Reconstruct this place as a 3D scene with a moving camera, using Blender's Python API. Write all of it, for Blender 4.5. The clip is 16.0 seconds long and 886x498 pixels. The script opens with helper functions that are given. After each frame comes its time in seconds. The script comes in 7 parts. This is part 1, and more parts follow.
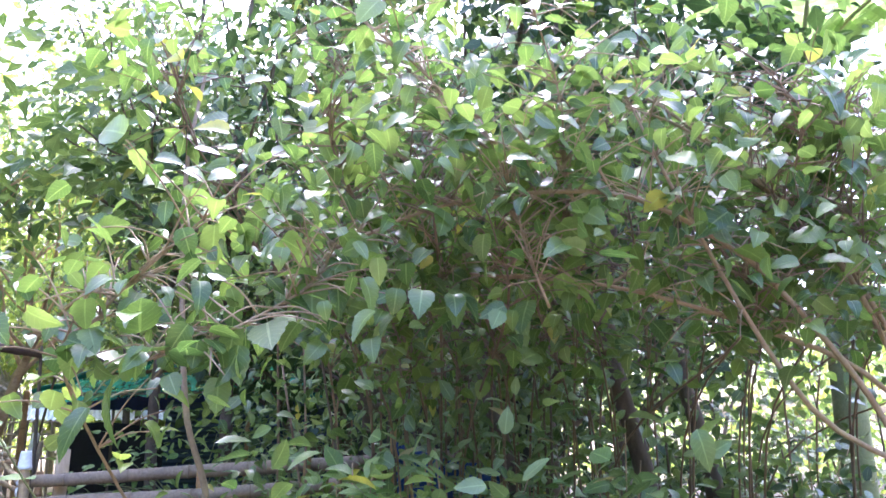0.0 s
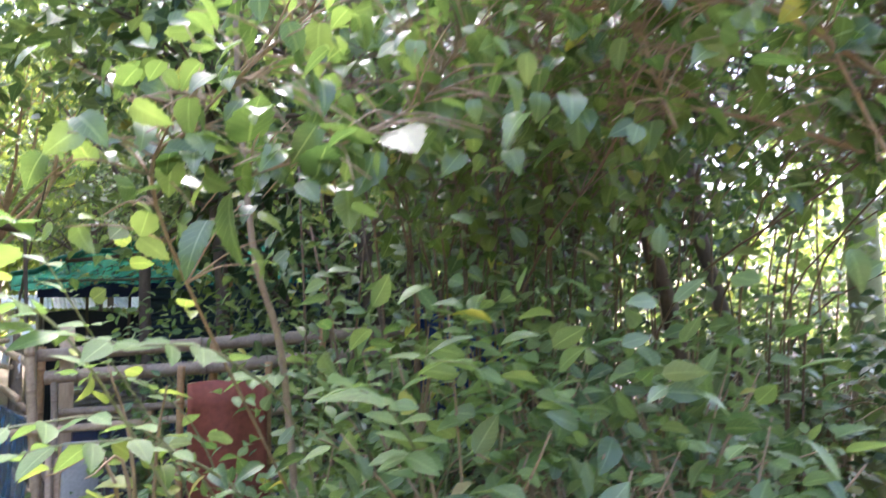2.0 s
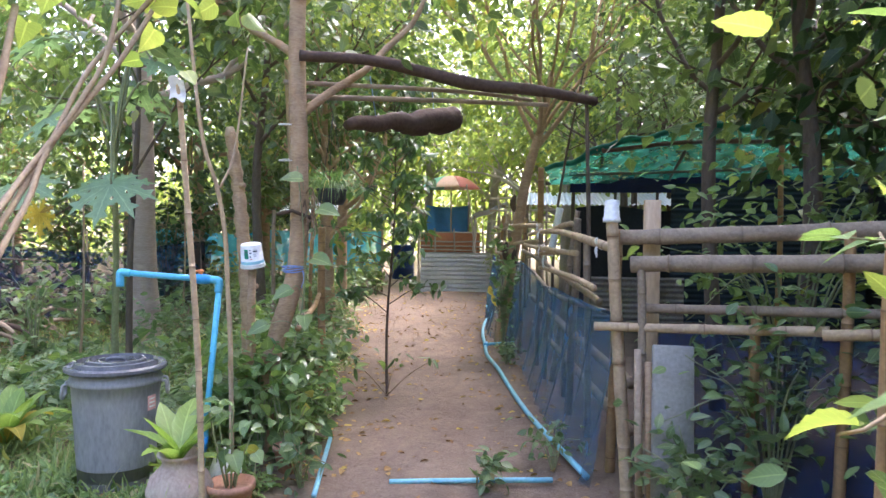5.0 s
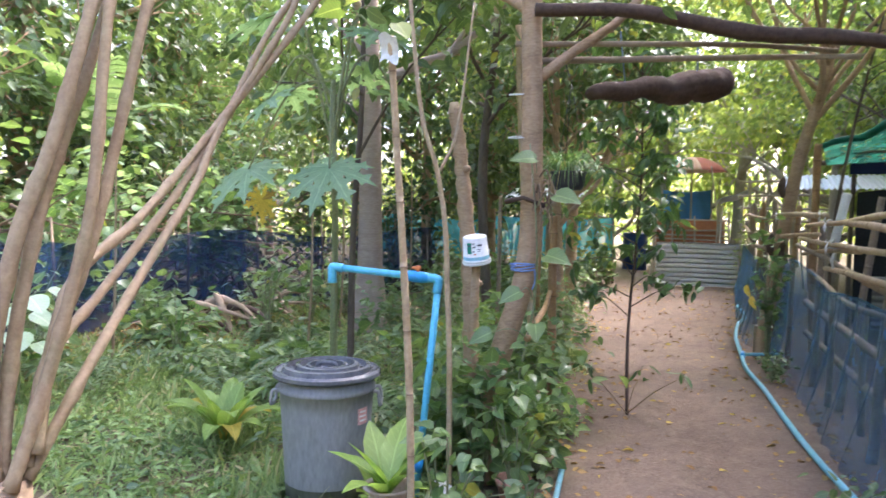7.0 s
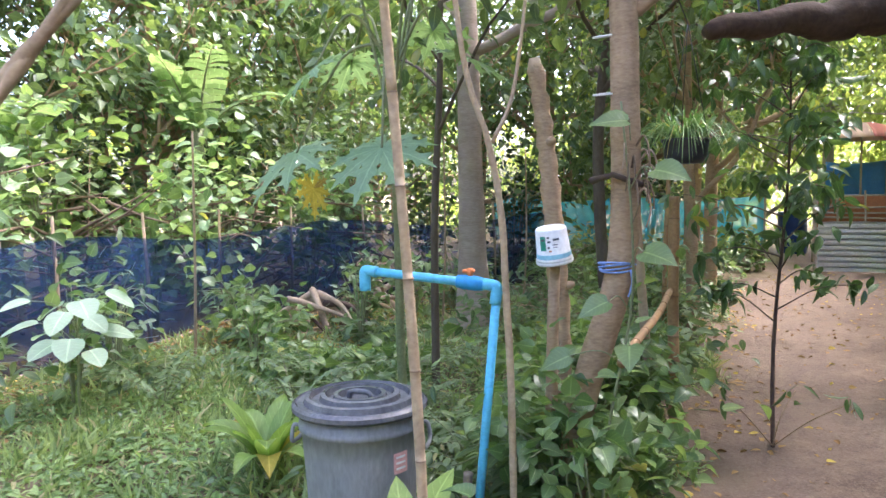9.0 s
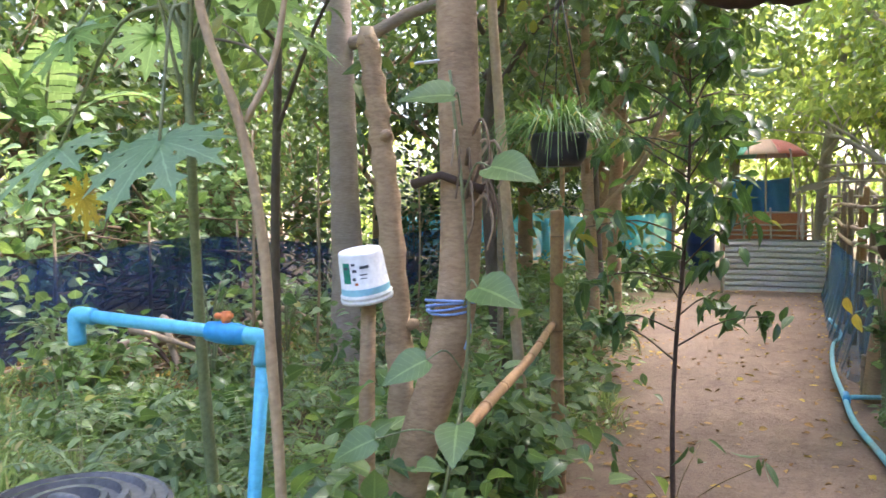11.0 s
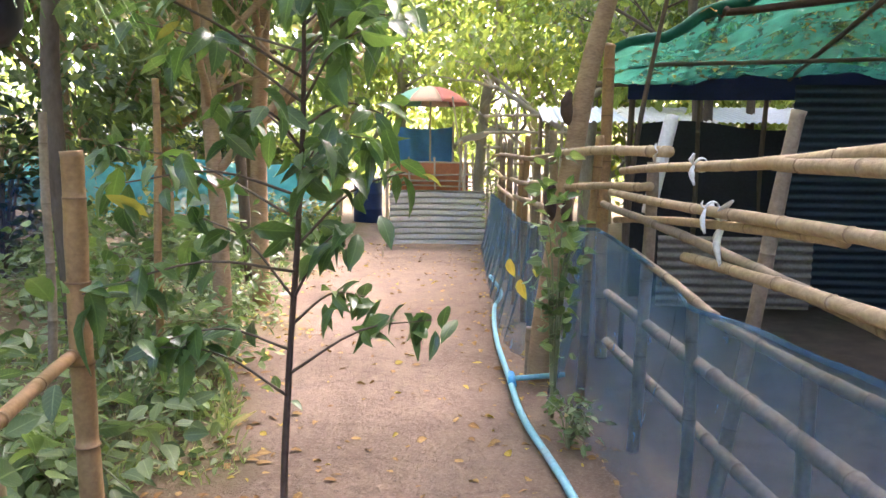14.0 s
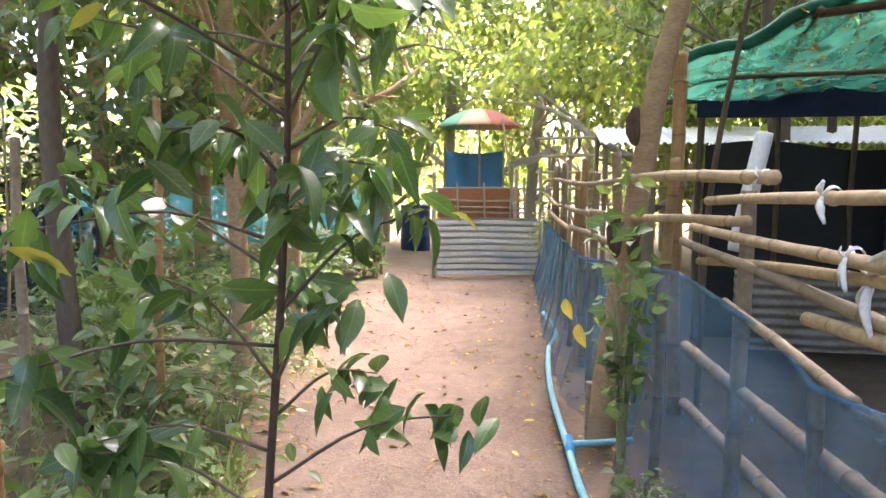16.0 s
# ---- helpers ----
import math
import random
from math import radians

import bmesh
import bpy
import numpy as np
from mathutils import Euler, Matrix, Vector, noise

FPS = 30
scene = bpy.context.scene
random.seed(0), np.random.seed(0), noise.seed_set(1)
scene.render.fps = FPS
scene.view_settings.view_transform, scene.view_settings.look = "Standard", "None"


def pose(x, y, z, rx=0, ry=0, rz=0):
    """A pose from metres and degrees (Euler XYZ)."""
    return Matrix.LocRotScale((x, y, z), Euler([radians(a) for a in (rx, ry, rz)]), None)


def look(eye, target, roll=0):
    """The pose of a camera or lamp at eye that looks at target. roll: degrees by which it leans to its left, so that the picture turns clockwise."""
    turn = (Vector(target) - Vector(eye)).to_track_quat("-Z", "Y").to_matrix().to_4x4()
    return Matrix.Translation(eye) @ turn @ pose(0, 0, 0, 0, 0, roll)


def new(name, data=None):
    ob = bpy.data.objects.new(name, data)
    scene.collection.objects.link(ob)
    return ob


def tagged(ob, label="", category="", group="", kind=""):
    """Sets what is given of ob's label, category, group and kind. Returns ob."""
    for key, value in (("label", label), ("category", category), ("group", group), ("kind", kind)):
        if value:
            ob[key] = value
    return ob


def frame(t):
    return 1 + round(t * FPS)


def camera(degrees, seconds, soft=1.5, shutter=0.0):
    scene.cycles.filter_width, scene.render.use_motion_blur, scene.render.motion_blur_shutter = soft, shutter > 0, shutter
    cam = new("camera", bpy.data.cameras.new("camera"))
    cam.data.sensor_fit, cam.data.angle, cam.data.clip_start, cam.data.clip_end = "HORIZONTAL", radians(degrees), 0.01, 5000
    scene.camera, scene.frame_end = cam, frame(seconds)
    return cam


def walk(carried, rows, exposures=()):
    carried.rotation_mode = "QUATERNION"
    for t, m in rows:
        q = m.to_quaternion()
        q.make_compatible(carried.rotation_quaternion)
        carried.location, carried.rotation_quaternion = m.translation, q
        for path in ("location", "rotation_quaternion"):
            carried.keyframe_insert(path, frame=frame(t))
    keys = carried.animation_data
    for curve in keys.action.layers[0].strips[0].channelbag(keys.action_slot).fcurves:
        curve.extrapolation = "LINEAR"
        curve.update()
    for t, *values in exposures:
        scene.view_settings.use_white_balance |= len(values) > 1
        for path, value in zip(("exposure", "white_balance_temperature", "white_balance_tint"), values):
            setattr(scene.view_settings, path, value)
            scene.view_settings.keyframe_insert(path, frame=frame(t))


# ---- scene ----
cam = camera(62.6, 16.0, 1.5, 0.2)
PATH = [
    (0, (0.887, -0.593, 1.668), (1.741, 1.156, 2.128), -0.3),
    (0.5, (0.845, -0.595, 1.678), (1.694, 1.108, 2.292), 1.0),
    (1, (0.794, -0.565, 1.685), (1.641, 1.114, 2.365), 0.5),
    (1.5, (0.672, -0.428, 1.641), (1.67, 1.213, 2.198), -0.1),
    (2, (0.611, -0.194, 1.516), (1.594, 1.539, 1.691), -1.2),
    (2.5, (0.457, 0.426, 1.349), (1.332, 2.224, 1.406), -1.3),
    (3, (0.456, 0.578, 1.338), (1.005, 2.5, 1.404), -0.8),
    (3.5, (0.463, 0.701, 1.348), (0.697, 2.686, 1.416), -0.6),
    (4, (0.41, 0.82, 1.335), (0.433, 2.82, 1.316), 0.1),
    (4.5, (0.333, 1.017, 1.356), (0.12, 3.005, 1.347), -0.0),
    (4.7, (0.298, 1.07, 1.358), (0.065, 3.055, 1.309), 0.0),
    (6.8, (-0.006, 1.785, 1.392), (-0.753, 3.638, 1.304), 2.1),
    (7, (-0.027, 1.853, 1.384), (-0.866, 3.665, 1.272), 0.8),
    (7.5, (-0.06, 2.074, 1.375), (-1.149, 3.741, 1.189), 0.0),
    (8, (-0.072, 2.303, 1.394), (-1.235, 3.922, 1.237), 0.1),
    (8.2, (-0.075, 2.37, 1.395), (-1.243, 3.984, 1.223), -0.6),
    (10.3, (-0.179, 3.346, 1.353), (-1.347, 4.965, 1.227), -1.0),
    (10.5, (-0.182, 3.414, 1.35), (-1.311, 5.058, 1.191), -1.7),
    (11, (-0.24, 3.633, 1.357), (-1.236, 5.364, 1.244), -0.6),
    (11.5, (-0.314, 3.862, 1.37), (-1.194, 5.655, 1.268), -0.2),
    (12, (-0.305, 4.108, 1.374), (-1.017, 5.971, 1.23), -0.9),
    (12.5, (-0.269, 4.388, 1.38), (-0.798, 6.312, 1.238), 0.3),
    (13, (-0.271, 4.61, 1.357), (-0.668, 6.56, 1.16), -1.2),
    (13.5, (-0.352, 4.87, 1.369), (-0.628, 6.843, 1.197), 0.3),
    (14, (-0.35, 5.059, 1.341), (-0.527, 7.035, 1.085), 0.7),
    (14.5, (-0.301, 5.228, 1.368), (-0.583, 7.197, 1.157), 0.8),
    (15, (-0.296, 5.315, 1.346), (-0.682, 7.262, 1.099), -0.1),
    (15.5, (-0.326, 5.516, 1.349), (-0.625, 7.486, 1.175), -0.2),
    (16, (-0.369, 5.646, 1.356), (-0.689, 7.611, 1.165), 0.2),
]
EXPOSURES = [(0, 3.32, 5250, 29), (0.5, 2.68, 5400, 29), (1.0, 2.2, 5700, 24), (1.5, 1.85, 5950, 18), (2.0, 3.28, 5700, 26), (2.5, 3.4, 5650, 29), (3.5, 3.4, 5800, 25), (4.5, 3.24, 5750, 25), (8, 3.17, 5750, 23), (11, 3.18, 5900, 22), (12, 3.26, 5900, 20), (13, 3.58, 6000, 27), (16, 3.85, 6150, 32)]
walk(cam, [(t, look(eye, target, roll)) for t, eye, target, roll in PATH], EXPOSURES)

# ---- world and sun: bright overcast sky above a shaded garden ----
world = bpy.data.worlds.new("overcast")
scene.world = world
world.use_nodes = True
wn = world.node_tree.nodes
sky = wn.new("ShaderNodeTexSky")
sky.sky_type, sky.sun_disc = "NISHITA", False
sky.sun_elevation, sky.sun_rotation = radians(58), radians(25)
sky.air_density, sky.dust_density, sky.ozone_density = 1.0, 6.0, 0.6
world.node_tree.links.new(sky.outputs[0], wn["Background"].inputs[0])
wn["Background"].inputs[1].default_value = 0.15
sun_data = bpy.data.lights.new("sun", "SUN")
sun_data.energy, sun_data.angle, sun_data.color = 1.05, radians(12), (1.0, 0.96, 0.88)
sun = new("sun", sun_data)
sun.matrix_world = look((0, 0, 30), (-6.7, -14.4, 4.6))


# ---- mesh and material helpers ----
class Build:
    """Gathers vertices, faces and two numbers a vertex (a, b) for one mesh."""

    def __init__(self):
        self.v, self.f, self.a, self.b, self.n = [], [], [], [], 0

    def add(self, verts, faces, a=None, b=None):
        verts = np.asarray(verts, float).reshape(-1, 3)
        self.v.append(verts)
        self.f.extend([tuple(i + self.n for i in f) for f in faces])
        self.a.append(np.zeros(len(verts)) if a is None else np.asarray(a, float))
        self.b.append(np.zeros(len(verts)) if b is None else np.asarray(b, float))
        self.n += len(verts)
        return self

    def mesh(self, name, smooth=True):
        me = bpy.data.meshes.new(name)
        v = np.concatenate(self.v)
        me.from_pydata(v.tolist(), [], self.f)
        for key, val in (("a", self.a), ("b", self.b)):
            me.attributes.new(key, "FLOAT", "POINT").data.foreach_set("value", np.concatenate(val).astype(np.float32))
        if smooth:
            me.polygons.foreach_set("use_smooth", np.ones(len(me.polygons), bool))
        me.update()
        return me


def thing(name, base, label, category, group="", kind=""):
    ob = new(name)
    ob.empty_display_size = 0.1
    ob.location = base
    return tagged(ob, label, category, group, kind)


def part(name, data, material, parent=None, label="", smooth=True):
    me = data.mesh(name, smooth) if isinstance(data, Build) else data
    if not me.materials:
        me.materials.append(material)
    ob = new(name, me)
    if parent is not None:
        ob.parent = parent
        if parent.type == "EMPTY":
            ob.matrix_parent_inverse = Matrix.Translation(Vector(parent.location)).inverted()
    return tagged(ob, label)


def whole(name, data, material, label, category, group="", kind="", smooth=True):
    return tagged(part(name, data, material, None, "", smooth), label, category, group, kind)


def curve_points(pts, steps=6):
    """A smooth line through the given points."""
    p = [np.array(q, float) for q in pts]
    if len(p) < 3:
        return [p[0] + (p[-1] - p[0]) * t for t in np.linspace(0, 1, steps + 1)]
    p = [2 * p[0] - p[1]] + p + [2 * p[-1] - p[-2]]
    out = []
    for i in range(1, len(p) - 2):
        for t in np.linspace(0, 1, steps, endpoint=False):
            out.append(0.5 * (2 * p[i] + (p[i + 1] - p[i - 1]) * t + (2 * p[i - 1] - 5 * p[i] + 4 * p[i + 1] - p[i + 2]) * t * t
                              + (3 * p[i] - p[i - 1] - 3 * p[i + 1] + p[i + 2]) * t ** 3))
    return out + [p[-2]]


def tube(bd, pts, radii, sides=8, wob=0.0, rng=None, marks=None, squash=1.0):
    """A closed tube along points; radii one number or one for each point; marks go into a."""
    pts = [np.array(p, float) for p in pts]
    n = len(pts)
    radii = np.full(n, radii, float) if np.isscalar(radii) else np.asarray(radii, float)
    if len(radii) != n:
        radii = np.interp(np.linspace(0, 1, n), np.linspace(0, 1, len(radii)), radii)
    side = None
    V, A, B, run = [], [], [], 0.0
    for i in range(n):
        d = pts[min(i + 1, n - 1)] - pts[max(i - 1, 0)]
        d = d / (np.linalg.norm(d) + 1e-9)
        if side is None:
            side = np.cross(d, (0, 0, 1) if abs(d[2]) < 0.9 else (1, 0, 0))
        side = side - d * (side @ d)
        side /= np.linalg.norm(side) + 1e-9
        up = np.cross(d, side)
        if i:
            run += np.linalg.norm(pts[i] - pts[i - 1])
        for k in range(sides):
            t = 2 * math.pi * k / sides
            r = radii[i] * (1 + (wob * rng.uniform(-1, 1) if wob else 0))
            V.append(pts[i] + side * math.cos(t) * r + up * math.sin(t) * r * squash)
            A.append(marks[i] if marks is not None else 0)
            B.append(run)
    F = [(i * sides + k, i * sides + (k + 1) % sides, (i + 1) * sides + (k + 1) % sides, (i + 1) * sides + k)
         for i in range(n - 1) for k in range(sides)]
    F += [tuple(range(sides))[::-1], tuple((n - 1) * sides + k for k in range(sides))]
    return bd.add(V, F, A, B)


def bamboo(bd, p, q, r0, r1=None, rng=None, sag=0.0, gap=0.28, bend=0.01, sides=10):
    """A cane from p to q with swollen joints."""
    p, q = np.array(p, float), np.array(q, float)
    r1 = r0 if r1 is None else r1
    rng = rng or random.Random(1)
    length = np.linalg.norm(q - p)
    n = max(2, int(length / gap))
    off = np.array([rng.uniform(-1, 1), rng.uniform(-1, 1), rng.uniform(-1, 1)]) * bend * length
    jog = np.array([rng.uniform(-1, 1), rng.uniform(-1, 1), rng.uniform(-1, 1)]) * 0.0045 * min(length, 1.2)
    pts, rad, mk = [], [], []
    for i in range(n + 1):
        for dt, sw, m in ((0.0, 1.0, 0.0), (0.1, 0.985, 0.0), (0.44, 0.98, 0.0), (0.9, 0.985, 0.0), (0.97, 1.0, 0.25), (0.985, 1.09, 1.0), (0.998, 1.0, 0.25)):
            t = (i + dt - 0.5) / n
            if t < 0 or t > 1:
                continue
            c = p + (q - p) * t + jog * math.sin(9 * t + off[0] * 90) + off * math.sin(math.pi * t) + np.array([0, 0, -sag * math.sin(math.pi * t)])
            pts.append(c), rad.append((r0 + (r1 - r0) * t) * sw * rng.uniform(0.93, 1.05)), mk.append(m)
    pts = [p] + pts + [q]
    return tube(bd, pts, [r0] + rad + [r1], sides, 0, None, [0] + mk + [0])


def box(bd, lo, hi, rot=0.0, bevel=0.004):
    """A slab with its long edges cut off a little."""
    c = (np.array(lo, float) + np.array(hi, float)) / 2
    bm = bmesh.new()
    bmesh.ops.create_cube(bm, size=1)
    for v in bm.verts:
        v.co = Vector([v.co[i] * (hi[i] - lo[i]) for i in range(3)])
    if bevel:
        bmesh.ops.bevel(bm, geom=bm.edges[:], offset=bevel, segments=1, affect="EDGES")
    m = Matrix.Translation(c) @ Matrix.Rotation(rot, 4, "Z")
    bm.verts.ensure_lookup_table()
    V = [m @ v.co for v in bm.verts]
    F = [[v.index for v in f.verts] for f in bm.faces]
    bm.free()
    return bd.add([tuple(v) for v in V], F)


def lathe(bd, centre, profile, sides=32, tilt=None):
    """Turns a profile of (radius, height) round the upright axis."""
    V, F, B = [], [], []
    for i, (r, z) in enumerate(profile):
        for k in range(sides):
            t = 2 * math.pi * k / sides
            w = Vector((math.cos(t) * r, math.sin(t) * r, z))
            if tilt:
                w = tilt @ w
            V.append((centre[0] + w.x, centre[1] + w.y, centre[2] + w.z)), B.append(z)
    m = len(profile)
    F = [(i * sides + k, i * sides + (k + 1) % sides, (i + 1) * sides + (k + 1) % sides, (i + 1) * sides + k)
         for i in range(m - 1) for k in range(sides)]
    F += [tuple(range(sides))[::-1], tuple((m - 1) * sides + k for k in range(sides))]
    return bd.add(V, F, None, B)


def sheet(bd, corner, nu, nv, thick=0.0):
    """A grid: corner(u, v) gives the place for u, v in 0..1. With thick it gets a back."""
    V = [corner(i / nu, j / nv) for j in range(nv + 1) for i in range(nu + 1)]
    idx = lambda i, j: j * (nu + 1) + i
    F = [(idx(i, j), idx(i + 1, j), idx(i + 1, j + 1), idx(i, j + 1)) for j in range(nv) for i in range(nu)]
    u = [i / nu for j in range(nv + 1) for i in range(nu + 1)]
    w = [j / nv for j in range(nv + 1) for i in range(nu + 1)]
    return bd.add(V, F, u, w)


def solid(ob, t):
    """Gives a sheet real thickness."""
    m = ob.modifiers.new("thickness", "SOLIDIFY")
    m.thickness, m.offset = t, 0
    return ob


# leaf outlines: half width along the length
SHAPES = {
    "heart": [(0.0, 0.0), (-0.05, 0.2), (0.08, 0.34), (0.25, 0.4), (0.45, 0.36), (0.65, 0.25), (0.84, 0.11), (1.0, 0.0)],
    "broad": [(0.0, 0.0), (0.0, 0.18), (0.1, 0.3), (0.2, 0.31), (0.26, 0.37), (0.38, 0.34), (0.44, 0.37), (0.56, 0.28), (0.62, 0.3), (0.74, 0.18), (0.8, 0.18), (0.92, 0.06), (1.0, 0.0)],
    "ovate": [(0.0, 0.0), (0.12, 0.16), (0.35, 0.27), (0.6, 0.24), (0.82, 0.13), (1.0, 0.0)],
    "lance": [(0.0, 0.0), (0.15, 0.1), (0.4, 0.16), (0.7, 0.14), (0.9, 0.06), (1.0, 0.0)],
    "small": [(0.0, 0.0), (0.4, 0.27), (0.75, 0.17), (1.0, 0.0)],
    "round": [(0.0, 0.0), (0.03, 0.16), (0.14, 0.3), (0.32, 0.37), (0.55, 0.36), (0.78, 0.26), (0.93, 0.12), (1.0, 0.0)],
    "grass": [(0.0, 0.035), (0.35, 0.075), (0.7, 0.05), (1.0, 0.0)],
    "ellipse": [(0.0, 0.0), (0.08, 0.07), (0.26, 0.18), (0.5, 0.225), (0.72, 0.17), (0.88, 0.07), (1.0, 0.0)],
    "far": [(0.0, 0.0), (0.45, 0.3), (1.0, 0.0)],
    "blade": [(0.0, 0.012), (0.5, 0.016), (1.0, 0.0)],
}


def leaf_template(shape, fold=0.25, droop=0.25):
    prof = SHAPES[shape]
    V, F, A, B = [], [], [], []
    for y, w in prof:
        z = -droop * y * y
        V += [(-w, y, z + fold * w), (0, max(y, 0), z), (w, y, z + fold * w)]
        A += [1, 0, 1]
        B += [y, y, y]
    for i in range(len(prof) - 1):
        a, b = 3 * i, 3 * i + 3
        F += [(a, a + 1, b + 1), (a, b + 1, b), (a + 1, a + 2, b + 2), (a + 1, b + 2, b + 1)]
    V = np.array(V, float)
    F = [f for f in F if np.linalg.norm(np.cross(V[f[1]] - V[f[0]], V[f[2]] - V[f[0]])) > 1e-6]
    return V, np.array(F), np.array(A, float), np.array(B, float)


def leaf_mesh(name, P, D, N, S, shape, fold=0.25, droop=0.25, rng=None):
    """One mesh of many leaves: places P, ways of the tips D, upper sides N, lengths S."""
    T, F, A, B = leaf_template(shape, fold, droop)
    n, k = len(P), len(T)
    D = D / (np.linalg.norm(D, axis=1, keepdims=True) + 1e-9)
    X = np.cross(D, N)
    X /= np.linalg.norm(X, axis=1, keepdims=True) + 1e-9
    Z = np.cross(X, D)
    bend = (rng or np.random.default_rng(5)).uniform(0.3, 2.0, n)
    wide = (rng or np.random.default_rng(6)).uniform(0.85, 1.15, n)
    V = (P[:, None] + S[:, None, None] * (X[:, None] * (T[None, :, 0:1] * wide[:, None, None]) + D[:, None] * T[None, :, 1:2]
         + Z[:, None] * (T[None, :, 2:3] * bend[:, None, None]))).reshape(-1, 3)
    faces = (F[None] + (np.arange(n) * k)[:, None, None]).reshape(-1, 3)
    me = bpy.data.meshes.new(name)
    me.vertices.add(len(V)), me.vertices.foreach_set("co", V.astype(np.float32).ravel())
    me.loops.add(faces.size), me.loops.foreach_set("vertex_index", faces.astype(np.int32).ravel())
    me.polygons.add(len(faces)), me.polygons.foreach_set("loop_start", np.arange(0, faces.size, 3, dtype=np.int32))
    me.polygons.foreach_set("use_smooth", np.ones(len(faces), bool))
    for key, val in (("a", A), ("b", B)):
        me.attributes.new(key, "FLOAT", "POINT").data.foreach_set("value", np.tile(val, n).astype(np.float32))
    me.update()
    return me


def scatter(anchors, per, spread, size, rng, out=None, up=0.9, down=0.35, keep=None):
    """Leaves round anchor points, tips outwards and a little down, faces to the sky."""
    A = np.repeat(np.asarray(anchors, float), per, axis=0)
    P = A + rng.normal(0, 1, A.shape) * np.asarray(spread)
    if keep is not None:
        P = P[keep(P)]
    n = len(P)
    D = rng.normal(0, 1, (n, 3)) * (1, 1, 0.5)
    D[:, 2] -= down
    if out is not None:
        away = P - np.asarray(out)
        away[:, 2] *= 0.3
        D += 0.9 * away / (np.linalg.norm(away, axis=1, keepdims=True) + 1e-9)
    N = rng.normal(0, 0.55, (n, 3))
    N[:, 2] += up
    S = rng.uniform(size[0], size[1], n)
    return P, D, N, S


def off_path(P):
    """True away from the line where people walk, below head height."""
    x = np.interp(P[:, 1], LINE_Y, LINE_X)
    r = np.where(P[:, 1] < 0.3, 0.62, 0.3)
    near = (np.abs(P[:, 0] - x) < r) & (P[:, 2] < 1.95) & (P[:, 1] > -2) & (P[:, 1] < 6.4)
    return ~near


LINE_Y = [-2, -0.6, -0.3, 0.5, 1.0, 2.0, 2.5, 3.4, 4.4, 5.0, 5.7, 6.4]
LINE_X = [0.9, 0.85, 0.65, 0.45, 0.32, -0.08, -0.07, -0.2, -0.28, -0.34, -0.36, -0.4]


def nodes_of(name):
    m = bpy.data.materials.new(name)
    m.use_nodes = True
    nt = m.node_tree
    return m, nt, nt.nodes, nt.links, nt.nodes["Principled BSDF"]


def attr(nt, key):
    n = nt.nodes.new("ShaderNodeAttribute")
    n.attribute_name = key
    return n.outputs["Fac"]


def math_node(nt, op, a, b=0.0, clamp=False):
    n = nt.nodes.new("ShaderNodeMath")
    n.operation, n.use_clamp = op, clamp
    for i, v in enumerate((a, b)):
        if isinstance(v, (int, float)):
            n.inputs[i].default_value = v
        else:
            nt.links.new(v, n.inputs[i])
    return n.outputs[0]


def mix_node(nt, fac, a, b, blend="MIX"):
    n = nt.nodes.new("ShaderNodeMix")
    n.data_type, n.blend_type = "RGBA", blend
    for i, v in ((0, fac), (6, a), (7, b)):
        if isinstance(v, (int, float)):
            n.inputs[i].default_value = v
        elif isinstance(v, tuple):
            n.inputs[i].default_value = (*v, 1) if len(v) == 3 else v
        else:
            nt.links.new(v, n.inputs[i])
    return n.outputs[2]


def noise_node(nt, scale, detail=4, rough=0.6, stretch=(1, 1, 1), distortion=0.0):
    tc = nt.nodes.new("ShaderNodeTexCoord")
    mp = nt.nodes.new("ShaderNodeMapping")
    mp.inputs["Scale"].default_value = stretch
    nt.links.new(tc.outputs["Object"], mp.inputs[0])
    n = nt.nodes.new("ShaderNodeTexNoise")
    n.inputs["Scale"].default_value, n.inputs["Detail"].default_value, n.inputs["Roughness"].default_value = scale, detail, rough
    n.inputs["Distortion"].default_value = distortion
    nt.links.new(mp.outputs[0], n.inputs[0])
    return n.outputs["Fac"]


def ramp(nt, fac, lo, hi):
    n = nt.nodes.new("ShaderNodeMapRange")
    n.inputs[1].default_value, n.inputs[2].default_value = lo, hi
    nt.links.new(fac, n.inputs[0])
    return n.outputs[0]


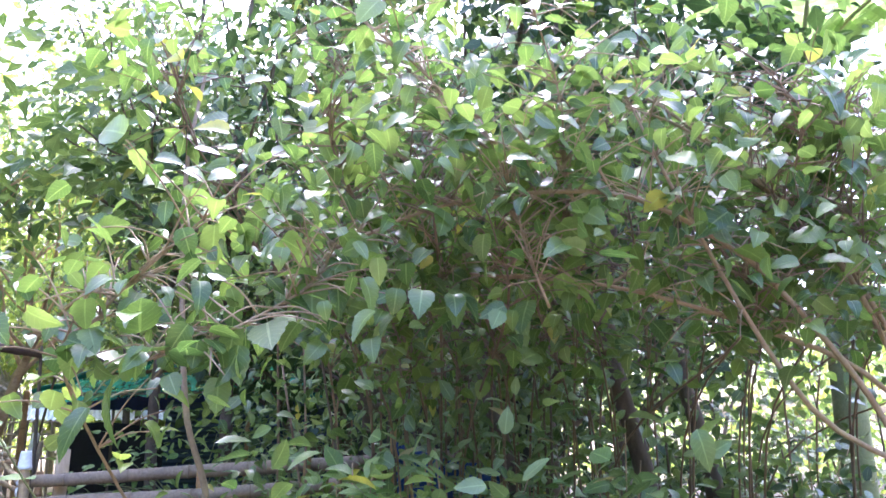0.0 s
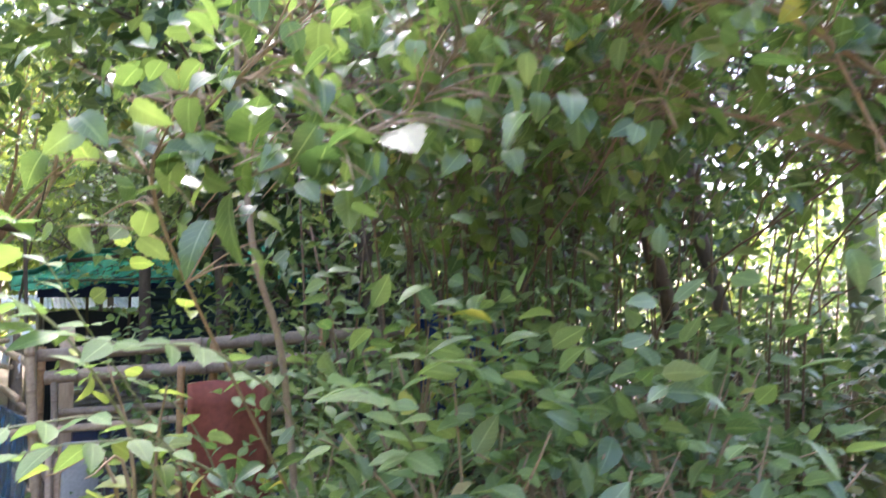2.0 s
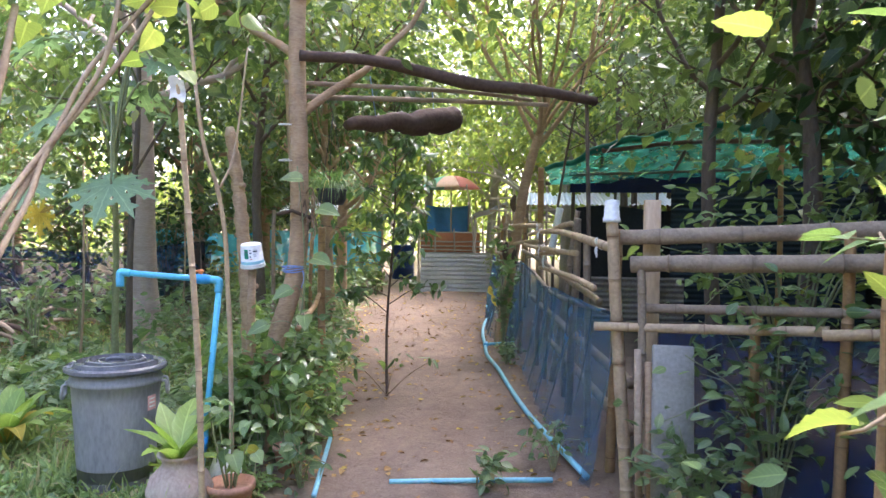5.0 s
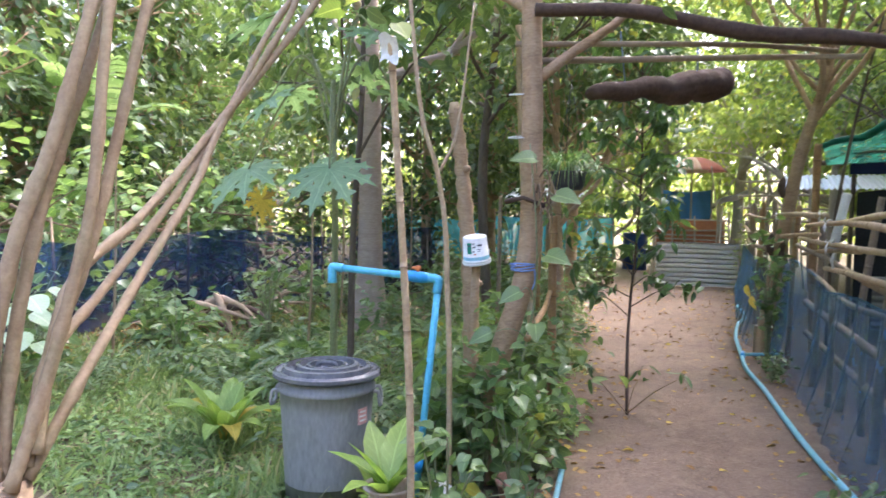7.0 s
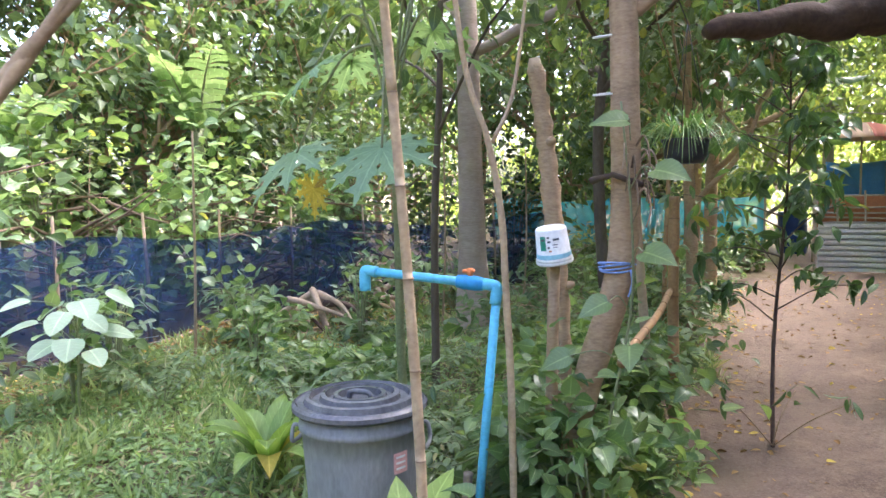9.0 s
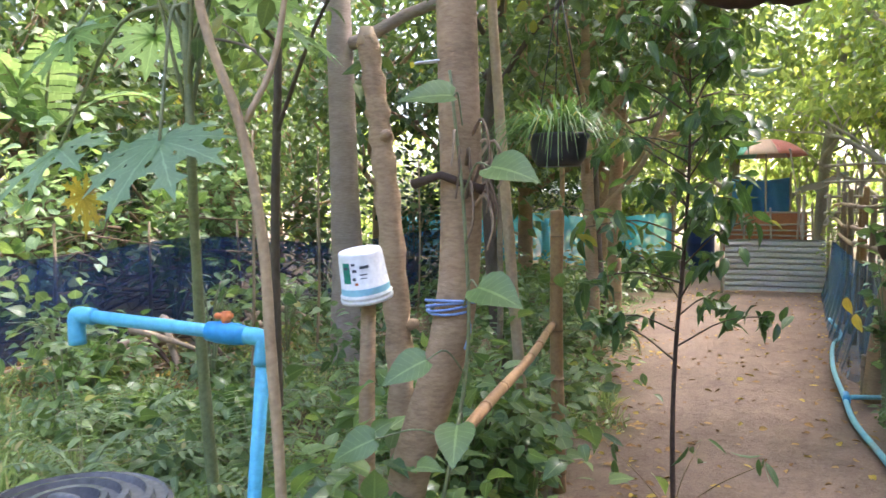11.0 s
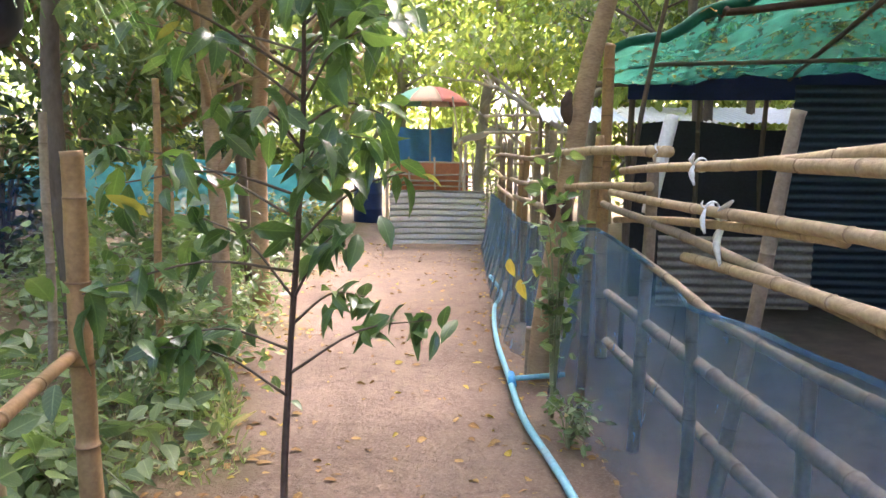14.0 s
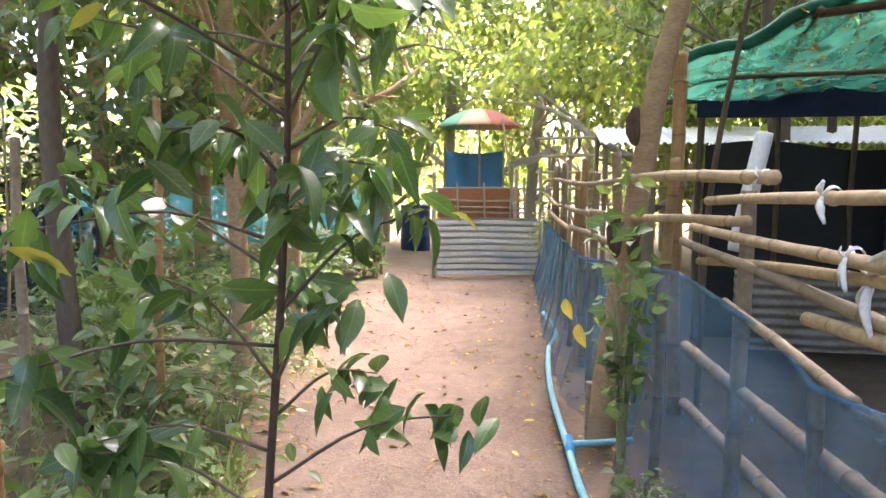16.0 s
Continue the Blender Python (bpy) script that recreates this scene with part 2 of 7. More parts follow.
def surface(name, c1, c2, c3=None, scale=3.0, fine=40.0, rough=(0.55, 0.85), bump=0.3, metal=0.0, stretch=(1, 1, 1), node=None, dist=0.006, stain=0.5):
    """A worn solid surface: two colours mixed in blotches, a stain colour, fine grain and relief."""
    m, nt, ns, ln, bsdf = nodes_of(name)
    big = noise_node(nt, scale, 5, 0.65, stretch, 0.4)
    small = noise_node(nt, fine, 3, 0.6, stretch)
    col = mix_node(nt, ramp(nt, big, 0.35, 0.65), c1, c2)
    if c3:
        spot = noise_node(nt, scale * 0.45 + 0.7, 6, 0.75, stretch, 1.0)
        col = mix_node(nt, math_node(nt, "MULTIPLY", ramp(nt, spot, 0.52, 0.68), stain), col, c3)
    grain = ramp(nt, small, 0.25, 0.75)
    col = mix_node(nt, 0.35, col, mix_node(nt, grain, tuple(0.55 * v for v in c1), tuple(min(1, 1.4 * v) for v in c2)))
    if node:
        col = mix_node(nt, attr(nt, "a"), col, node)
    ln.new(col, bsdf.inputs["Base Color"])
    ln.new(math_node(nt, "MULTIPLY_ADD", big, rough[1] - rough[0]), bsdf.inputs["Roughness"])
    bsdf.inputs["Roughness"].links[0].from_node.inputs[2].default_value = rough[0]
    bsdf.inputs["Metallic"].default_value = metal
    bsdf.inputs["Specular IOR Level"].default_value = 0.35
    if bump:
        b = ns.new("ShaderNodeBump")
        b.inputs["Strength"].default_value, b.inputs["Distance"].default_value = bump, dist
        ln.new(math_node(nt, "ADD", small, big), b.inputs["Height"])
        ln.new(b.outputs[0], bsdf.inputs["Normal"])
    return m


def leafy(name, dark, light, odd=(0.45, 0.38, 0.05), odd_share=0.04, rough=0.42, through_light=0.38, gloss=0.4):
    """A leaf: each its own green, a paler rib and veins, light passing through."""
    m, nt, ns, ln, bsdf = nodes_of(name)
    geo = ns.new("ShaderNodeNewGeometry")
    rnd = geo.outputs["Random Per Island"]
    col = mix_node(nt, rnd, dark, light)
    second = math_node(nt, "FRACT", math_node(nt, "MULTIPLY", rnd, 37.7))
    col = mix_node(nt, math_node(nt, "LESS_THAN", second, odd_share), col, odd)
    vein = math_node(nt, "FRACT", math_node(nt, "MULTIPLY", math_node(nt, "ADD", attr(nt, "b"), math_node(nt, "MULTIPLY", attr(nt, "a"), -0.22)), 8.0))
    vein = math_node(nt, "LESS_THAN", vein, 0.1)
    rib = math_node(nt, "LESS_THAN", attr(nt, "a"), 0.07)
    col = mix_node(nt, math_node(nt, "MULTIPLY", math_node(nt, "MAXIMUM", math_node(nt, "MULTIPLY", vein, 0.5), rib), 0.35), col, tuple(min(1, v * 1.8 + 0.03) for v in light))
    blot = ramp(nt, noise_node(nt, 22, 3, 0.6), 0.3, 0.75)
    col = mix_node(nt, math_node(nt, "MULTIPLY", blot, 0.3), col, tuple(0.6 * v for v in dark))
    ln.new(col, bsdf.inputs["Base Color"])
    bsdf.inputs["Roughness"].default_value = rough
    bsdf.inputs["Specular IOR Level"].default_value = gloss
    bmp = ns.new("ShaderNodeBump")
    bmp.inputs["Strength"].default_value, bmp.inputs["Distance"].default_value = 0.35, 0.003
    ln.new(math_node(nt, "ADD", vein, noise_node(nt, 60, 2)), bmp.inputs["Height"])
    ln.new(bmp.outputs[0], bsdf.inputs["Normal"])
    tr = ns.new("ShaderNodeBsdfTranslucent")
    ln.new(mix_node(nt, 1.0, col, (1.7, 1.7, 0.95), "MULTIPLY"), tr.inputs[0])
    mx = ns.new("ShaderNodeMixShader")
    mx.inputs[0].default_value = through_light
    ln.new(bsdf.outputs[0], mx.inputs[1]), ln.new(tr.outputs[0], mx.inputs[2])
    ln.new(mx.outputs[0], ns["Material Output"].inputs[0])
    return m


def netting(name, c1, c2, cover, scale=4.0, glow=0.4):
    """Woven plastic net: part of the light passes between its threads."""
    m, nt, ns, ln, bsdf = nodes_of(name)
    big = noise_node(nt, scale, 5, 0.7)
    col = mix_node(nt, ramp(nt, big, 0.35, 0.7), c1, c2)
    ln.new(col, bsdf.inputs["Base Color"])
    bsdf.inputs["Roughness"].default_value = 0.6
    bsdf.inputs["Specular IOR Level"].default_value = 0.15
    clear = ns.new("ShaderNodeBsdfTransparent")
    tr = ns.new("ShaderNodeBsdfTranslucent")
    ln.new(col, tr.inputs[0])
    m1, m2 = ns.new("ShaderNodeMixShader"), ns.new("ShaderNodeMixShader")
    m1.inputs[0].default_value = glow
    ln.new(bsdf.outputs[0], m1.inputs[1]), ln.new(tr.outputs[0], m1.inputs[2])
    ln.new(math_node(nt, "ADD", math_node(nt, "MULTIPLY", ramp(nt, noise_node(nt, scale * 3, 4), 0.3, 0.7), 0.16), cover - 0.08, True), m2.inputs[0])
    ln.new(clear.outputs[0], m2.inputs[1]), ln.new(m1.outputs[0], m2.inputs[2])
    ln.new(m2.outputs[0], ns["Material Output"].inputs[0])
    return m


# ---- materials ----
M_BAMBOO = surface("bamboo", (0.36, 0.255, 0.145), (0.48, 0.365, 0.23), (0.17, 0.12, 0.08), 7, 60, (0.55, 0.8), 0.35, 0, (1, 1, 1), (0.2, 0.13, 0.08), 0.006, 0.75)
M_BAMBOO_GREY = surface("weathered_bamboo", (0.2, 0.152, 0.104), (0.3, 0.237, 0.165), (0.11, 0.08, 0.055), 6, 60, (0.55, 0.85), 0.3, 0, (1, 1, 1), (0.16, 0.12, 0.08))
M_BAMBOO_BROWN = surface("brown_bamboo", (0.26, 0.15, 0.07), (0.38, 0.24, 0.11), (0.12, 0.07, 0.04), 5, 60, (0.45, 0.7), 0.2, 0, (1, 1, 1), (0.14, 0.08, 0.04))
M_BARK = surface("bark_brown", (0.27, 0.175, 0.1), (0.43, 0.3, 0.18), (0.2, 0.15, 0.09), 7, 55, (0.75, 0.95), 0.7, 0, (0.7, 0.7, 1.9), None, 0.005, 0.6)
M_BARK_GREY = surface("bark_grey", (0.3, 0.26, 0.2), (0.42, 0.38, 0.31), (0.14, 0.15, 0.09), 4, 45, (0.75, 0.95), 0.7, 0, (1, 1, 0.35))
M_BARK_PINK = surface("bark_pale_ringed", (0.34, 0.26, 0.21), (0.46, 0.37, 0.31), (0.24, 0.18, 0.13), 5, 45, (0.75, 0.95), 0.6, 0, (0.5, 0.5, 2.4))
M_BARK_DARK = surface("bark_dark", (0.08, 0.06, 0.045), (0.14, 0.11, 0.08), (0.05, 0.06, 0.035), 5, 45, (0.75, 0.95), 0.6, 0, (1, 1, 0.4))
M_STEM = surface("twig", (0.24, 0.16, 0.09), (0.34, 0.26, 0.16), (0.16, 0.18, 0.08), 8, 70, (0.6, 0.85), 0.3)
M_BRUSH = surface("dry_brush", (0.13, 0.085, 0.055), (0.24, 0.17, 0.11), (0.08, 0.06, 0.04), 8, 70, (0.7, 0.9), 0.3)
M_STEM_GREEN = surface("green_stem", (0.15, 0.175, 0.075), (0.25, 0.27, 0.14), (0.2, 0.17, 0.1), 6, 70, (0.45, 0.7), 0.2)
M_DEADWOOD = surface("dead_wood", (0.28, 0.2, 0.13), (0.44, 0.34, 0.24), (0.12, 0.08, 0.05), 6, 50, (0.8, 0.95), 0.6)
M_LOG = surface("dark_rotten_log", (0.055, 0.035, 0.025), (0.1, 0.065, 0.045), (0.035, 0.025, 0.02), 5, 40, (0.8, 0.95), 0.8)
M_PVC = surface("blue_pvc", (0.09, 0.42, 0.62), (0.13, 0.5, 0.7), (0.2, 0.4, 0.45), 6, 60, (0.28, 0.42), 0.05, 0, (1, 1, 1), None, 0.002, 0.4)
M_PVC_DARK = surface("blue_fitting", (0.03, 0.25, 0.55), (0.04, 0.31, 0.62), None, 8, 60, (0.3, 0.42), 0.05)
M_PVC_OLD = surface("dusty_blue_pipe", (0.14, 0.42, 0.52), (0.24, 0.52, 0.6), (0.36, 0.32, 0.26), 7, 50, (0.4, 0.65), 0.1, 0, (1, 1, 1), None, 0.003, 0.7)
M_ORANGE = surface("orange_plastic", (0.6, 0.16, 0.04), (0.7, 0.22, 0.07), None, 9, 70, (0.35, 0.5), 0.05)
M_BIN = surface("grey_plastic", (0.22, 0.218, 0.22), (0.3, 0.297, 0.298), (0.42, 0.4, 0.36), 4, 60, (0.42, 0.6), 0.1, 0, (1, 1, 0.3), None, 0.003, 0.6)
M_LID = surface("dark_plastic_lid", (0.085, 0.087, 0.095), (0.15, 0.152, 0.16), (0.36, 0.36, 0.36), 9, 60, (0.16, 0.3), 0.1, 0, (1, 1, 1), None, 0.003, 0.35)
M_LABEL_RED = surface("faded_red_label", (0.62, 0.3, 0.26), (0.7, 0.42, 0.38), None, 20, 80, (0.5, 0.6), 0)
M_WHITE = surface("white_plastic", (0.72, 0.72, 0.68), (0.8, 0.8, 0.77), (0.5, 0.47, 0.38), 6, 60, (0.35, 0.5), 0.05, 0, (1, 1, 1), None, 0.003, 0.4)
M_LABEL_GREEN = surface("green_print", (0.02, 0.22, 0.14), (0.03, 0.28, 0.18), None, 10, 60, (0.4, 0.5), 0)
M_LABEL_DARK = surface("dark_print", (0.05, 0.06, 0.08), (0.09, 0.1, 0.12), None, 10, 60, (0.4, 0.5), 0)
M_LABEL_BLUE = surface("pale_blue_print", (0.3, 0.6, 0.72), (0.36, 0.66, 0.78), None, 10, 60, (0.4, 0.5), 0)
M_CLAY = surface("terracotta", (0.42, 0.2, 0.12), (0.52, 0.29, 0.19), (0.36, 0.3, 0.26), 6, 60, (0.75, 0.9), 0.3)
M_URN = surface("pale_clay", (0.42, 0.31, 0.25), (0.52, 0.43, 0.36), (0.3, 0.14, 0.1), 5, 60, (0.7, 0.9), 0.3, 0, (1, 1, 0.6))
M_BLACK = surface("black_plastic", (0.02, 0.022, 0.026), (0.04, 0.042, 0.048), (0.1, 0.09, 0.08), 6, 50, (0.4, 0.6), 0.1)
M_STRING = surface("blue_string", (0.16, 0.26, 0.55), (0.3, 0.42, 0.7), None, 30, 90, (0.6, 0.8), 0.3)
M_RAG = surface("white_rag", (0.62, 0.62, 0.6), (0.75, 0.75, 0.73), (0.45, 0.42, 0.36), 14, 90, (0.8, 0.95), 0.3)
M_CORR = surface("galvanised_sheet", (0.68, 0.69, 0.7), (0.78, 0.79, 0.8), (0.42, 0.36, 0.31), 3, 40, (0.4, 0.55), 0.05, 0.15)
M_ROOF = surface("pale_blue_sheet", (0.5, 0.6, 0.74), (0.62, 0.7, 0.8), (0.4, 0.42, 0.44), 3, 40, (0.35, 0.55), 0.1, 0.2)
M_DARKSHEET = surface("dark_blue_sheet", (0.02, 0.035, 0.055), (0.035, 0.055, 0.08), (0.06, 0.06, 0.06), 3, 40, (0.45, 0.65), 0.1)
M_RUST_GREY = surface("rusted_grey_sheet", (0.2, 0.17, 0.15), (0.32, 0.29, 0.27), (0.16, 0.09, 0.06), 4, 40, (0.5, 0.75), 0.2, 0.2)
M_BLUE_SHEET = surface("deep_blue_sheet", (0.01, 0.03, 0.12), (0.018, 0.055, 0.2), (0.02, 0.03, 0.07), 4, 60, (0.45, 0.65), 0.25)
M_TARP_BLACK = surface("black_tarpaulin", (0.012, 0.013, 0.018), (0.022, 0.024, 0.032), (0.05, 0.045, 0.04), 4, 40, (0.5, 0.7), 0.3)
M_TARP_BLUE = surface("blue_tarpaulin", (0.06, 0.24, 0.6), (0.1, 0.34, 0.72), (0.1, 0.2, 0.4), 4, 60, (0.4, 0.6), 0.25)
M_TARP_NAVY = surface("navy_tarpaulin", (0.006, 0.012, 0.055), (0.01, 0.02, 0.095), (0.03, 0.04, 0.09), 4, 60, (0.45, 0.65), 0.25)
M_DRUM = surface("blue_drum", (0.01, 0.03, 0.13), (0.016, 0.05, 0.19), (0.05, 0.06, 0.1), 4, 50, (0.35, 0.55), 0.1)
M_ORANGE_BOARD = surface("orange_brown_board", (0.42, 0.15, 0.07), (0.52, 0.22, 0.11), (0.28, 0.12, 0.07), 4, 40, (0.6, 0.85), 0.2)
M_RED_BOARD = surface("red_brown_board", (0.17, 0.045, 0.028), (0.25, 0.075, 0.045), (0.09, 0.04, 0.03), 4, 40, (0.6, 0.85), 0.2)
M_STONE = surface("pale_cement_board", (0.23, 0.225, 0.19), (0.32, 0.31, 0.27), (0.13, 0.11, 0.08), 4, 50, (0.8, 0.95), 0.4)
M_PLANK = surface("raw_plank", (0.46, 0.33, 0.2), (0.56, 0.43, 0.28), (0.3, 0.2, 0.12), 4, 50, (0.6, 0.8), 0.3, 0, (1, 1, 0.2))
M_GATE_WOOD = surface("grey_sticks", (0.4, 0.33, 0.26), (0.52, 0.45, 0.37), (0.24, 0.17, 0.12), 6, 50, (0.6, 0.85), 0.3)
M_UMB = [surface("umbrella_" + k, tuple(0.9 * v for v in c), c, None, 4, 60, (0.6, 0.8), 0.1) for k, c in
         (("green", (0.2, 0.45, 0.28)), ("peach", (0.78, 0.5, 0.34)), ("red", (0.75, 0.26, 0.2)), ("pink", (0.74, 0.36, 0.3)), ("white", (0.75, 0.7, 0.62)), ("teal", (0.1, 0.34, 0.33)))]
M_NET_BLUE = netting("blue_net", (0.04, 0.15, 0.26), (0.16, 0.3, 0.43), 0.5, 2.6)
M_NET_NAVY = netting("dark_blue_net", (0.01, 0.035, 0.12), (0.028, 0.075, 0.21), 0.7, 1.8)
M_NET_GREEN = netting("green_shade_net", (0.014, 0.13, 0.088), (0.06, 0.3, 0.21), 0.72, 3.0, 0.55)
M_NET_ROLL = netting("rolled_green_net", (0.01, 0.1, 0.07), (0.03, 0.2, 0.14), 0.98, 6.0)
M_NET_TEAL = netting("turquoise_net", (0.05, 0.4, 0.5), (0.12, 0.52, 0.62), 0.62, 2.0)

L_SHRUB = leafy("shrub_leaf", (0.06, 0.115, 0.035), (0.19, 0.27, 0.085), (0.38, 0.38, 0.09), 0.02, 0.26, 0.42, 0.65)
L_COMPOUND = leafy("pale_leaflet", (0.1, 0.185, 0.06), (0.21, 0.305, 0.115), (0.36, 0.38, 0.07), 0.08, 0.4, 0.42)
L_MID = leafy("mid_green_leaf", (0.1, 0.18, 0.065), (0.24, 0.33, 0.125), (0.36, 0.36, 0.08), 0.03, 0.38, 0.4)
L_SAPLING = leafy("glossy_dark_leaf", (0.035, 0.085, 0.025), (0.12, 0.21, 0.06), (0.3, 0.28, 0.06), 0.02, 0.28, 0.3, 0.7)
L_VINE = leafy("vine_leaf", (0.075, 0.145, 0.05), (0.22, 0.31, 0.11), (0.34, 0.32, 0.08), 0.015, 0.33, 0.38, 0.6)
L_WEED = leafy("weed_leaf", (0.075, 0.13, 0.055), (0.19, 0.265, 0.12), (0.3, 0.26, 0.12), 0.03, 0.36, 0.38, 0.55)
L_GRASS = leafy("grass_blade", (0.1, 0.16, 0.055), (0.36, 0.44, 0.19), (0.46, 0.4, 0.25), 0.1, 0.5)
L_LAWN = leafy("lawn_weed_leaf", (0.11, 0.19, 0.06), (0.3, 0.41, 0.16), (0.42, 0.36, 0.2), 0.05, 0.45)
L_TREE = leafy("tree_leaf", (0.06, 0.11, 0.04), (0.17, 0.235, 0.08), (0.35, 0.33, 0.07), 0.02, 0.3, 0.38, 0.65)
L_LIGHT = leafy("yellow_green_leaf", (0.15, 0.225, 0.06), (0.33, 0.385, 0.11), (0.45, 0.42, 0.1), 0.04, 0.42, 0.48)
L_DARK = leafy("dark_and_shaded_leaf", (0.02, 0.05, 0.02), (0.055, 0.1, 0.035), (0.2, 0.2, 0.05), 0.02, 0.42, 0.25)
L_PAPAYA = leafy("papaya_leaf", (0.2, 0.32, 0.17), (0.28, 0.4, 0.23), (0.4, 0.35, 0.05), 0.0, 0.5)
L_ROUND = leafy("pale_round_leaf", (0.33, 0.45, 0.3), (0.46, 0.57, 0.42), (0.4, 0.35, 0.1), 0.0, 0.5)
L_PALE = leafy("pale_broad_leaf", (0.2, 0.31, 0.17), (0.36, 0.47, 0.28), (0.4, 0.4, 0.1), 0.02, 0.4, 0.4)
L_YELLOW = leafy("yellowed_leaf", (0.45, 0.36, 0.06), (0.55, 0.42, 0.1), (0.3, 0.2, 0.08), 0.1, 0.6)
L_BANANA = leafy("banana_leaf", (0.15, 0.24, 0.11), (0.27, 0.37, 0.2), (0.4, 0.35, 0.1), 0.0, 0.35, 0.45)
L_LANCE = leafy("pale_strap_leaf", (0.16, 0.27, 0.05), (0.32, 0.42, 0.12), (0.45, 0.38, 0.2), 0.08, 0.4)
L_DRY = leafy("fallen_leaf", (0.2, 0.11, 0.05), (0.42, 0.28, 0.11), (0.5, 0.38, 0.08), 0.2, 0.8, 0.1, 0.1)
L_FERN = leafy("hanging_grass", (0.07, 0.15, 0.05), (0.18, 0.28, 0.11), (0.35, 0.3, 0.1), 0.03, 0.45)


def ground_material():
    m, nt, ns, ln, bsdf = nodes_of("soil")
    big, mid, fine = noise_node(nt, 0.9, 5, 0.65), noise_node(nt, 5, 6, 0.7), noise_node(nt, 70, 4, 0.7)
    clod, patch = noise_node(nt, 16, 6, 0.75, (1, 1, 1), 0.6), noise_node(nt, 1.9, 7, 0.8, (1, 0.5, 1), 1.2)
    dirt = mix_node(nt, ramp(nt, big, 0.35, 0.65), (0.2, 0.14, 0.1), (0.28, 0.205, 0.15))
    dirt = mix_node(nt, math_node(nt, "MULTIPLY", ramp(nt, patch, 0.47, 0.62), 0.55), dirt, (0.115, 0.082, 0.062))
    dirt = mix_node(nt, math_node(nt, "MULTIPLY", ramp(nt, mid, 0.5, 0.72), 0.55), dirt, (0.14, 0.1, 0.075))
    dirt = mix_node(nt, math_node(nt, "MULTIPLY", ramp(nt, clod, 0.52, 0.7), 0.55), dirt, (0.32, 0.25, 0.19))
    dirt = mix_node(nt, math_node(nt, "MULTIPLY", ramp(nt, noise_node(nt, 3.3, 8, 0.8, (1, 1, 1), 0.8), 0.52, 0.66), 0.6), dirt, (0.33, 0.245, 0.185))
    dirt = mix_node(nt, math_node(nt, "MULTIPLY", ramp(nt, fine, 0.48, 0.7), 0.6), dirt, (0.38, 0.3, 0.235))
    dirt = mix_node(nt, math_node(nt, "MULTIPLY", ramp(nt, noise_node(nt, 38, 5, 0.75), 0.57, 0.66), 0.65), dirt, (0.1, 0.075, 0.058))
    dirt = mix_node(nt, 1.0, dirt, (0.78, 0.77, 0.75), "MULTIPLY")
    soil = mix_node(nt, ramp(nt, mid, 0.35, 0.65), (0.12, 0.085, 0.05), (0.2, 0.15, 0.09))
    soil = mix_node(nt, math_node(nt, "MULTIPLY", ramp(nt, fine, 0.45, 0.7), 0.6), soil, (0.1, 0.13, 0.045))
    # pen floor: dark mud, with the shade under the roof put into its colour
    shaded_mud = mix_node(nt, ramp(nt, mid, 0.35, 0.65), (0.035, 0.03, 0.026), (0.075, 0.06, 0.05))
    soil = mix_node(nt, attr(nt, "b"), soil, shaded_mud)
    ln.new(mix_node(nt, attr(nt, "a"), soil, dirt), bsdf.inputs["Base Color"])
    bsdf.inputs["Roughness"].default_value = 0.92
    bsdf.inputs["Specular IOR Level"].default_value = 0.2
    b = ns.new("ShaderNodeBump")
    b.inputs["Strength"].default_value, b.inputs["Distance"].default_value = 0.8, 0.02
    ln.new(math_node(nt, "ADD", math_node(nt, "ADD", mid, clod), math_node(nt, "MULTIPLY", fine, 0.5)), b.inputs["Height"])
    ln.new(b.outputs[0], bsdf.inputs["Normal"])
    return m


M_GROUND = ground_material()

# ---- the lie of the land ----
FENCE = [(0.68, 4.87), (0.56, 5.6), (0.42, 6.5), (0.33, 7.4), (0.27, 8.0), (0.1, 8.7), (-0.08, 9.4), (-0.22, 10.3), (-0.36, 12.0), (-0.48, 14.0), (-0.6, 15.7)]
FY = [p[1] for p in FENCE]
FX = [p[0] for p in FENCE]
EDGE_Y = [-6, 4.0, 5.0, 5.9, 8.0, 9.3, 12.4, 15.0, 19.0, 26.0]
EDGE_X = [-0.9, -0.95, -1.0, -1.15, -1.62, -1.95, -2.6, -2.75, -2.9, -2.9]


def fence_x(y):
    return float(np.interp(y, FY, FX))


def bareness(x, y):
    left = np.interp(y, EDGE_Y, EDGE_X)
    wob = 0.16 * np.sin(3.1 * y + 1.3 * x) + 0.1 * np.sin(7.7 * y) + 0.08 * np.sin(9.1 * x + 4 * y)
    right = np.where(y < 4.6, 1.0, np.interp(y, FY, FX) + 0.06)
    d = np.minimum(x - left + wob, right - x)
    far = np.clip((22 - y) / 3, 0, 1)
    return np.clip(d / 0.3 + 0.5, 0, 1) * far


def height(x, y):
    return 0.012 * np.sin(1.7 * x + 0.6) * np.sin(1.1 * y) + 0.008 * np.sin(5.3 * x + 2 * y) + 0.05 * np.clip((-1.6 - x) / 3, 0, 1) * (1 - bareness(x, y))


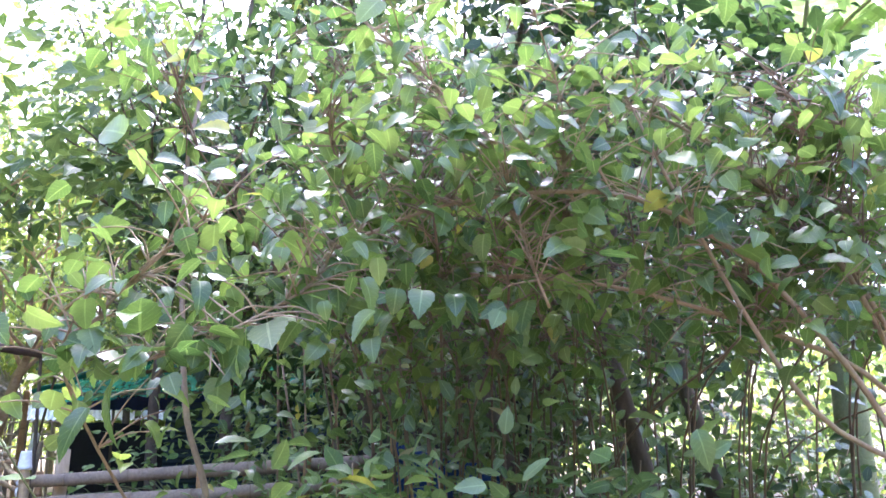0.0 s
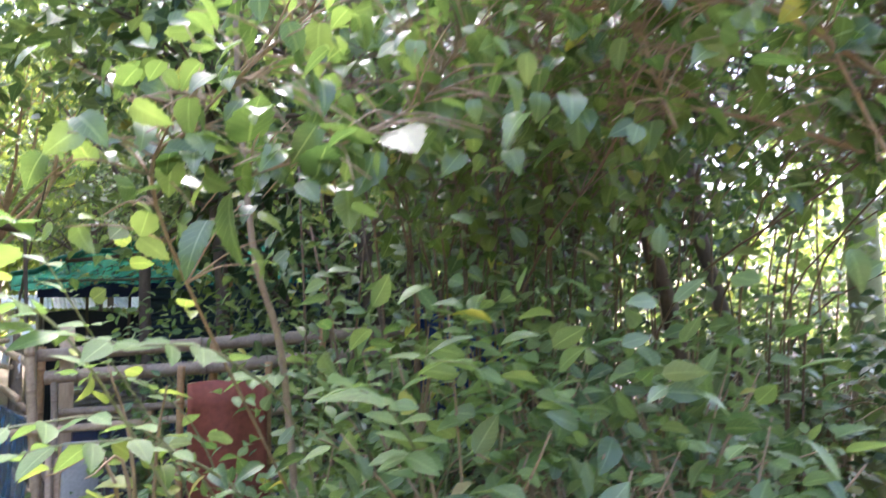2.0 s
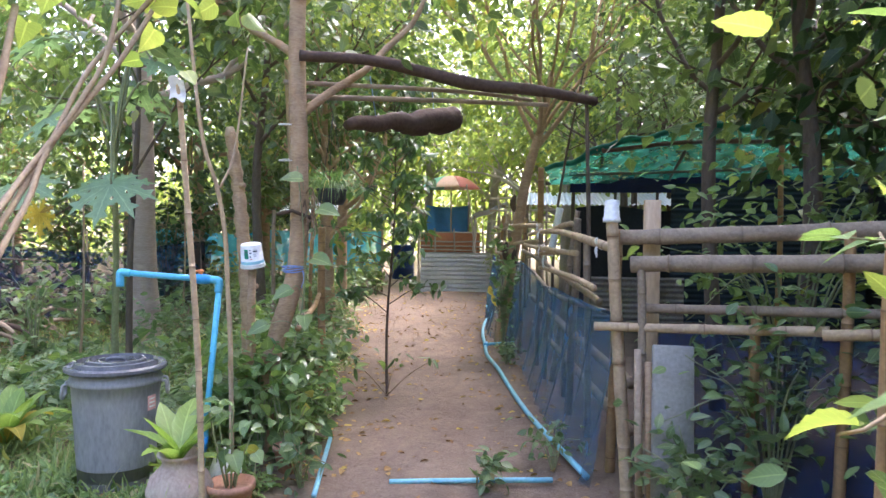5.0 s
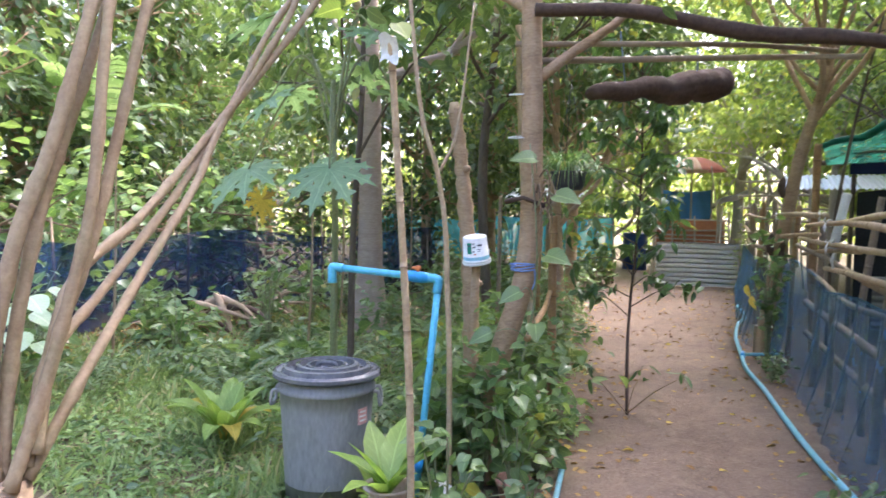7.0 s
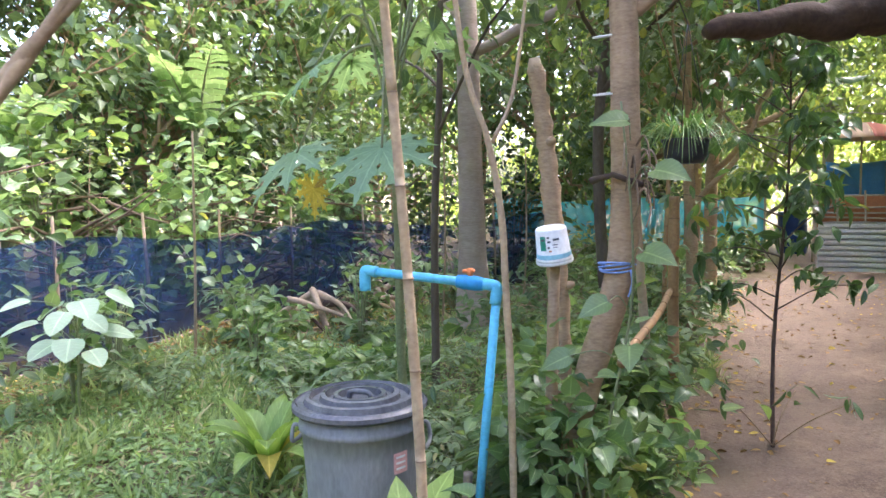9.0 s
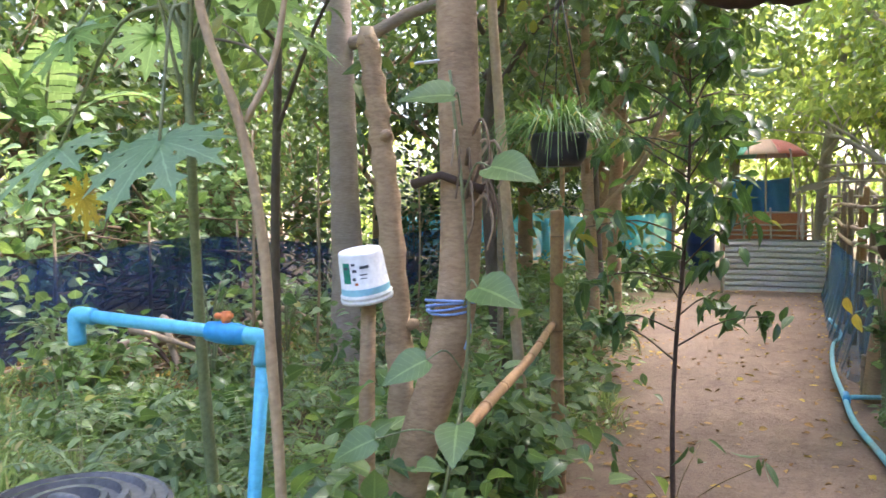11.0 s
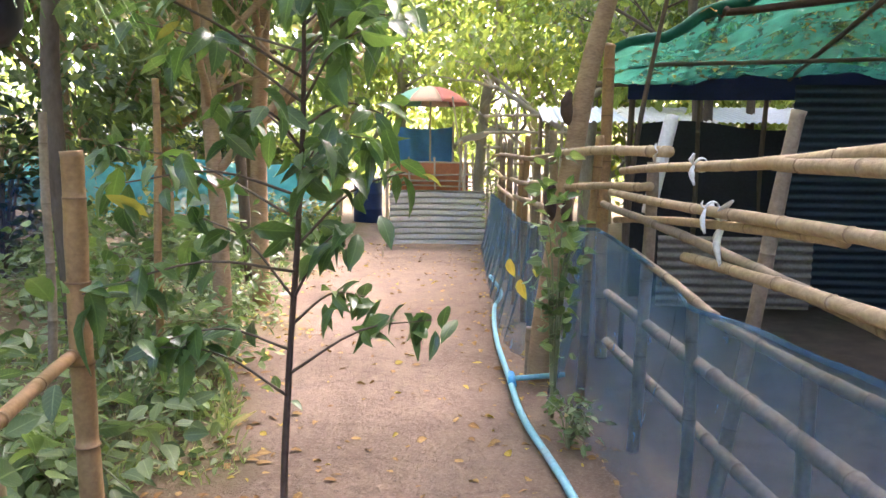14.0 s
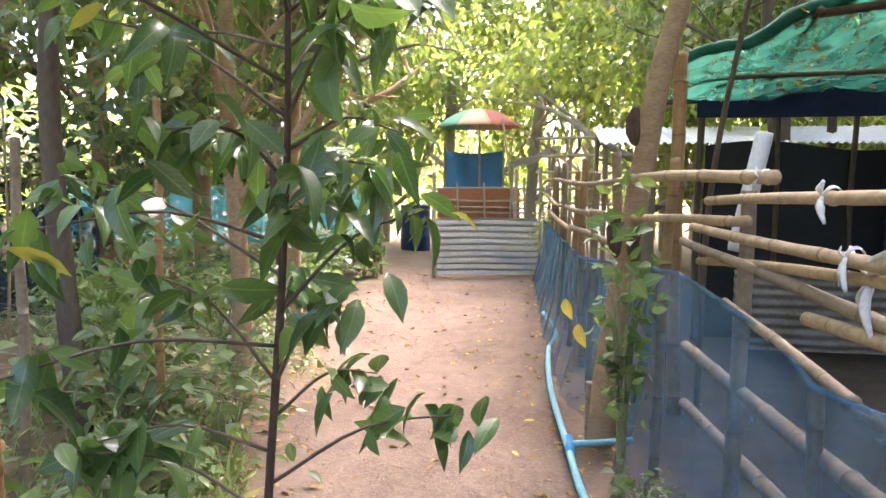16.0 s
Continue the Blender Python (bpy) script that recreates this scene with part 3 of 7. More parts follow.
def build_ground():
    xs = np.concatenate([[-400, -150, -60, -30, -18, -12], np.arange(-9, 5.01, 0.08), [7, 10, 15, 24, 40, 80, 160, 400]])
    ys = np.concatenate([[-400, -150, -60, -30, -15, -8], np.arange(-3, 18.01, 0.08), [20, 22, 26, 32, 45, 80, 160, 400]])
    X, Y = np.meshgrid(xs, ys)
    near = np.clip((30 - np.hypot(X, Y - 8)) / 8, 0, 1)
    r = np.random.default_rng(3)
    Z = height(X, Y) * near + r.normal(0, 0.0025, X.shape) * near
    nx, ny = len(xs), len(ys)
    bd = Build()
    F = [(j * nx + i, j * nx + i + 1, (j + 1) * nx + i + 1, (j + 1) * nx + i) for j in range(ny - 1) for i in range(nx - 1)]
    # b marks the pen floor, which takes the mud tone darkened for shade
    bd.add(np.stack([X.ravel(), Y.ravel(), Z.ravel()], 1), F, bareness(X, Y).ravel(), (np.clip((X - np.interp(Y, FY, FX)) / 0.15, 0, 1) * np.clip((Y - 4.6) / 0.2, 0, 1) * np.clip((16 - Y) / 0.5, 0, 1)).ravel())
    return whole("ground", bd, M_GROUND, "trodden brown earth with darker weedy soil beside it", "ground", kind="structure")


build_ground()


# ---- blue netting fence with bamboo along the walk ----
def build_walk_fence():
    rng = random.Random(11)
    root = thing("bamboo_fence", (FENCE[3][0], FENCE[3][1], 0), "bamboo rail fence hung with blue netting beside the earth walk", "fence")
    ys = np.linspace(4.9, 15.6, 150)

    def top(y):
        return float(np.interp(y, [4.9, 5.8, 6.6, 7.0, 7.6, 8.2, 8.7, 9.1, 10.4, 12, 15.6], [0.9, 0.89, 0.89, 0.87, 0.82, 0.93, 0.98, 0.92, 0.86, 0.86, 0.8]))

    def net(u, v):
        y = 4.93 + u * 10.6
        z = v * top(y)
        lean = 0.1 * (1 - v) - 0.02
        fold = 0.018 * math.sin(11 * y + 3 * v) * (0.4 + 0.6 * math.sin(math.pi * v)) + 0.012 * math.sin(27 * y + 5 * v)
        flare = -0.12 * (1 - v) ** 2 + 0.2 * math.exp(-((y - 9.42) / 0.3) ** 2)
        return (fence_x(y) - 0.03 + flare + fold, y + 0.02 * math.sin(6 * v), 0.012 + z)

    part("net", sheet(Build(), net, 260, 14), M_NET_BLUE, root, "sagging blue plastic netting")
    hem = Build()
    tube(hem, [(fence_x(y) - 0.03 + 0.01 * math.sin(9 * y) + 0.2 * math.exp(-((y - 9.42) / 0.3) ** 2), y, top(y) + 0.01) for y in np.linspace(4.95, 15.5, 120)], 0.008, 6)
    part("net_hem", hem, M_NET_BLUE, root, "rolled blue hem of the net")
    # posts behind the net
    for y, h, r, dx, lean in ((5.25, 1.35, 0.028, 0.05, 0.02), (5.9, 1.3, 0.024, 0.06, -0.02), (6.45, 1.42, 0.03, 0.06, 0.04), (7.0, 0.78, 0.024, 0.1, 0.0), (7.6, 1.5, 0.028, 0.14, 0.14),
                              (7.7, 0.83, 0.025, 0.02, 0.0), (8.35, 1.32, 0.03, 0.07, 0.02), (9.0, 1.45, 0.026, 0.06, 0.03), (9.65, 1.5, 0.03, 0.06, -0.03), (10.3, 1.4, 0.026, 0.05, 0.02),
                              (10.9, 1.5, 0.03, 0.06, 0.0), (11.6, 1.42, 0.026, 0.05, 0.03), (12.3, 1.5, 0.03, 0.05, -0.02), (13.0, 1.42, 0.026, 0.05, 0.02), (13.8, 1.5, 0.03, 0.05, 0.0), (14.7, 1.45, 0.026, 0.05, 0.03)):
        x = fence_x(y) + dx
        part("post", bamboo(Build(), (x - lean * 0.5, y, -0.05), (x + lean, y + rng.uniform(-0.05, 0.05), h), r, r * 0.9, rng), rng.choice((M_BAMBOO_GREY, M_BAMBOO_BROWN, M_BAMBOO_GREY)), root)
    # long rails of the near run
    for a, b, r0, r1, mt in (((0.16, 8.45, 1.28), (0.47, 6.1, 1.38), 0.018, 0.022, M_BAMBOO), ((0.12, 8.5, 1.18), (0.5, 6.0, 1.19), 0.018, 0.022, M_BAMBOO),
                             ((0.15, 8.52, 1.05), (0.4, 6.75, 1.16), 0.016, 0.018, M_BAMBOO), ((0.27, 7.66, 0.995), (0.56, 5.3, 1.02), 0.02, 0.022, M_BAMBOO),
                             ((0.2, 8.3, 0.93), (0.34, 7.5, 0.82), 0.018, 0.02, M_BAMBOO_GREY), ((0.34, 7.55, 0.8), (0.62, 5.2, 0.9), 0.02, 0.022, M_BAMBOO_GREY),
                             ((0.34, 7.05, 1.33), (0.63, 4.95, 1.25), 0.022, 0.028, M_BAMBOO), ((0.1, 8.6, 1.12), (0.6, 5.4, 0.93), 0.018, 0.024, M_BAMBOO_GREY),
                             ((0.2, 9.05, 0.6), (0.75, 5.1, 0.53), 0.03, 0.036, M_BAMBOO_GREY), ((0.21, 9.1, 0.32), (0.76, 5.2, 0.25), 0.028, 0.034, M_BAMBOO_GREY),
                             ((0.28, 8.05, 1.365), (-0.05, 9.3, 1.36), 0.027, 0.025, M_BAMBOO), ((0.24, 8.2, 1.22), (-0.2, 10.4, 1.15), 0.022, 0.02, M_BAMBOO),
                             ((-0.04, 9.2, 1.36), (-0.3, 11.2, 1.33), 0.022, 0.02, M_BAMBOO_GREY), ((-0.02, 9.35, 1.02), (-0.3, 11.3, 1.0), 0.026, 0.022, M_BAMBOO_GREY),
                             ((-0.2, 10.2, 1.14), (-0.42, 13.2, 1.1), 0.022, 0.02, M_BAMBOO_GREY), ((-0.28, 11.0, 1.33), (-0.46, 14.0, 1.36), 0.022, 0.02, M_BAMBOO_GREY),
                             ((-0.3, 11.2, 0.98), (-0.5, 14.8, 0.95), 0.022, 0.02, M_BAMBOO), ((-0.42, 13.0, 1.1), (-0.6, 15.6, 1.15), 0.022, 0.02, M_BAMBOO), ((-0.46, 13.8, 1.36), (-0.62, 15.7, 1.3), 0.02, 0.02, M_BAMBOO)):
        part("rail", bamboo(Build(), a, b, r0 * 0.92, r1 * 0.92, rng, 0.0, 0.26, 0.01), mt, root)
    for p in ((0.27, 8.09, 1.365), (0.287, 7.4, 1.184), (0.28, 7.55, 1.318), (-0.035, 9.25, 1.36), (-0.18, 10.3, 1.155), (0.595, 5.2, 1.26)):
        bd = Build()
        for k in range(2):
            s, R = rng.uniform(-0.015, 0.015), rng.uniform(0.021, 0.024)
            tube(bd, [(p[0] + R * math.cos(t), p[1] + s + 0.006 * math.sin(2 * t + k), p[2] + R * math.sin(t)) for t in np.linspace(0, 6.28, 14)], [0.003, 0.004, 0.002, 0.004], 5, 0.2, rng, squash=0.5)
        for k in range(3):
            a, b = rng.uniform(-0.05, 0.05), rng.uniform(0.03, 0.08) * (1 if k < 2 else -0.6)
            tube(bd, curve_points([(p[0] - 0.024, p[1], p[2]), (p[0] - 0.035, p[1] + 0.5 * a, p[2] - 0.4 * b), (p[0] - 0.03, p[1] + a, p[2] - b)], 4), [0.004, 0.01, 0.004], 6, 0.2, rng, squash=0.25)
        part("rag_tie", bd, M_RAG, root, "knotted white rag")
    bd = Build()
    for end in ((0.3, 7.33, 1.01), (0.33, 7.45, 1.04), (0.3, 7.25, 1.22), (0.31, 7.5, 1.2)):
        tube(bd, curve_points([(0.315, 7.38, 1.14), ((0.3 + end[0]) / 2 - 0.01, (7.38 + end[1]) / 2, (1.15 + end[2]) / 2), end], 4), [0.01, 0.014, 0.005], 6, squash=0.4)
    part("rag_bow", bd, M_RAG, root, "white rag tied in a bow")
    bd = Build()
    lathe(bd, (0.36, 8.96, 0.95), [(0.034, 0.1), (0.037, 0.12), (0.037, 0.6), (0.034, 0.62), (0.0, 0.625)], 20, Matrix.Rotation(radians(11), 4, "Y"))
    part("plastic_sleeve", bd, M_WHITE, root, "white plastic sleeve over a post top")


build_walk_fence()


def build_hung_bits():
    for x, y, z, s in ((-0.02, 9.36, 1.62, 0.1), (-0.1, 9.33, 1.08, 0.11), (0.0, 9.36, 1.02, 0.09)):
        bd = Build()
        rng = random.Random(int(z * 100))
        tube(bd, [(x, y, z - s), (x, y, z - 0.8 * s), (x - 0.01, y, z - 0.3 * s), (x - 0.015, y, z + 0.3 * s), (x, y, z + 0.8 * s), (x, y, z + s)], [0.008, 0.022, 0.034, 0.032, 0.022, 0.008], 10, 0.18, rng)
        whole("coconut_husk", bd, M_LOG, "dry brown coconut husk hung on the leaning tree", "husk", "husks on the leaning tree")
    for y, z in ((10.2, 0.62), (9.75, 0.55)):
        me = leaf_mesh("yellow_leaf", np.array([(fence_x(y) - 0.13, y, z)]), np.array([(0.1, -0.2, -1.0)]), np.array([(-0.6, -1.0, 0.1)]), np.array([0.14]), "ovate")
        whole("yellow_leaf", me, L_YELLOW, "fallen yellow leaf caught on the blue net", "leaf", "leaves caught on the net")


build_hung_bits()


def build_cross_fence():
    rng = random.Random(21)
    root = thing("pen_fence", (0.7, 4.85, 0), "heavy bamboo rail fence with a capped corner post", "fence")
    part("corner_post", bamboo(Build(), (0.71, 4.84, -0.05), (0.61, 4.86, 1.42), 0.034, 0.03, rng, 0, 0.2, 0.004), M_BAMBOO, root)
    part("board_post", box(Build(), (0.78, 4.93, 0), (0.86, 4.97, 1.5), 0.1), M_PLANK, root, "sawn pale board post")
    part("post", bamboo(Build(), (0.8, 4.75, 0), (0.74, 4.78, 1.2), 0.022, 0.02, rng), M_BAMBOO_GREY, root)
    for a, b, r0, r1, mt in (((0.66, 4.9, 1.31), (3.6, 4.3, 1.42), 0.04, 0.055, M_BAMBOO_GREY), ((0.7, 4.8, 1.18), (3.6, 4.1, 1.3), 0.042, 0.05, M_BAMBOO_GREY),
                             ((0.75, 4.86, 0.96), (3.2, 4.3, 1.0), 0.025, 0.022, M_BAMBOO_GREY), ((0.53, 4.82, 0.87), (1.55, 4.6, 0.9), 0.022, 0.026, M_BAMBOO), ((1.5, 4.55, 0.89), (3.0, 4.1, 0.97), 0.026, 0.03, M_BAMBOO)):
        part("rail", bamboo(Build(), a, b, r0, r1, rng, 0, 0.34, 0.006), mt, root)
    for x, y, h in ((1.25, 4.75, 0.95), (1.62, 4.66, 1.35), (2.3, 4.5, 1.45), (3.0, 4.35, 1.4)):
        part("post", bamboo(Build(), (x, y, -0.05), (x + 0.03, y, h), 0.028, 0.025, rng), M_BAMBOO_BROWN, root)
    net = sheet(Build(), lambda u, v: (0.85 + u * 2.6, 4.9 - u * 0.55 + 0.03 * math.sin(14 * u + 3 * v), 0.02 + v * (0.83 + 0.03 * math.sin(9 * u))), 60, 10)
    part("net", net, M_NET_NAVY, root, "dark blue netting below the rails")
    bd = Build()
    lathe(bd, (0.61, 4.86, 1.385), [(0.042, 0.0), (0.044, 0.02), (0.04, 0.022), (0.034, 0.1), (0.03, 0.112), (0.0, 0.114)], 24)
    part("cap", bd, M_WHITE, root, "upturned white plastic cup on the post top")
    return root


build_cross_fence()


def build_leaning_boards():
    bd = Build()
    box(bd, (-0.1, -0.02, 0), (0.1, 0.02, 0.8), 0.0, 0.008)
    ob = whole("cement_board", bd, M_STONE, "pale mossy cement board leaning on the pen fence", "board")
    ob.matrix_world = pose(0.88, 4.6, 0.01, -9, 3, 12)
    for x, h, mt in ((0.74, 0.78, M_DEADWOOD), (0.79, 0.72, M_BARK)):
        s = whole("wooden_stake", tube(Build(), [(x, 4.66, 0), (x - 0.01, 4.68, h / 2), (x - 0.015, 4.7, h)], [0.018, 0.02, 0.017], 7, 0.1, random.Random(3)), mt, "rough wooden stake leaning on the pen fence", "stake", "stakes by the corner post")
    bd = sheet(Build(), lambda u, v: (1.24 + 0.36 * u, 3.27 + 0.012 * math.sin(9 * u), 0.04 + 1.18 * v + 0.01 * math.sin(5 * u)), 16, 10)
    solid(whole("red_panel", bd, M_RED_BOARD, "weathered red-brown panel standing before the pen fence", "panel"), 0.012)
    for k, (x, y) in enumerate(((1.22, 3.31), (1.62, 3.3))):
        whole("panel_stake", bamboo(Build(), (x, y, 0), (x, y, 1.3), 0.018), M_BAMBOO_BROWN, "brown bamboo stake holding the red panel", "stake", "stakes of the red panel")


build_leaning_boards()


# ---- shed with green shade net over the pen ----
def build_shed():
    rng = random.Random(31)
    root = thing("pen_shed", (2.2, 10.2, 0), "low open shed with green shade net and dark tarpaulin walls", "shed")
    for x, y, h, r in ((0.3, 9.98, 2.06, 0.042), (3.0, 9.95, 2.4, 0.035), (4.5, 9.95, 2.42, 0.04), (0.75, 12.0, 2.02, 0.03), (1.35, 12.02, 2.02, 0.024), (1.95, 12.02, 2.02, 0.024), (2.5, 12.02, 2.02, 0.024), (3.4, 12.02, 2.02, 0.024), (4.6, 12.0, 2.02, 0.04)):
        part("post", bamboo(Build(), (x, y, -0.05), (x + rng.uniform(-0.02, 0.02), y, h), r, r * 0.9, rng), M_BAMBOO_BROWN if y < 11 else M_BARK_DARK, root)

    def roof(u, v):
        ramp_up = min(u / 0.26, 1.4)
        ax, ay, az = 0.5 + 4.2 * u, 12.05, 2.03
        bx, by, bz = 0.32 + 4.3 * u, 10.14 - 0.15 * ramp_up, 2.06 + 0.34 * ramp_up + 0.03 * u
        sag = 0.07 * math.sin(math.pi * v) * (0.5 + 0.5 * math.sin(9 * u + 1))
        return (ax + (bx - ax) * v, ay + (by - ay) * v, az + (bz - az) * v - sag + 0.028 * math.sin(27 * u + 9 * v) + 0.018 * math.sin(50 * v + 11 * u) + 0.012 * math.sin(71 * u - 33 * v))

    part("shade_net", sheet(Build(), roof, 70, 30), M_NET_GREEN, root, "patched green shade net sagging over poles")
    edge = Build()
    tube(edge, [np.array(roof(u, 1)) + (0, 0, 0.012 * math.sin(60 * u)) for u in np.linspace(0, 1, 40)], [0.03, 0.045, 0.032, 0.05, 0.035, 0.045, 0.03], 8)
    part("net_edge", edge, M_NET_ROLL, root, "rolled edge of the green net")
    for a, b, r in (((0.35, 12.0, 2.0), (4.8, 12.0, 2.0), 0.03), ((1.0, 9.98, 2.28), (1.2, 12.0, 2.02), 0.02), ((2.0, 9.95, 2.38), (2.1, 12.0, 2.02), 0.022), ((3.2, 9.95, 2.39), (3.2, 12.0, 2.02), 0.022), ((0.4, 10.9, 2.04), (4.6, 11.0, 2.2), 0.018)):
        part("roof_pole", bamboo(Build(), a, b, r, r * 0.85, rng, 0, 0.4, 0.012), M_BARK_DARK, root)
    part("beam", tube(Build(), curve_points([(1.0, 10.0, 2.26), (2.0, 9.98, 2.36), (3.2, 9.97, 2.36), (4.8, 9.96, 2.4)], 6), [0.024, 0.026, 0.024, 0.022], 9, 0.08, rng), M_LOG, root, "crooked dark beam")
    # leaves and twigs fallen on the net
    nr = np.random.default_rng(33)
    spots = [(nr.uniform(0.02, 0.75), nr.uniform(0.1, 0.98)) for _ in range(26)]
    P = np.array([np.array(roof(min(max(u + nr.normal(0, 0.03), 0), 1), min(max(v + nr.normal(0, 0.06), 0), 1))) + (0, 0, 0.012) for u, v in spots for _ in range(22)])
    part("debris", leaf_mesh("debris", P, nr.normal(0, 1, P.shape) * (1, 1, 0.1), nr.normal(0, 0.2, P.shape) + (0, 0, 1), nr.uniform(0.04, 0.1, len(P)), "ovate", 0.3, 0.2, nr), L_DRY, root, "dry leaves fallen on the net")
    # dark hangings round the pen
    part("hanging_tarp", sheet(Build(), lambda u, v: (0.7 + 4.0 * u, 11.9 + 0.05 * math.sin(9 * u), 1.86 + (0.3 - 0.04 * math.sin(13 * u)) * v), 40, 6), M_TARP_NAVY, root, "navy tarpaulin strip under the roof")
    part("back_wall", sheet(Build(), lambda u, v: (0.8 + 4.0 * u, 12.05 + 0.04 * math.sin(11 * u + 4 * v), 0.02 + (1.62 + 0.04 * math.sin(15 * u)) * v), 50, 14), M_TARP_BLACK, root, "black tarpaulin back wall")

    def ridged(u, v):
        return (0.95 + 1.3 * u, 11.5 + 0.012 * math.sin(v * 0.62 / 0.076 * 2 * math.pi), 0.05 + 0.62 * v)

    part("low_sheet", sheet(Build(), ridged, 8, 72), M_RUST_GREY, root, "low grey corrugated sheet")
    part("side_sheet", sheet(Build(), lambda u, v: (2.1 + 2.6 * u, 11.75 + 0.012 * math.sin(v * 1.95 / 0.076 * 6.283), 0.03 + 1.95 * v), 8, 160), M_DARKSHEET, root, "dark blue corrugated wall sheet")
    part("side_tarp", sheet(Build(), lambda u, v: (4.75 + 0.04 * math.sin(9 * u), 5.0 + 7.0 * u, 0.02 + 1.9 * v), 30, 8), M_TARP_BLACK, root, "black tarpaulin side wall")
    return root


build_shed()


def build_far_roof():
    root = thing("low_roof", (1.6, 14.2, 0), "low shelter roofed with pale blue corrugated sheets", "shelter")
    for k in range(4):
        part("roof_sheet", sheet(Build(), lambda u, v: (0.0 + 0.95 * k + 0.93 * u, 13.2 + 1.9 * v, 1.72 + 0.28 * v + 0.012 * math.sin(u * 0.93 / 0.076 * 6.283)), 90, 4), M_ROOF if k != 1 else M_CORR, root)
    rng = random.Random(5)
    for x, y, h in ((0.05, 13.25, 1.7), (1.9, 13.25, 1.7), (3.7, 13.25, 1.7), (0.05, 15.0, 1.98), (1.9, 15.0, 1.98), (3.7, 15.0, 1.98)):
        part("post", bamboo(Build(), (x, y, 0), (x, y, h), 0.03, 0.028, rng), M_BAMBOO_GREY, root)


build_far_roof()


# ---- the corrugated gate and what stands behind it ----
def build_gate():
    rng = random.Random(41)
    root = thing("gate", (-1.4, 15.6, 0), "low gate of horizontal galvanised corrugated sheet", "gate")
    a, b = np.array((-2.06, 15.45)), np.array((-0.7, 15.8))
    nrm = np.array((b[1] - a[1], -(b[0] - a[0])))
    nrm /= np.linalg.norm(nrm)

    def sh(u, v):
        p = a + (b - a) * u + nrm * (0.05 if round(v * 90) % 10 < 7 else -0.02)
        return (p[0], p[1], 0.05 + 0.78 * v + 0.008 * math.sin(5 * u))

    solid(part("sheet", sheet(Build(), sh, 12, 90), M_CORR, root, "ribbed galvanised sheet", False), 0.002)
    for x, y, h in ((-2.08, 15.4, 1.45), (-0.66, 15.78, 1.5), (-1.0, 15.82, 1.5)):
        part("post", bamboo(Build(), (x, y, -0.05), (x, y, h), 0.026, 0.024, rng), M_GATE_WOOD, root)
    back = thing("bamboo_gate", (-1.7, 17.4, 0), "slatted bamboo gate over an orange-brown board", "gate")
    part("board", box(Build(), (-2.4, 17.55, 0.5), (-1.05, 17.58, 1.22)), M_ORANGE_BOARD, back, "orange-brown board")
    for z in (0.62, 0.84, 0.9, 1.02, 1.2):
        part("slat", bamboo(Build(), (-2.45, 17.5, z), (-0.95, 17.5, z + rng.uniform(-0.03, 0.03)), 0.018, 0.016, rng), M_GATE_WOOD, back)
    for x in (-2.45, -2.05, -1.6, -1.2, -0.95):
        part("upright", bamboo(Build(), (x, 17.47, 0), (x + rng.uniform(-0.03, 0.03), 17.47, 1.25 + rng.uniform(0, 0.15)), 0.02, 0.018, rng), M_GATE_WOOD, back)
    rack = thing("stick_rack", (0.1, 16.4, 0), "rack of pale bamboo sticks and poles behind the gate", "rack")
    for x in (-0.55, -0.25, 0.1, 0.45, 0.9):
        part("upright", bamboo(Build(), (x, 16.3 + rng.uniform(-0.1, 0.1), 0), (x + rng.uniform(-0.05, 0.05), 16.3, 1.8 + rng.uniform(0, 0.4)), 0.026, 0.024, rng), M_GATE_WOOD, rack)
    for z in (1.0, 1.25, 1.45, 1.7, 1.95):
        part("rail", bamboo(Build(), (-0.75, 16.25, z + rng.uniform(-0.05, 0.05)), (1.1, 16.25, z), 0.022, 0.02, rng), M_GATE_WOOD, rack)
    for k in range(7):
        x = rng.uniform(-1.0, 0.6)
        part("leaning_stick", bamboo(Build(), (x, 16.6, 0), (x + rng.uniform(-0.5, 0.5), 16.4, rng.uniform(1.5, 2.3)), 0.018, 0.014, rng), M_GATE_WOOD, rack)
    tarp = sheet(Build(), lambda u, v: (-2.4 + 1.0 * u, 18.4 + 0.06 * math.sin(12 * u + 3 * v), 0.7 + 1.15 * v - 0.05 * math.sin(3.1 * u)), 24, 10)
    solid(whole("blue_tarp", tarp, M_TARP_BLUE, "bright blue tarpaulin hung behind the bamboo gate", "tarpaulin"), 0.004)
    for x in (-2.42, -1.38):
        whole("tarp_pole", bamboo(Build(), (x, 18.42, 0), (x, 18.42, 1.95), 0.02), M_GATE_WOOD, "thin bamboo pole holding the blue tarpaulin", "pole", "poles of the blue tarpaulin")
    awn = sheet(Build(), lambda u, v: (-1.25 + 0.8 * u, 17.9 + 0.5 * v, 1.62 + 0.3 * u - 0.1 * v + 0.02 * math.sin(10 * u)), 10, 6)
    solid(whole("metal_offcut", awn, M_ROOF, "pale metal sheet lying aslant on poles", "metal sheet"), 0.003)
    for x, z in ((-1.2, 1.56), (-0.5, 1.82)):
        whole("offcut_pole", bamboo(Build(), (x, 18.0, 0), (x, 18.0, z + 0.03), 0.022), M_GATE_WOOD, "bamboo pole under the pale metal sheet", "pole", "poles of the metal sheet")


build_gate()


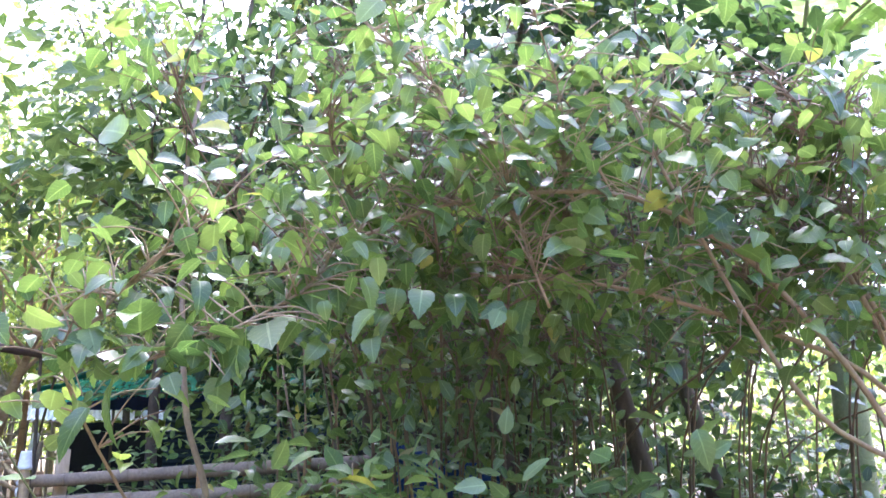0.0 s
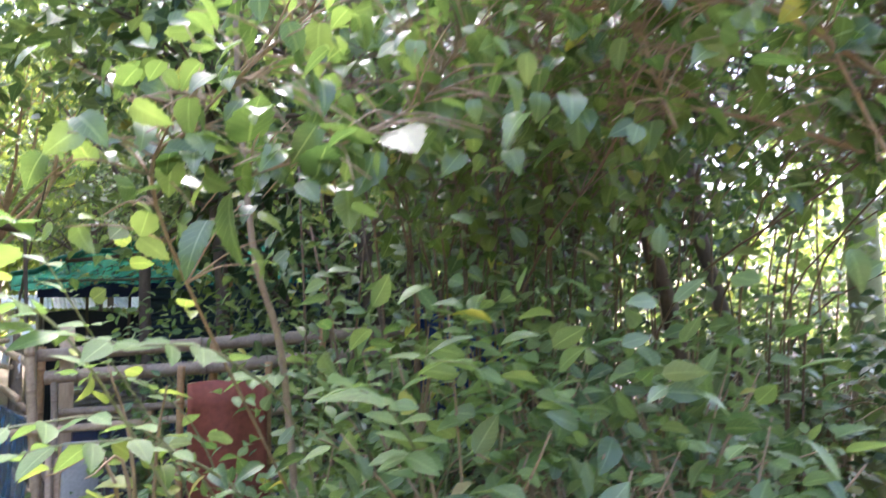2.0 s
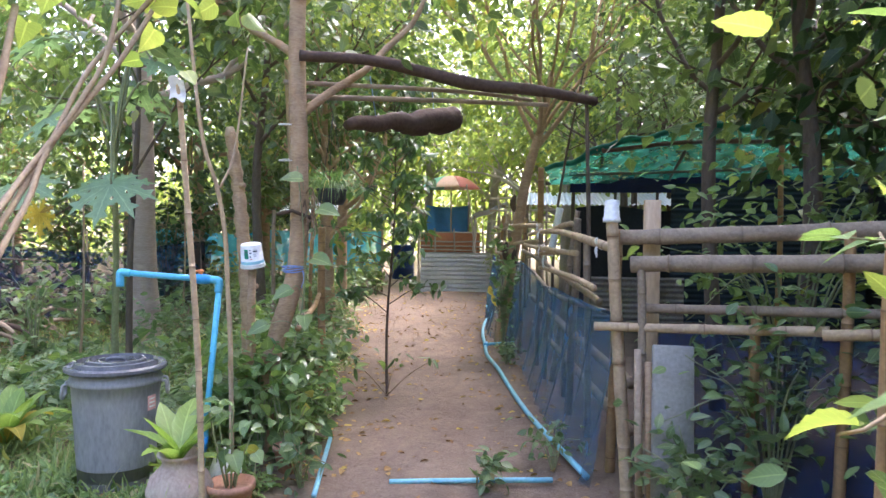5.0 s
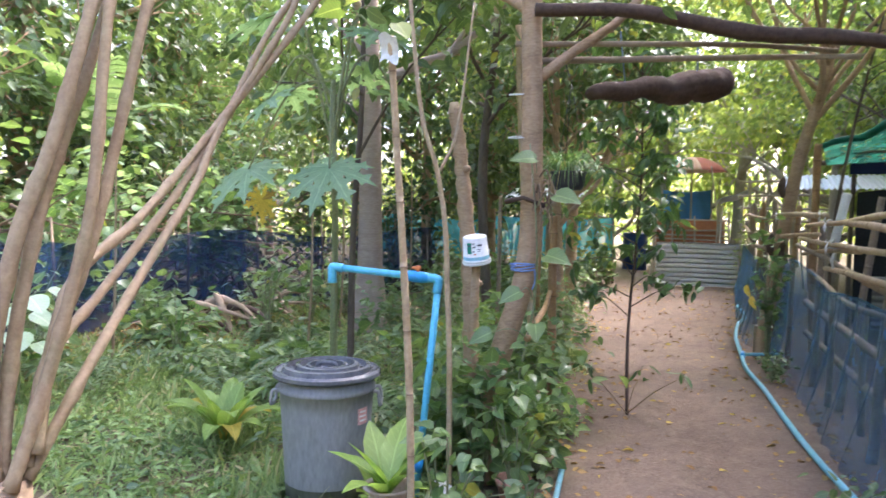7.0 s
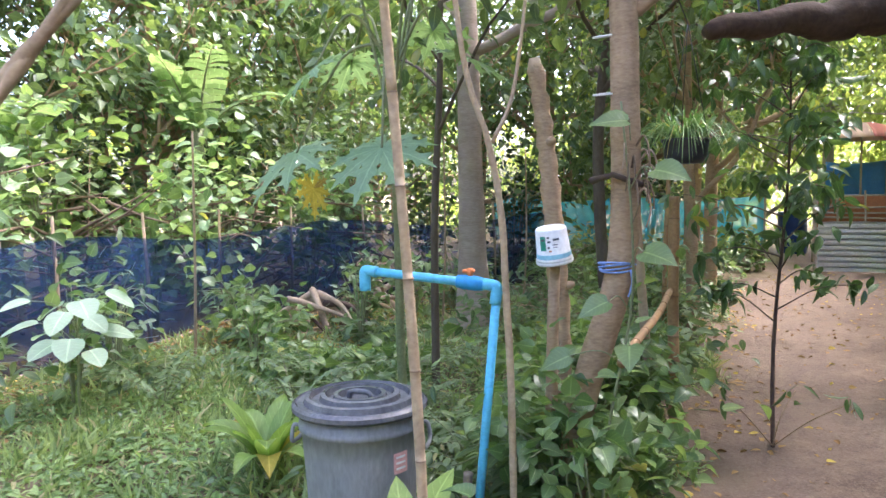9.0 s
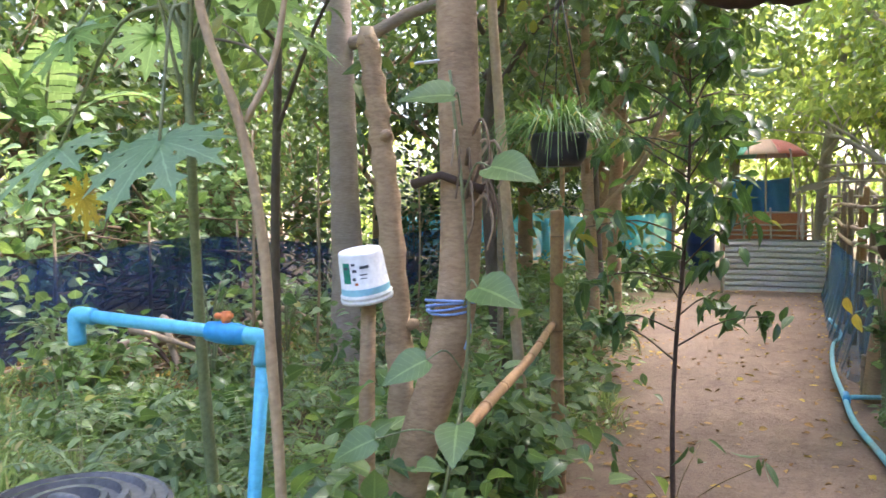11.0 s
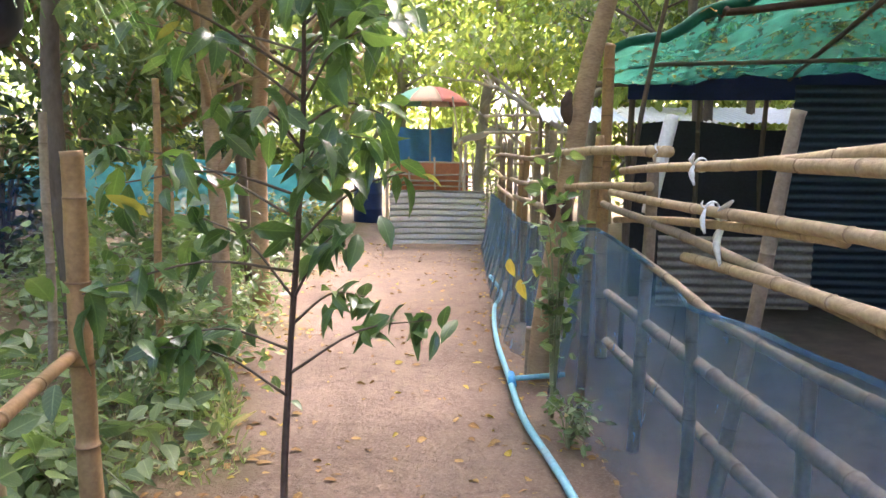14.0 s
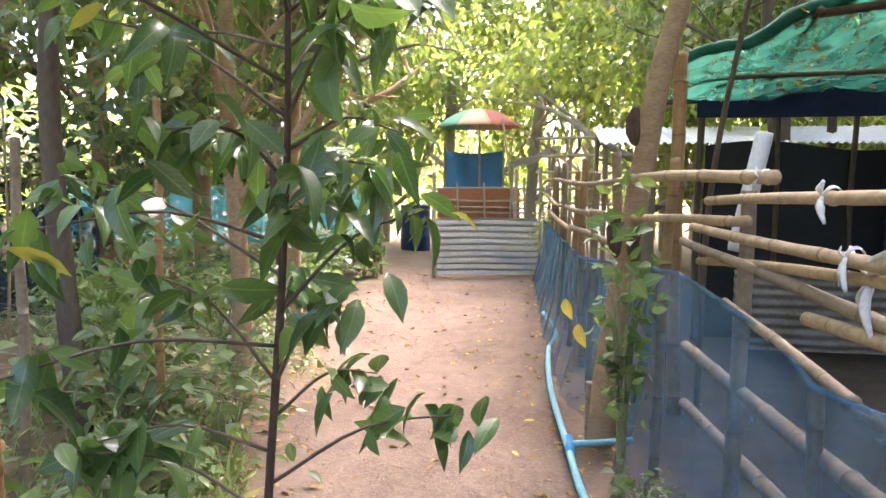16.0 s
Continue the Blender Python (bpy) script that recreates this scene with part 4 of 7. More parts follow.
def build_umbrella():
    c = np.array((-1.76, 18.0, 2.22))
    root = thing("market_umbrella", (c[0], c[1], 0), "faded market umbrella with green, peach and pink panels", "umbrella")
    part("pole", tube(Build(), [(c[0], c[1], -0.02), (c[0], c[1], 2.52)], 0.018, 10), M_GATE_WOOD, root)
    order = (2, 3, 2, 1, 0, 5, 0, 1)
    R, H, n = 0.74, 0.3, 8
    for k in range(n):
        t0, t1 = 2 * math.pi * k / n - 1.2, 2 * math.pi * (k + 1) / n - 1.2

        def gore(u, v):
            t = t0 + (t1 - t0) * u
            r = R * v * (1 - 0.07 * math.sin(math.pi * u) * v)
            return (c[0] + r * math.cos(t), c[1] + r * math.sin(t), c[2] + H * (1 - v ** 2.2) + 0.004)

        solid(part("panel", sheet(Build(), gore, 6, 8), M_UMB[order[k]], root), 0.002)
        rib = Build()
        tube(rib, [(c[0] + R * v * math.cos(t0), c[1] + R * v * math.sin(t0), c[2] + H * (1 - v ** 2.2) - 0.006) for v in np.linspace(0.02, 1, 8)], 0.004, 5)
        part("rib", rib, M_CORR, root)


build_umbrella()


def build_drum():
    bd = Build()
    lathe(bd, (-3.11, 19.21, 0.0), [(0.27, 0.0), (0.28, 0.02), (0.28, 0.26), (0.29, 0.28), (0.28, 0.3), (0.28, 0.56), (0.29, 0.58), (0.28, 0.6), (0.28, 0.84), (0.29, 0.86), (0.26, 0.87), (0.25, 0.84), (0, 0.84)], 28)
    whole("blue_drum", bd, M_DRUM, "dark blue plastic drum behind the corrugated gate", "drum")
    bd = Build()
    lathe(bd, (3.35, 4.25, 0.0), [(0.27, 0.0), (0.29, 0.03), (0.29, 0.85), (0.3, 0.88), (0.3, 1.16), (0.28, 1.2), (0.0, 1.2)], 28)
    whole("blue_barrel", bd, M_DRUM, "large dark blue barrel standing in the bushes", "barrel")
    bd = sheet(Build(), lambda u, v: (2.65 + 0.7 * u, 3.74 - 0.12 * u + 0.05 * math.sin(9 * u + 2 * v), 1.0 + (0.56 - 0.14 * u) * v - 0.06 * math.sin(3 * u)), 20, 10)
    solid(whole("hung_tarp", bd, M_BLUE_SHEET, "dark blue tarpaulin hung among the bushes", "tarpaulin"), 0.004)
    for x in (2.65, 3.35):
        whole("tarp_stake", bamboo(Build(), (x, 3.73 - (x - 2.6) / 6, 0), (x, 3.73 - (x - 2.6) / 6, 1.65), 0.02), M_BAMBOO_BROWN, "thin stake holding the dark tarpaulin", "stake", "stakes of the dark tarpaulin")


build_drum()


# ---- nets on the garden side ----
def build_side_nets():
    rng = random.Random(51)
    line = [(-6.4, 1.5), (-6.0, 3.4), (-5.9, 4.9), (-6.1, 6.3), (-6.6, 8.0), (-6.3, 9.6), (-5.6, 11.0), (-5.0, 12.4)]
    pts = curve_points([(x, y, 0) for x, y in line], 8)
    root = thing("blue_net_fence", (-6.1, 6.0, 0), "low fence of dark blue netting on thin stakes", "fence")

    def net(u, v):
        s = u * (len(pts) - 1)
        i = min(int(s), len(pts) - 2)
        p = pts[i] + (pts[i + 1] - pts[i]) * (s - i)
        return (p[0] + 0.03 * math.sin(60 * u + 3 * v), p[1], 0.03 + v * (0.98 + 0.06 * math.sin(21 * u)))

    part("net", sheet(Build(), net, 180, 8), M_NET_NAVY, root, "dark blue plastic netting")
    for k in range(0, len(pts), 5):
        p = pts[k]
        part("stake", tube(Build(), [(p[0] - 0.04, p[1], -0.03), (p[0] - 0.03, p[1], 0.6), (p[0] - 0.05 + rng.uniform(-0.05, 0.05), p[1], 1.25)], [0.02, 0.018, 0.013], 7, 0.08, rng), M_STEM, root)
    part("foot_pole", tube(Build(), [p + np.array((0.06, 0, 0.055)) for p in pts], 0.02, 7, 0.06, rng), M_BAMBOO_GREY, root, "pole weighing down the net")
    root = thing("turquoise_net_fence", (-5.0, 15.6, 0), "far fence of turquoise netting", "fence")
    part("net", sheet(Build(), lambda u, v: (-8.5 + 5.6 * u, 16.2 - 0.5 * u + 0.05 * math.sin(30 * u), 0.35 + 0.85 * v + 0.04 * math.sin(14 * u)), 60, 6), M_NET_TEAL, root, "turquoise netting")
    for k in range(6):
        x = -8.5 + 5.6 * k / 5
        part("stake", bamboo(Build(), (x, 16.22 - 0.1 * k, 0), (x, 16.22 - 0.1 * k, 1.35), 0.022), M_BAMBOO_GREY, root)
    low = thing("far_shelter", (-6.0, 18.5, 0), "far low shelter with a pale worn roof", "shelter")
    part("roof", sheet(Build(), lambda u, v: (-8.0 + 4.0 * u, 17.6 + 1.8 * v, 1.62 + 0.35 * v + 0.012 * math.sin(u * 4 / 0.09 * 6.283)), 200, 3), M_CORR, low)
    for x, y, h in ((-7.9, 17.7, 1.62), (-4.1, 17.7, 1.62), (-7.9, 19.3, 1.95), (-4.1, 19.3, 1.95)):
        part("post", bamboo(Build(), (x, y, 0), (x, y, h), 0.035), M_BAMBOO_BROWN, low)


build_side_nets()


# ---- bin, standpipe, bucket, jars ----
def build_bin():
    c = (-1.93, 4.69)
    root = thing("rubbish_bin", (c[0], c[1], 0), "tall grey plastic bin with a dark ribbed lid on the grass", "bin")
    bd = Build()
    lathe(bd, (*c, 0.0), [(0.0, 0.0), (0.18, 0.0), (0.187, 0.01), (0.195, 0.15), (0.203, 0.3), (0.212, 0.45), (0.218, 0.53), (0.228, 0.535), (0.228, 0.555), (0.22, 0.56), (0.224, 0.6), (0.215, 0.6), (0.19, 0.05), (0.0, 0.04)], 48)
    part("body", bd, M_BIN, root, "scuffed grey plastic body")
    bd = Build()
    lathe(bd, (*c, 0.592), [(0.0, 0.0), (0.225, 0.0), (0.243, 0.006), (0.252, 0.016), (0.25, 0.03), (0.238, 0.04), (0.232, 0.034), (0.208, 0.034), (0.202, 0.054), (0.186, 0.057), (0.18, 0.038), (0.15, 0.04),
                                (0.145, 0.06), (0.128, 0.063), (0.122, 0.042), (0.1, 0.043), (0.096, 0.058), (0.08, 0.058), (0.075, 0.032), (0.0, 0.034)], 96)
    lid = part("lid", bd, M_LID, root, "dark grey lid with raised rings", False)
    bd = Build()
    tube(bd, curve_points([(c[0] - 0.045, c[1] - 0.01, 0.625), (c[0] - 0.035, c[1] - 0.008, 0.652), (c[0] + 0.035, c[1] + 0.008, 0.652), (c[0] + 0.045, c[1] + 0.01, 0.625)], 5), 0.01, 8)
    part("lid_grip", bd, M_LID, lid)
    for ang in (radians(205), radians(25)):
        bd = Build()
        ca, sa = math.cos(ang), math.sin(ang)
        rim = [(0.222, -0.05, 0.535), (0.245, -0.05, 0.53), (0.252, -0.048, 0.47), (0.252, 0.048, 0.47), (0.245, 0.05, 0.53), (0.222, 0.05, 0.535)]
        tube(bd, curve_points([(c[0] + r * ca - s * sa, c[1] + r * sa + s * ca, z) for r, s, z in rim], 4), 0.008, 8)
        part("handle", bd, M_BIN, root, "grey side handle")
    bd = Build()
    a0 = radians(-16)
    sheet(bd, lambda u, v: (c[0] + 0.2155 * math.cos(a0 + 0.3 * u), c[1] + 0.2155 * math.sin(a0 + 0.3 * u), 0.4 + 0.075 * v), 6, 2)
    lab = part("sticker", bd, M_LABEL_RED, root, "faded red warning sticker")
    bd = Build()
    for k in range(3):
        sheet(bd, lambda u, v: (c[0] + 0.2175 * math.cos(a0 + 0.04 + 0.2 * u), c[1] + 0.2175 * math.sin(a0 + 0.04 + 0.2 * u), 0.415 + 0.02 * k + 0.008 * v), 4, 1)
    part("print", bd, M_WHITE, lab)


build_bin()


def build_standpipe():
    top, base, spout = np.array((-1.46, 4.9, 1.055)), np.array((-1.55, 4.86, -0.03)), np.array((-1.94, 4.745, 1.1))
    root = thing("standpipe", (base[0], base[1], 0), "bright blue plastic standpipe with a side spout and valve", "water pipe")
    part("riser", tube(Build(), [base, top - (0, 0, 0.03)], 0.0165, 16), M_PVC, root)
    part("arm", tube(Build(), [top + (spout - top) * 0.04, top + (spout - top) * 0.96], 0.0165, 16), M_PVC, root)
    d = (spout - top) / np.linalg.norm(spout - top)
    bd = Build()
    tube(bd, curve_points([top + (base - top) * 0.06, top - (0, 0, 0.012), top + d * 0.012, top + d * 0.06], 5), 0.021, 16)
    part("elbow", bd, M_PVC, root)
    bd = Build()
    tube(bd, curve_points([spout - d * 0.05, spout - d * 0.008, spout + np.array((0, 0, -0.012)), spout + np.array((0, 0, -0.075))], 5), 0.021, 16)
    part("spout", bd, M_PVC, root)
    v = top + (spout - top) * 0.19
    valve = part("valve", tube(Build(), [v - d * 0.05, v - d * 0.048, v - d * 0.02, v + d * 0.02, v + d * 0.048, v + d * 0.05], [0.021, 0.0235, 0.027, 0.027, 0.0235, 0.021], 16), M_PVC_DARK, root, "darker blue ball valve")
    bd = Build()
    tube(bd, [v + (0, 0, 0.02), v + (0, 0, 0.052)], 0.011, 8)
    box(bd, v + (-0.03, -0.009, 0.034), v + (0.016, 0.009, 0.048), 0.35, 0.004)
    part("valve_handle", bd, M_ORANGE, valve, "orange valve handle")
    bd = Build()
    tube(bd, [base + (top - base) * 0.16, base + (top - base) * 0.22], 0.021, 14)
    part("coupling", bd, M_PVC_DARK, root)
    whole("pipe_stake", bamboo(Build(), (-1.585, 4.86, -0.03), (-1.575, 4.875, 0.36), 0.02, 0.019), M_BAMBOO_GREY, "short grey bamboo stub beside the standpipe", "stake")


build_standpipe()


def build_bucket():
    post = np.array((-1.43, 5.27))
    rng = random.Random(61)
    whole("bucket_post", tube(Build(), [(post[0] - 0.02, post[1], -0.03), (post[0] - 0.01, post[1], 0.5), (post[0], post[1], 0.9), (post[0] + 0.01, post[1], 1.12)], [0.026, 0.024, 0.022, 0.022], 10, 0.08, rng), M_BARK, "sawn brown wooden post carrying an upturned bucket", "post")
    tilt = Matrix.Rotation(radians(-2), 4, "Y") @ Matrix.Rotation(radians(11), 4, "X") @ Matrix.Scale(0.79, 4)
    c = (-1.41, 5.25, 1.108)
    root = thing("paint_bucket", (c[0], c[1], c[2]), "white plastic paint bucket turned upside down on a post", "bucket")
    prof = [(0.08, 0.0), (0.09, 0.004), (0.092, 0.016), (0.086, 0.018), (0.09, 0.022), (0.09, 0.03), (0.084, 0.032), (0.076, 0.17), (0.072, 0.178), (0.06, 0.176), (0.055, 0.172), (0.0, 0.172)]
    part("body", lathe(Build(), c, prof, 40, tilt), M_WHITE, root)

    def wrap(t0, t1, z0, z1, off):
        def f(u, v):
            t = radians(t0 + (t1 - t0) * u)
            z = z0 + (z1 - z0) * v
            r = 0.084 + (0.076 - 0.084) * (z - 0.032) / 0.138 + off
            w = tilt @ Vector((r * math.cos(t), r * math.sin(t), z))
            return (c[0] + w.x, c[1] + w.y, c[2] + w.z)
        return f

    part("band", sheet(Build(), wrap(0, 360, 0.036, 0.058, 0.0012), 40, 1), M_LABEL_BLUE, root, "pale blue printed band")
    part("green_panel", sheet(Build(), wrap(252, 274, 0.08, 0.15, 0.0012), 10, 3), M_LABEL_GREEN, root, "green printed panel")
    bd = Build()
    for t0, t1, z0, z1 in ((280, 289, 0.14, 0.148), (281, 292, 0.118, 0.128), (300, 322, 0.128, 0.138), (280, 287, 0.09, 0.1), (298, 316, 0.106, 0.11), (299, 314, 0.094, 0.097), (255, 270, 0.128, 0.136)):
        sheet(bd, wrap(t0, t1, z0, z1, 0.0026), 6, 1)
    part("print", bd, M_LABEL_DARK, root, "dark printed bars")
    part("print", sheet(Build(), wrap(284, 292, 0.074, 0.082, 0.003), 4, 1), M_ORANGE, root, "small orange printed mark")


build_bucket()


def build_jars():
    root = thing("clay_urn", (-1.38, 4.3, 0), "round pale clay urn with a worn red patch and a plant", "urn")
    part("body", lathe(Build(), (-1.38, 4.3, 0), [(0.0, 0.0), (0.08, 0.0), (0.1, 0.02), (0.145, 0.09), (0.15, 0.14), (0.13, 0.2), (0.085, 0.245), (0.075, 0.26), (0.085, 0.285), (0.1, 0.295), (0.1, 0.305), (0.08, 0.3), (0.065, 0.27), (0.0, 0.25)], 40), M_URN, root)
    rng = np.random.default_rng(62)
    n = 9
    D = np.stack([np.cos(np.arange(n) * 2.4), np.sin(np.arange(n) * 2.4), np.full(n, 1.6)], 1)
    me = leaf_mesh("plant", np.tile((-1.38, 4.3, 0.27), (n, 1)) + rng.normal(0, 0.015, (n, 3)), D, np.tile((0, 0, 1.0), (n, 1)) - 0.6 * D, rng.uniform(0.22, 0.34, n), "lance", 0.2, 0.35, rng)
    part("plant", me, L_LANCE, root, "strap-leaved green plant")
    for x, y, r, h in ((-1.16, 4.36, 0.11, 0.16), (-1.1, 4.98, 0.08, 0.15)):
        pot = thing("flower_pot", (x, y, 0), "terracotta flower pot with leggy stems", "flower pot", "pots by the path")
        part("body", lathe(Build(), (x, y, 0), [(0.0, 0.0), (r * 0.68, 0.0), (r * 0.95, h * 0.8), (r * 1.05, h * 0.82), (r * 1.05, h), (r * 0.95, h), (r * 0.9, h * 0.86), (0.0, h * 0.84)], 32), M_CLAY, pot)
        st, P = Build(), []
        for k in range(5):
            a = k * 1.3
            e = (x + 0.1 * math.cos(a), y + 0.1 * math.sin(a), h + 0.22 + 0.04 * k)
            st = tube(Build(), curve_points([(x + 0.02 * math.cos(a), y + 0.02 * math.sin(a), h * 0.84), (x + 0.05 * math.cos(a), y + 0.05 * math.sin(a), h + 0.1), e], 4), [0.006, 0.004], 5)
            part("stem", st, M_STEM_GREEN, pot)
            P += [e, (x + 0.06 * math.cos(a), y + 0.06 * math.sin(a), h + 0.13)]
        part("foliage", leaf_mesh("foliage", *scatter(P, 4, 0.03, (0.05, 0.1), rng), "heart", rng=rng), L_VINE, pot)
    bd = Build()
    lathe(bd, (-1.3, 4.62, 0.0), [(0.0, 0.0), (0.05, 0.0), (0.075, 0.05), (0.08, 0.12), (0.06, 0.18), (0.03, 0.21), (0.03, 0.23), (0.0, 0.232)], 24)
    whole("white_jug", bd, M_WHITE, "dirty white plastic jug among the pots", "jug")


build_jars()


# ---- hose and loose pipes ----
def build_pipes():
    pts = curve_points([(0.52, 5.05, 0.03), (0.37, 5.62, 0.03), (0.2, 6.3, 0.03), (0.045, 7.08, 0.03), (-0.1, 7.9, 0.03), (-0.25, 8.6, 0.03), (-0.32, 9.2, 0.04), (-0.42, 10.2, 0.045), (-0.45, 11.2, 0.05), (-0.4, 11.8, 0.06), (-0.52, 12.4, 0.12)], 8)
    root = thing("water_pipe", (0.0, 7.9, 0), "dusty pale blue plastic pipe lying along the fence", "pipe")
    part("run", tube(Build(), [p + np.array((0, 0, 0.004)) for p in pts], 0.018, 12), M_PVC_OLD, root)
    part("branch", tube(Build(), [(-0.32, 9.2, 0.05), (0.0, 9.26, 0.07)], 0.016, 12), M_PVC_OLD, root)
    part("tee", tube(Build(), [(-0.305, 9.1, 0.046), (-0.315, 9.3, 0.046)], 0.024, 12), M_PVC_DARK, root)
    for a, b in (((-0.51, 4.87, 0.015), (0.34, 5.02, 0.018)), ((-0.84, 4.62, 0.015), (-1.03, 5.56, 0.02))):
        whole("loose_pipe", tube(Build(), curve_points([a, tuple((np.array(a) + b) / 2 + (0, 0, 0.002)), b], 4), 0.014, 10), M_PVC_OLD, "length of pale blue pipe half sunk in the path", "pipe", "loose pipes on the path")
    whole("marker_stake", bamboo(Build(), (-0.2, 9.45, -0.02), (-0.2, 9.45, 0.3), 0.03, 0.03), M_BAMBOO_GREY, "short sawn bamboo stake by the pipe tee", "stake")


build_pipes()

# ---- trees and plants ----
def grow(bd, rng, start, way, length, radius, depth, anchors, split=3, rise=0.25, wob=0.25, sides=7):
    """A limb that wanders upwards and forks; the ends give places for leaves."""
    p, w = np.array(start, float), np.array(way, float)
    w /= np.linalg.norm(w)
    pts = [p]
    n = 5
    for i in range(n):
        w = w + np.array([rng.uniform(-wob, wob), rng.uniform(-wob, wob), rng.uniform(-wob, wob) + rise * 0.25])
        w /= np.linalg.norm(w)
        p = p + w * length / n
        pts.append(p)
    tube(bd, curve_points(pts, 2), [radius, radius * 0.55], max(4, sides), 0.06, rng)
    if depth == 0:
        anchors += pts[1:]
        return
    anchors += pts[3:]
    for k in range(split):
        a = pts[rng.choice((2, 3, 4, 5))] if k else pts[5]
        out = w + np.array([rng.uniform(-1, 1), rng.uniform(-1, 1), rng.uniform(-0.35, 0.6)])
        grow(bd, rng, a, out, length * rng.uniform(0.55, 0.8), radius * 0.5, depth - 1, anchors, split, rise, wob, sides - 1)


def tree(name, trunk, radii, label, seed, bark, leaf, limbs=5, reach=1.6, depth=2, per=14, spread=0.22, size=(0.08, 0.13), shape="small", start=0.55, rise=0.3, lift=0.5, category="tree", split=3, keep=None, group=""):
    rng, nr = random.Random(seed), np.random.default_rng(seed)
    root = thing(name, trunk[0], label, category, group)
    bd, anchors = Build(), []
    line = curve_points(trunk, 7)
    tube(bd, line, radii, 14, 0.022, rng)
    for k in range(limbs):
        i = int((start + (1 - start) * (k + 0.5) / limbs) * (len(line) - 1))
        a = 2.4 * k + rng.uniform(-0.4, 0.4)
        r = np.interp(i / (len(line) - 1), np.linspace(0, 1, len(radii)), radii) * 0.55
        grow(bd, rng, line[i], (math.cos(a), math.sin(a), lift + rng.uniform(-0.2, 0.3)), reach * rng.uniform(0.7, 1.15), r, depth, anchors, split, rise)
    anchors += [line[-1]]
    part("trunk", bd, bark, root)
    if per:
        P, D, N, S = scatter(anchors, per, spread, size, nr, line[-1], keep=keep)
        part("crown", leaf_mesh("crown", P, D, N, S, shape, rng=nr), leaf, root)
    return root


def head_room(P):
    """Leaves hang over the walk only above head height."""
    x = np.interp(P[:, 1], [0, 5.7, 9, 15], [0.3, -0.36, -0.95, -1.4])
    wide = np.interp(P[:, 1], [5, 8, 20], [1.0, 1.15, 1.5])
    inside = (np.abs(P[:, 0] - x) < wide) & (P[:, 2] < np.interp(P[:, 1], [6, 9, 20], [2.0, 2.35, 2.9])) & (P[:, 1] < 20)
    return ~inside & off_path(P)


# the trees beside the walk
tree("tree", [(-1.36, 5.22, -0.03), (-1.3, 5.24, 0.55), (-1.19, 5.31, 1.0), (-1.155, 5.32, 1.3), (-1.15, 5.3, 1.8), (-1.16, 5.3, 2.6), (-1.12, 5.4, 3.8), (-1.2, 5.5, 5.0)], [0.06, 0.056, 0.055, 0.055, 0.05, 0.042, 0.03], "smooth brown-barked tree tied with blue string",
     101, M_BARK, L_TREE, 7, 1.7, 2, 9, 0.22, (0.09, 0.15), "ovate", 0.6, keep=head_room)
def build_stump():
    """A dead knobbly trunk sawn off above head height."""
    rng = random.Random(102)
    root = thing("pollard_tree", (-1.72, 5.88, 0), "dead pale brown knobbly tree sawn off at the top", "tree")
    line = curve_points([(-1.7, 5.88, -0.03), (-1.66, 5.8, 0.5), (-1.68, 5.8, 1.0), (-1.72, 5.8, 1.45), (-1.75, 5.8, 1.7), (-1.79, 5.8, 1.97)], 7)
    radii = [0.052 + 0.006 * math.sin(2.3 * i) - 0.0004 * i for i in range(len(line))]
    part("trunk", tube(Build(), line, radii, 16, 0.05, rng), M_BARK, root)
    part("cut_top", tube(Build(), [line[-1] - (0, 0, 0.03), line[-1] + (-0.004, 0, 0.035)], [0.04, 0.026], 12, 0.1, rng), M_PLANK, root, "pale sawn top")
    for z, a in ((0.9, 0.4), (1.25, 2.6), (1.6, -0.6)):
        q = line[min(range(len(line)), key=lambda k: abs(line[k][2] - z))]
        part("knot", tube(Build(), [q, q + (0.06 * math.cos(a), 0.06 * math.sin(a), 0.015), q + (0.075 * math.cos(a), 0.075 * math.sin(a), 0.02)], [0.03, 0.02, 0.012], 9, 0.12, rng), M_BARK, root)


build_stump()
tree("tree", [(-0.15, 9.42, -0.03), (-0.12, 9.42, 0.4), (-0.04, 9.45, 0.95), (0.03, 9.47, 1.4), (0.1, 9.48, 1.85), (0.2, 9.5, 2.25), (0.3, 9.5, 2.6), (0.38, 9.5, 3.1)], [0.074, 0.066, 0.062, 0.06, 0.058, 0.052, 0.04, 0.03], "leaning grey-brown tree forking above the bamboo fence", 103, M_BARK, L_LIGHT, 11, 1.9, 2, 8, 0.25, (0.07, 0.12), "ovate", 0.7, 0.4, 1.0, keep=head_room)
tree("tree", [(0.42, 9.95, 0), (0.44, 9.9, 1.2), (0.55, 9.8, 2.1), (0.75, 9.6, 3.2)], [0.019, 0.017, 0.014, 0.01], "slim brown tree beside the shed post", 104, M_BARK_DARK, L_TREE, 6, 1.5, 2, 9, 0.22, (0.07, 0.12), "ovate", 0.7, keep=head_room)
tree("tree", [(-3.0, 6.6, 0), (-2.95, 6.55, 1.2), (-2.85, 6.5, 2.2), (-2.9, 6.6, 3.6)], [0.028, 0.025, 0.02, 0.014], "dark slender tree in the garden", 106, M_BARK_DARK, L_TREE, 6, 1.5, 2, 9, 0.24, (0.09, 0.14), "ovate", 0.5)
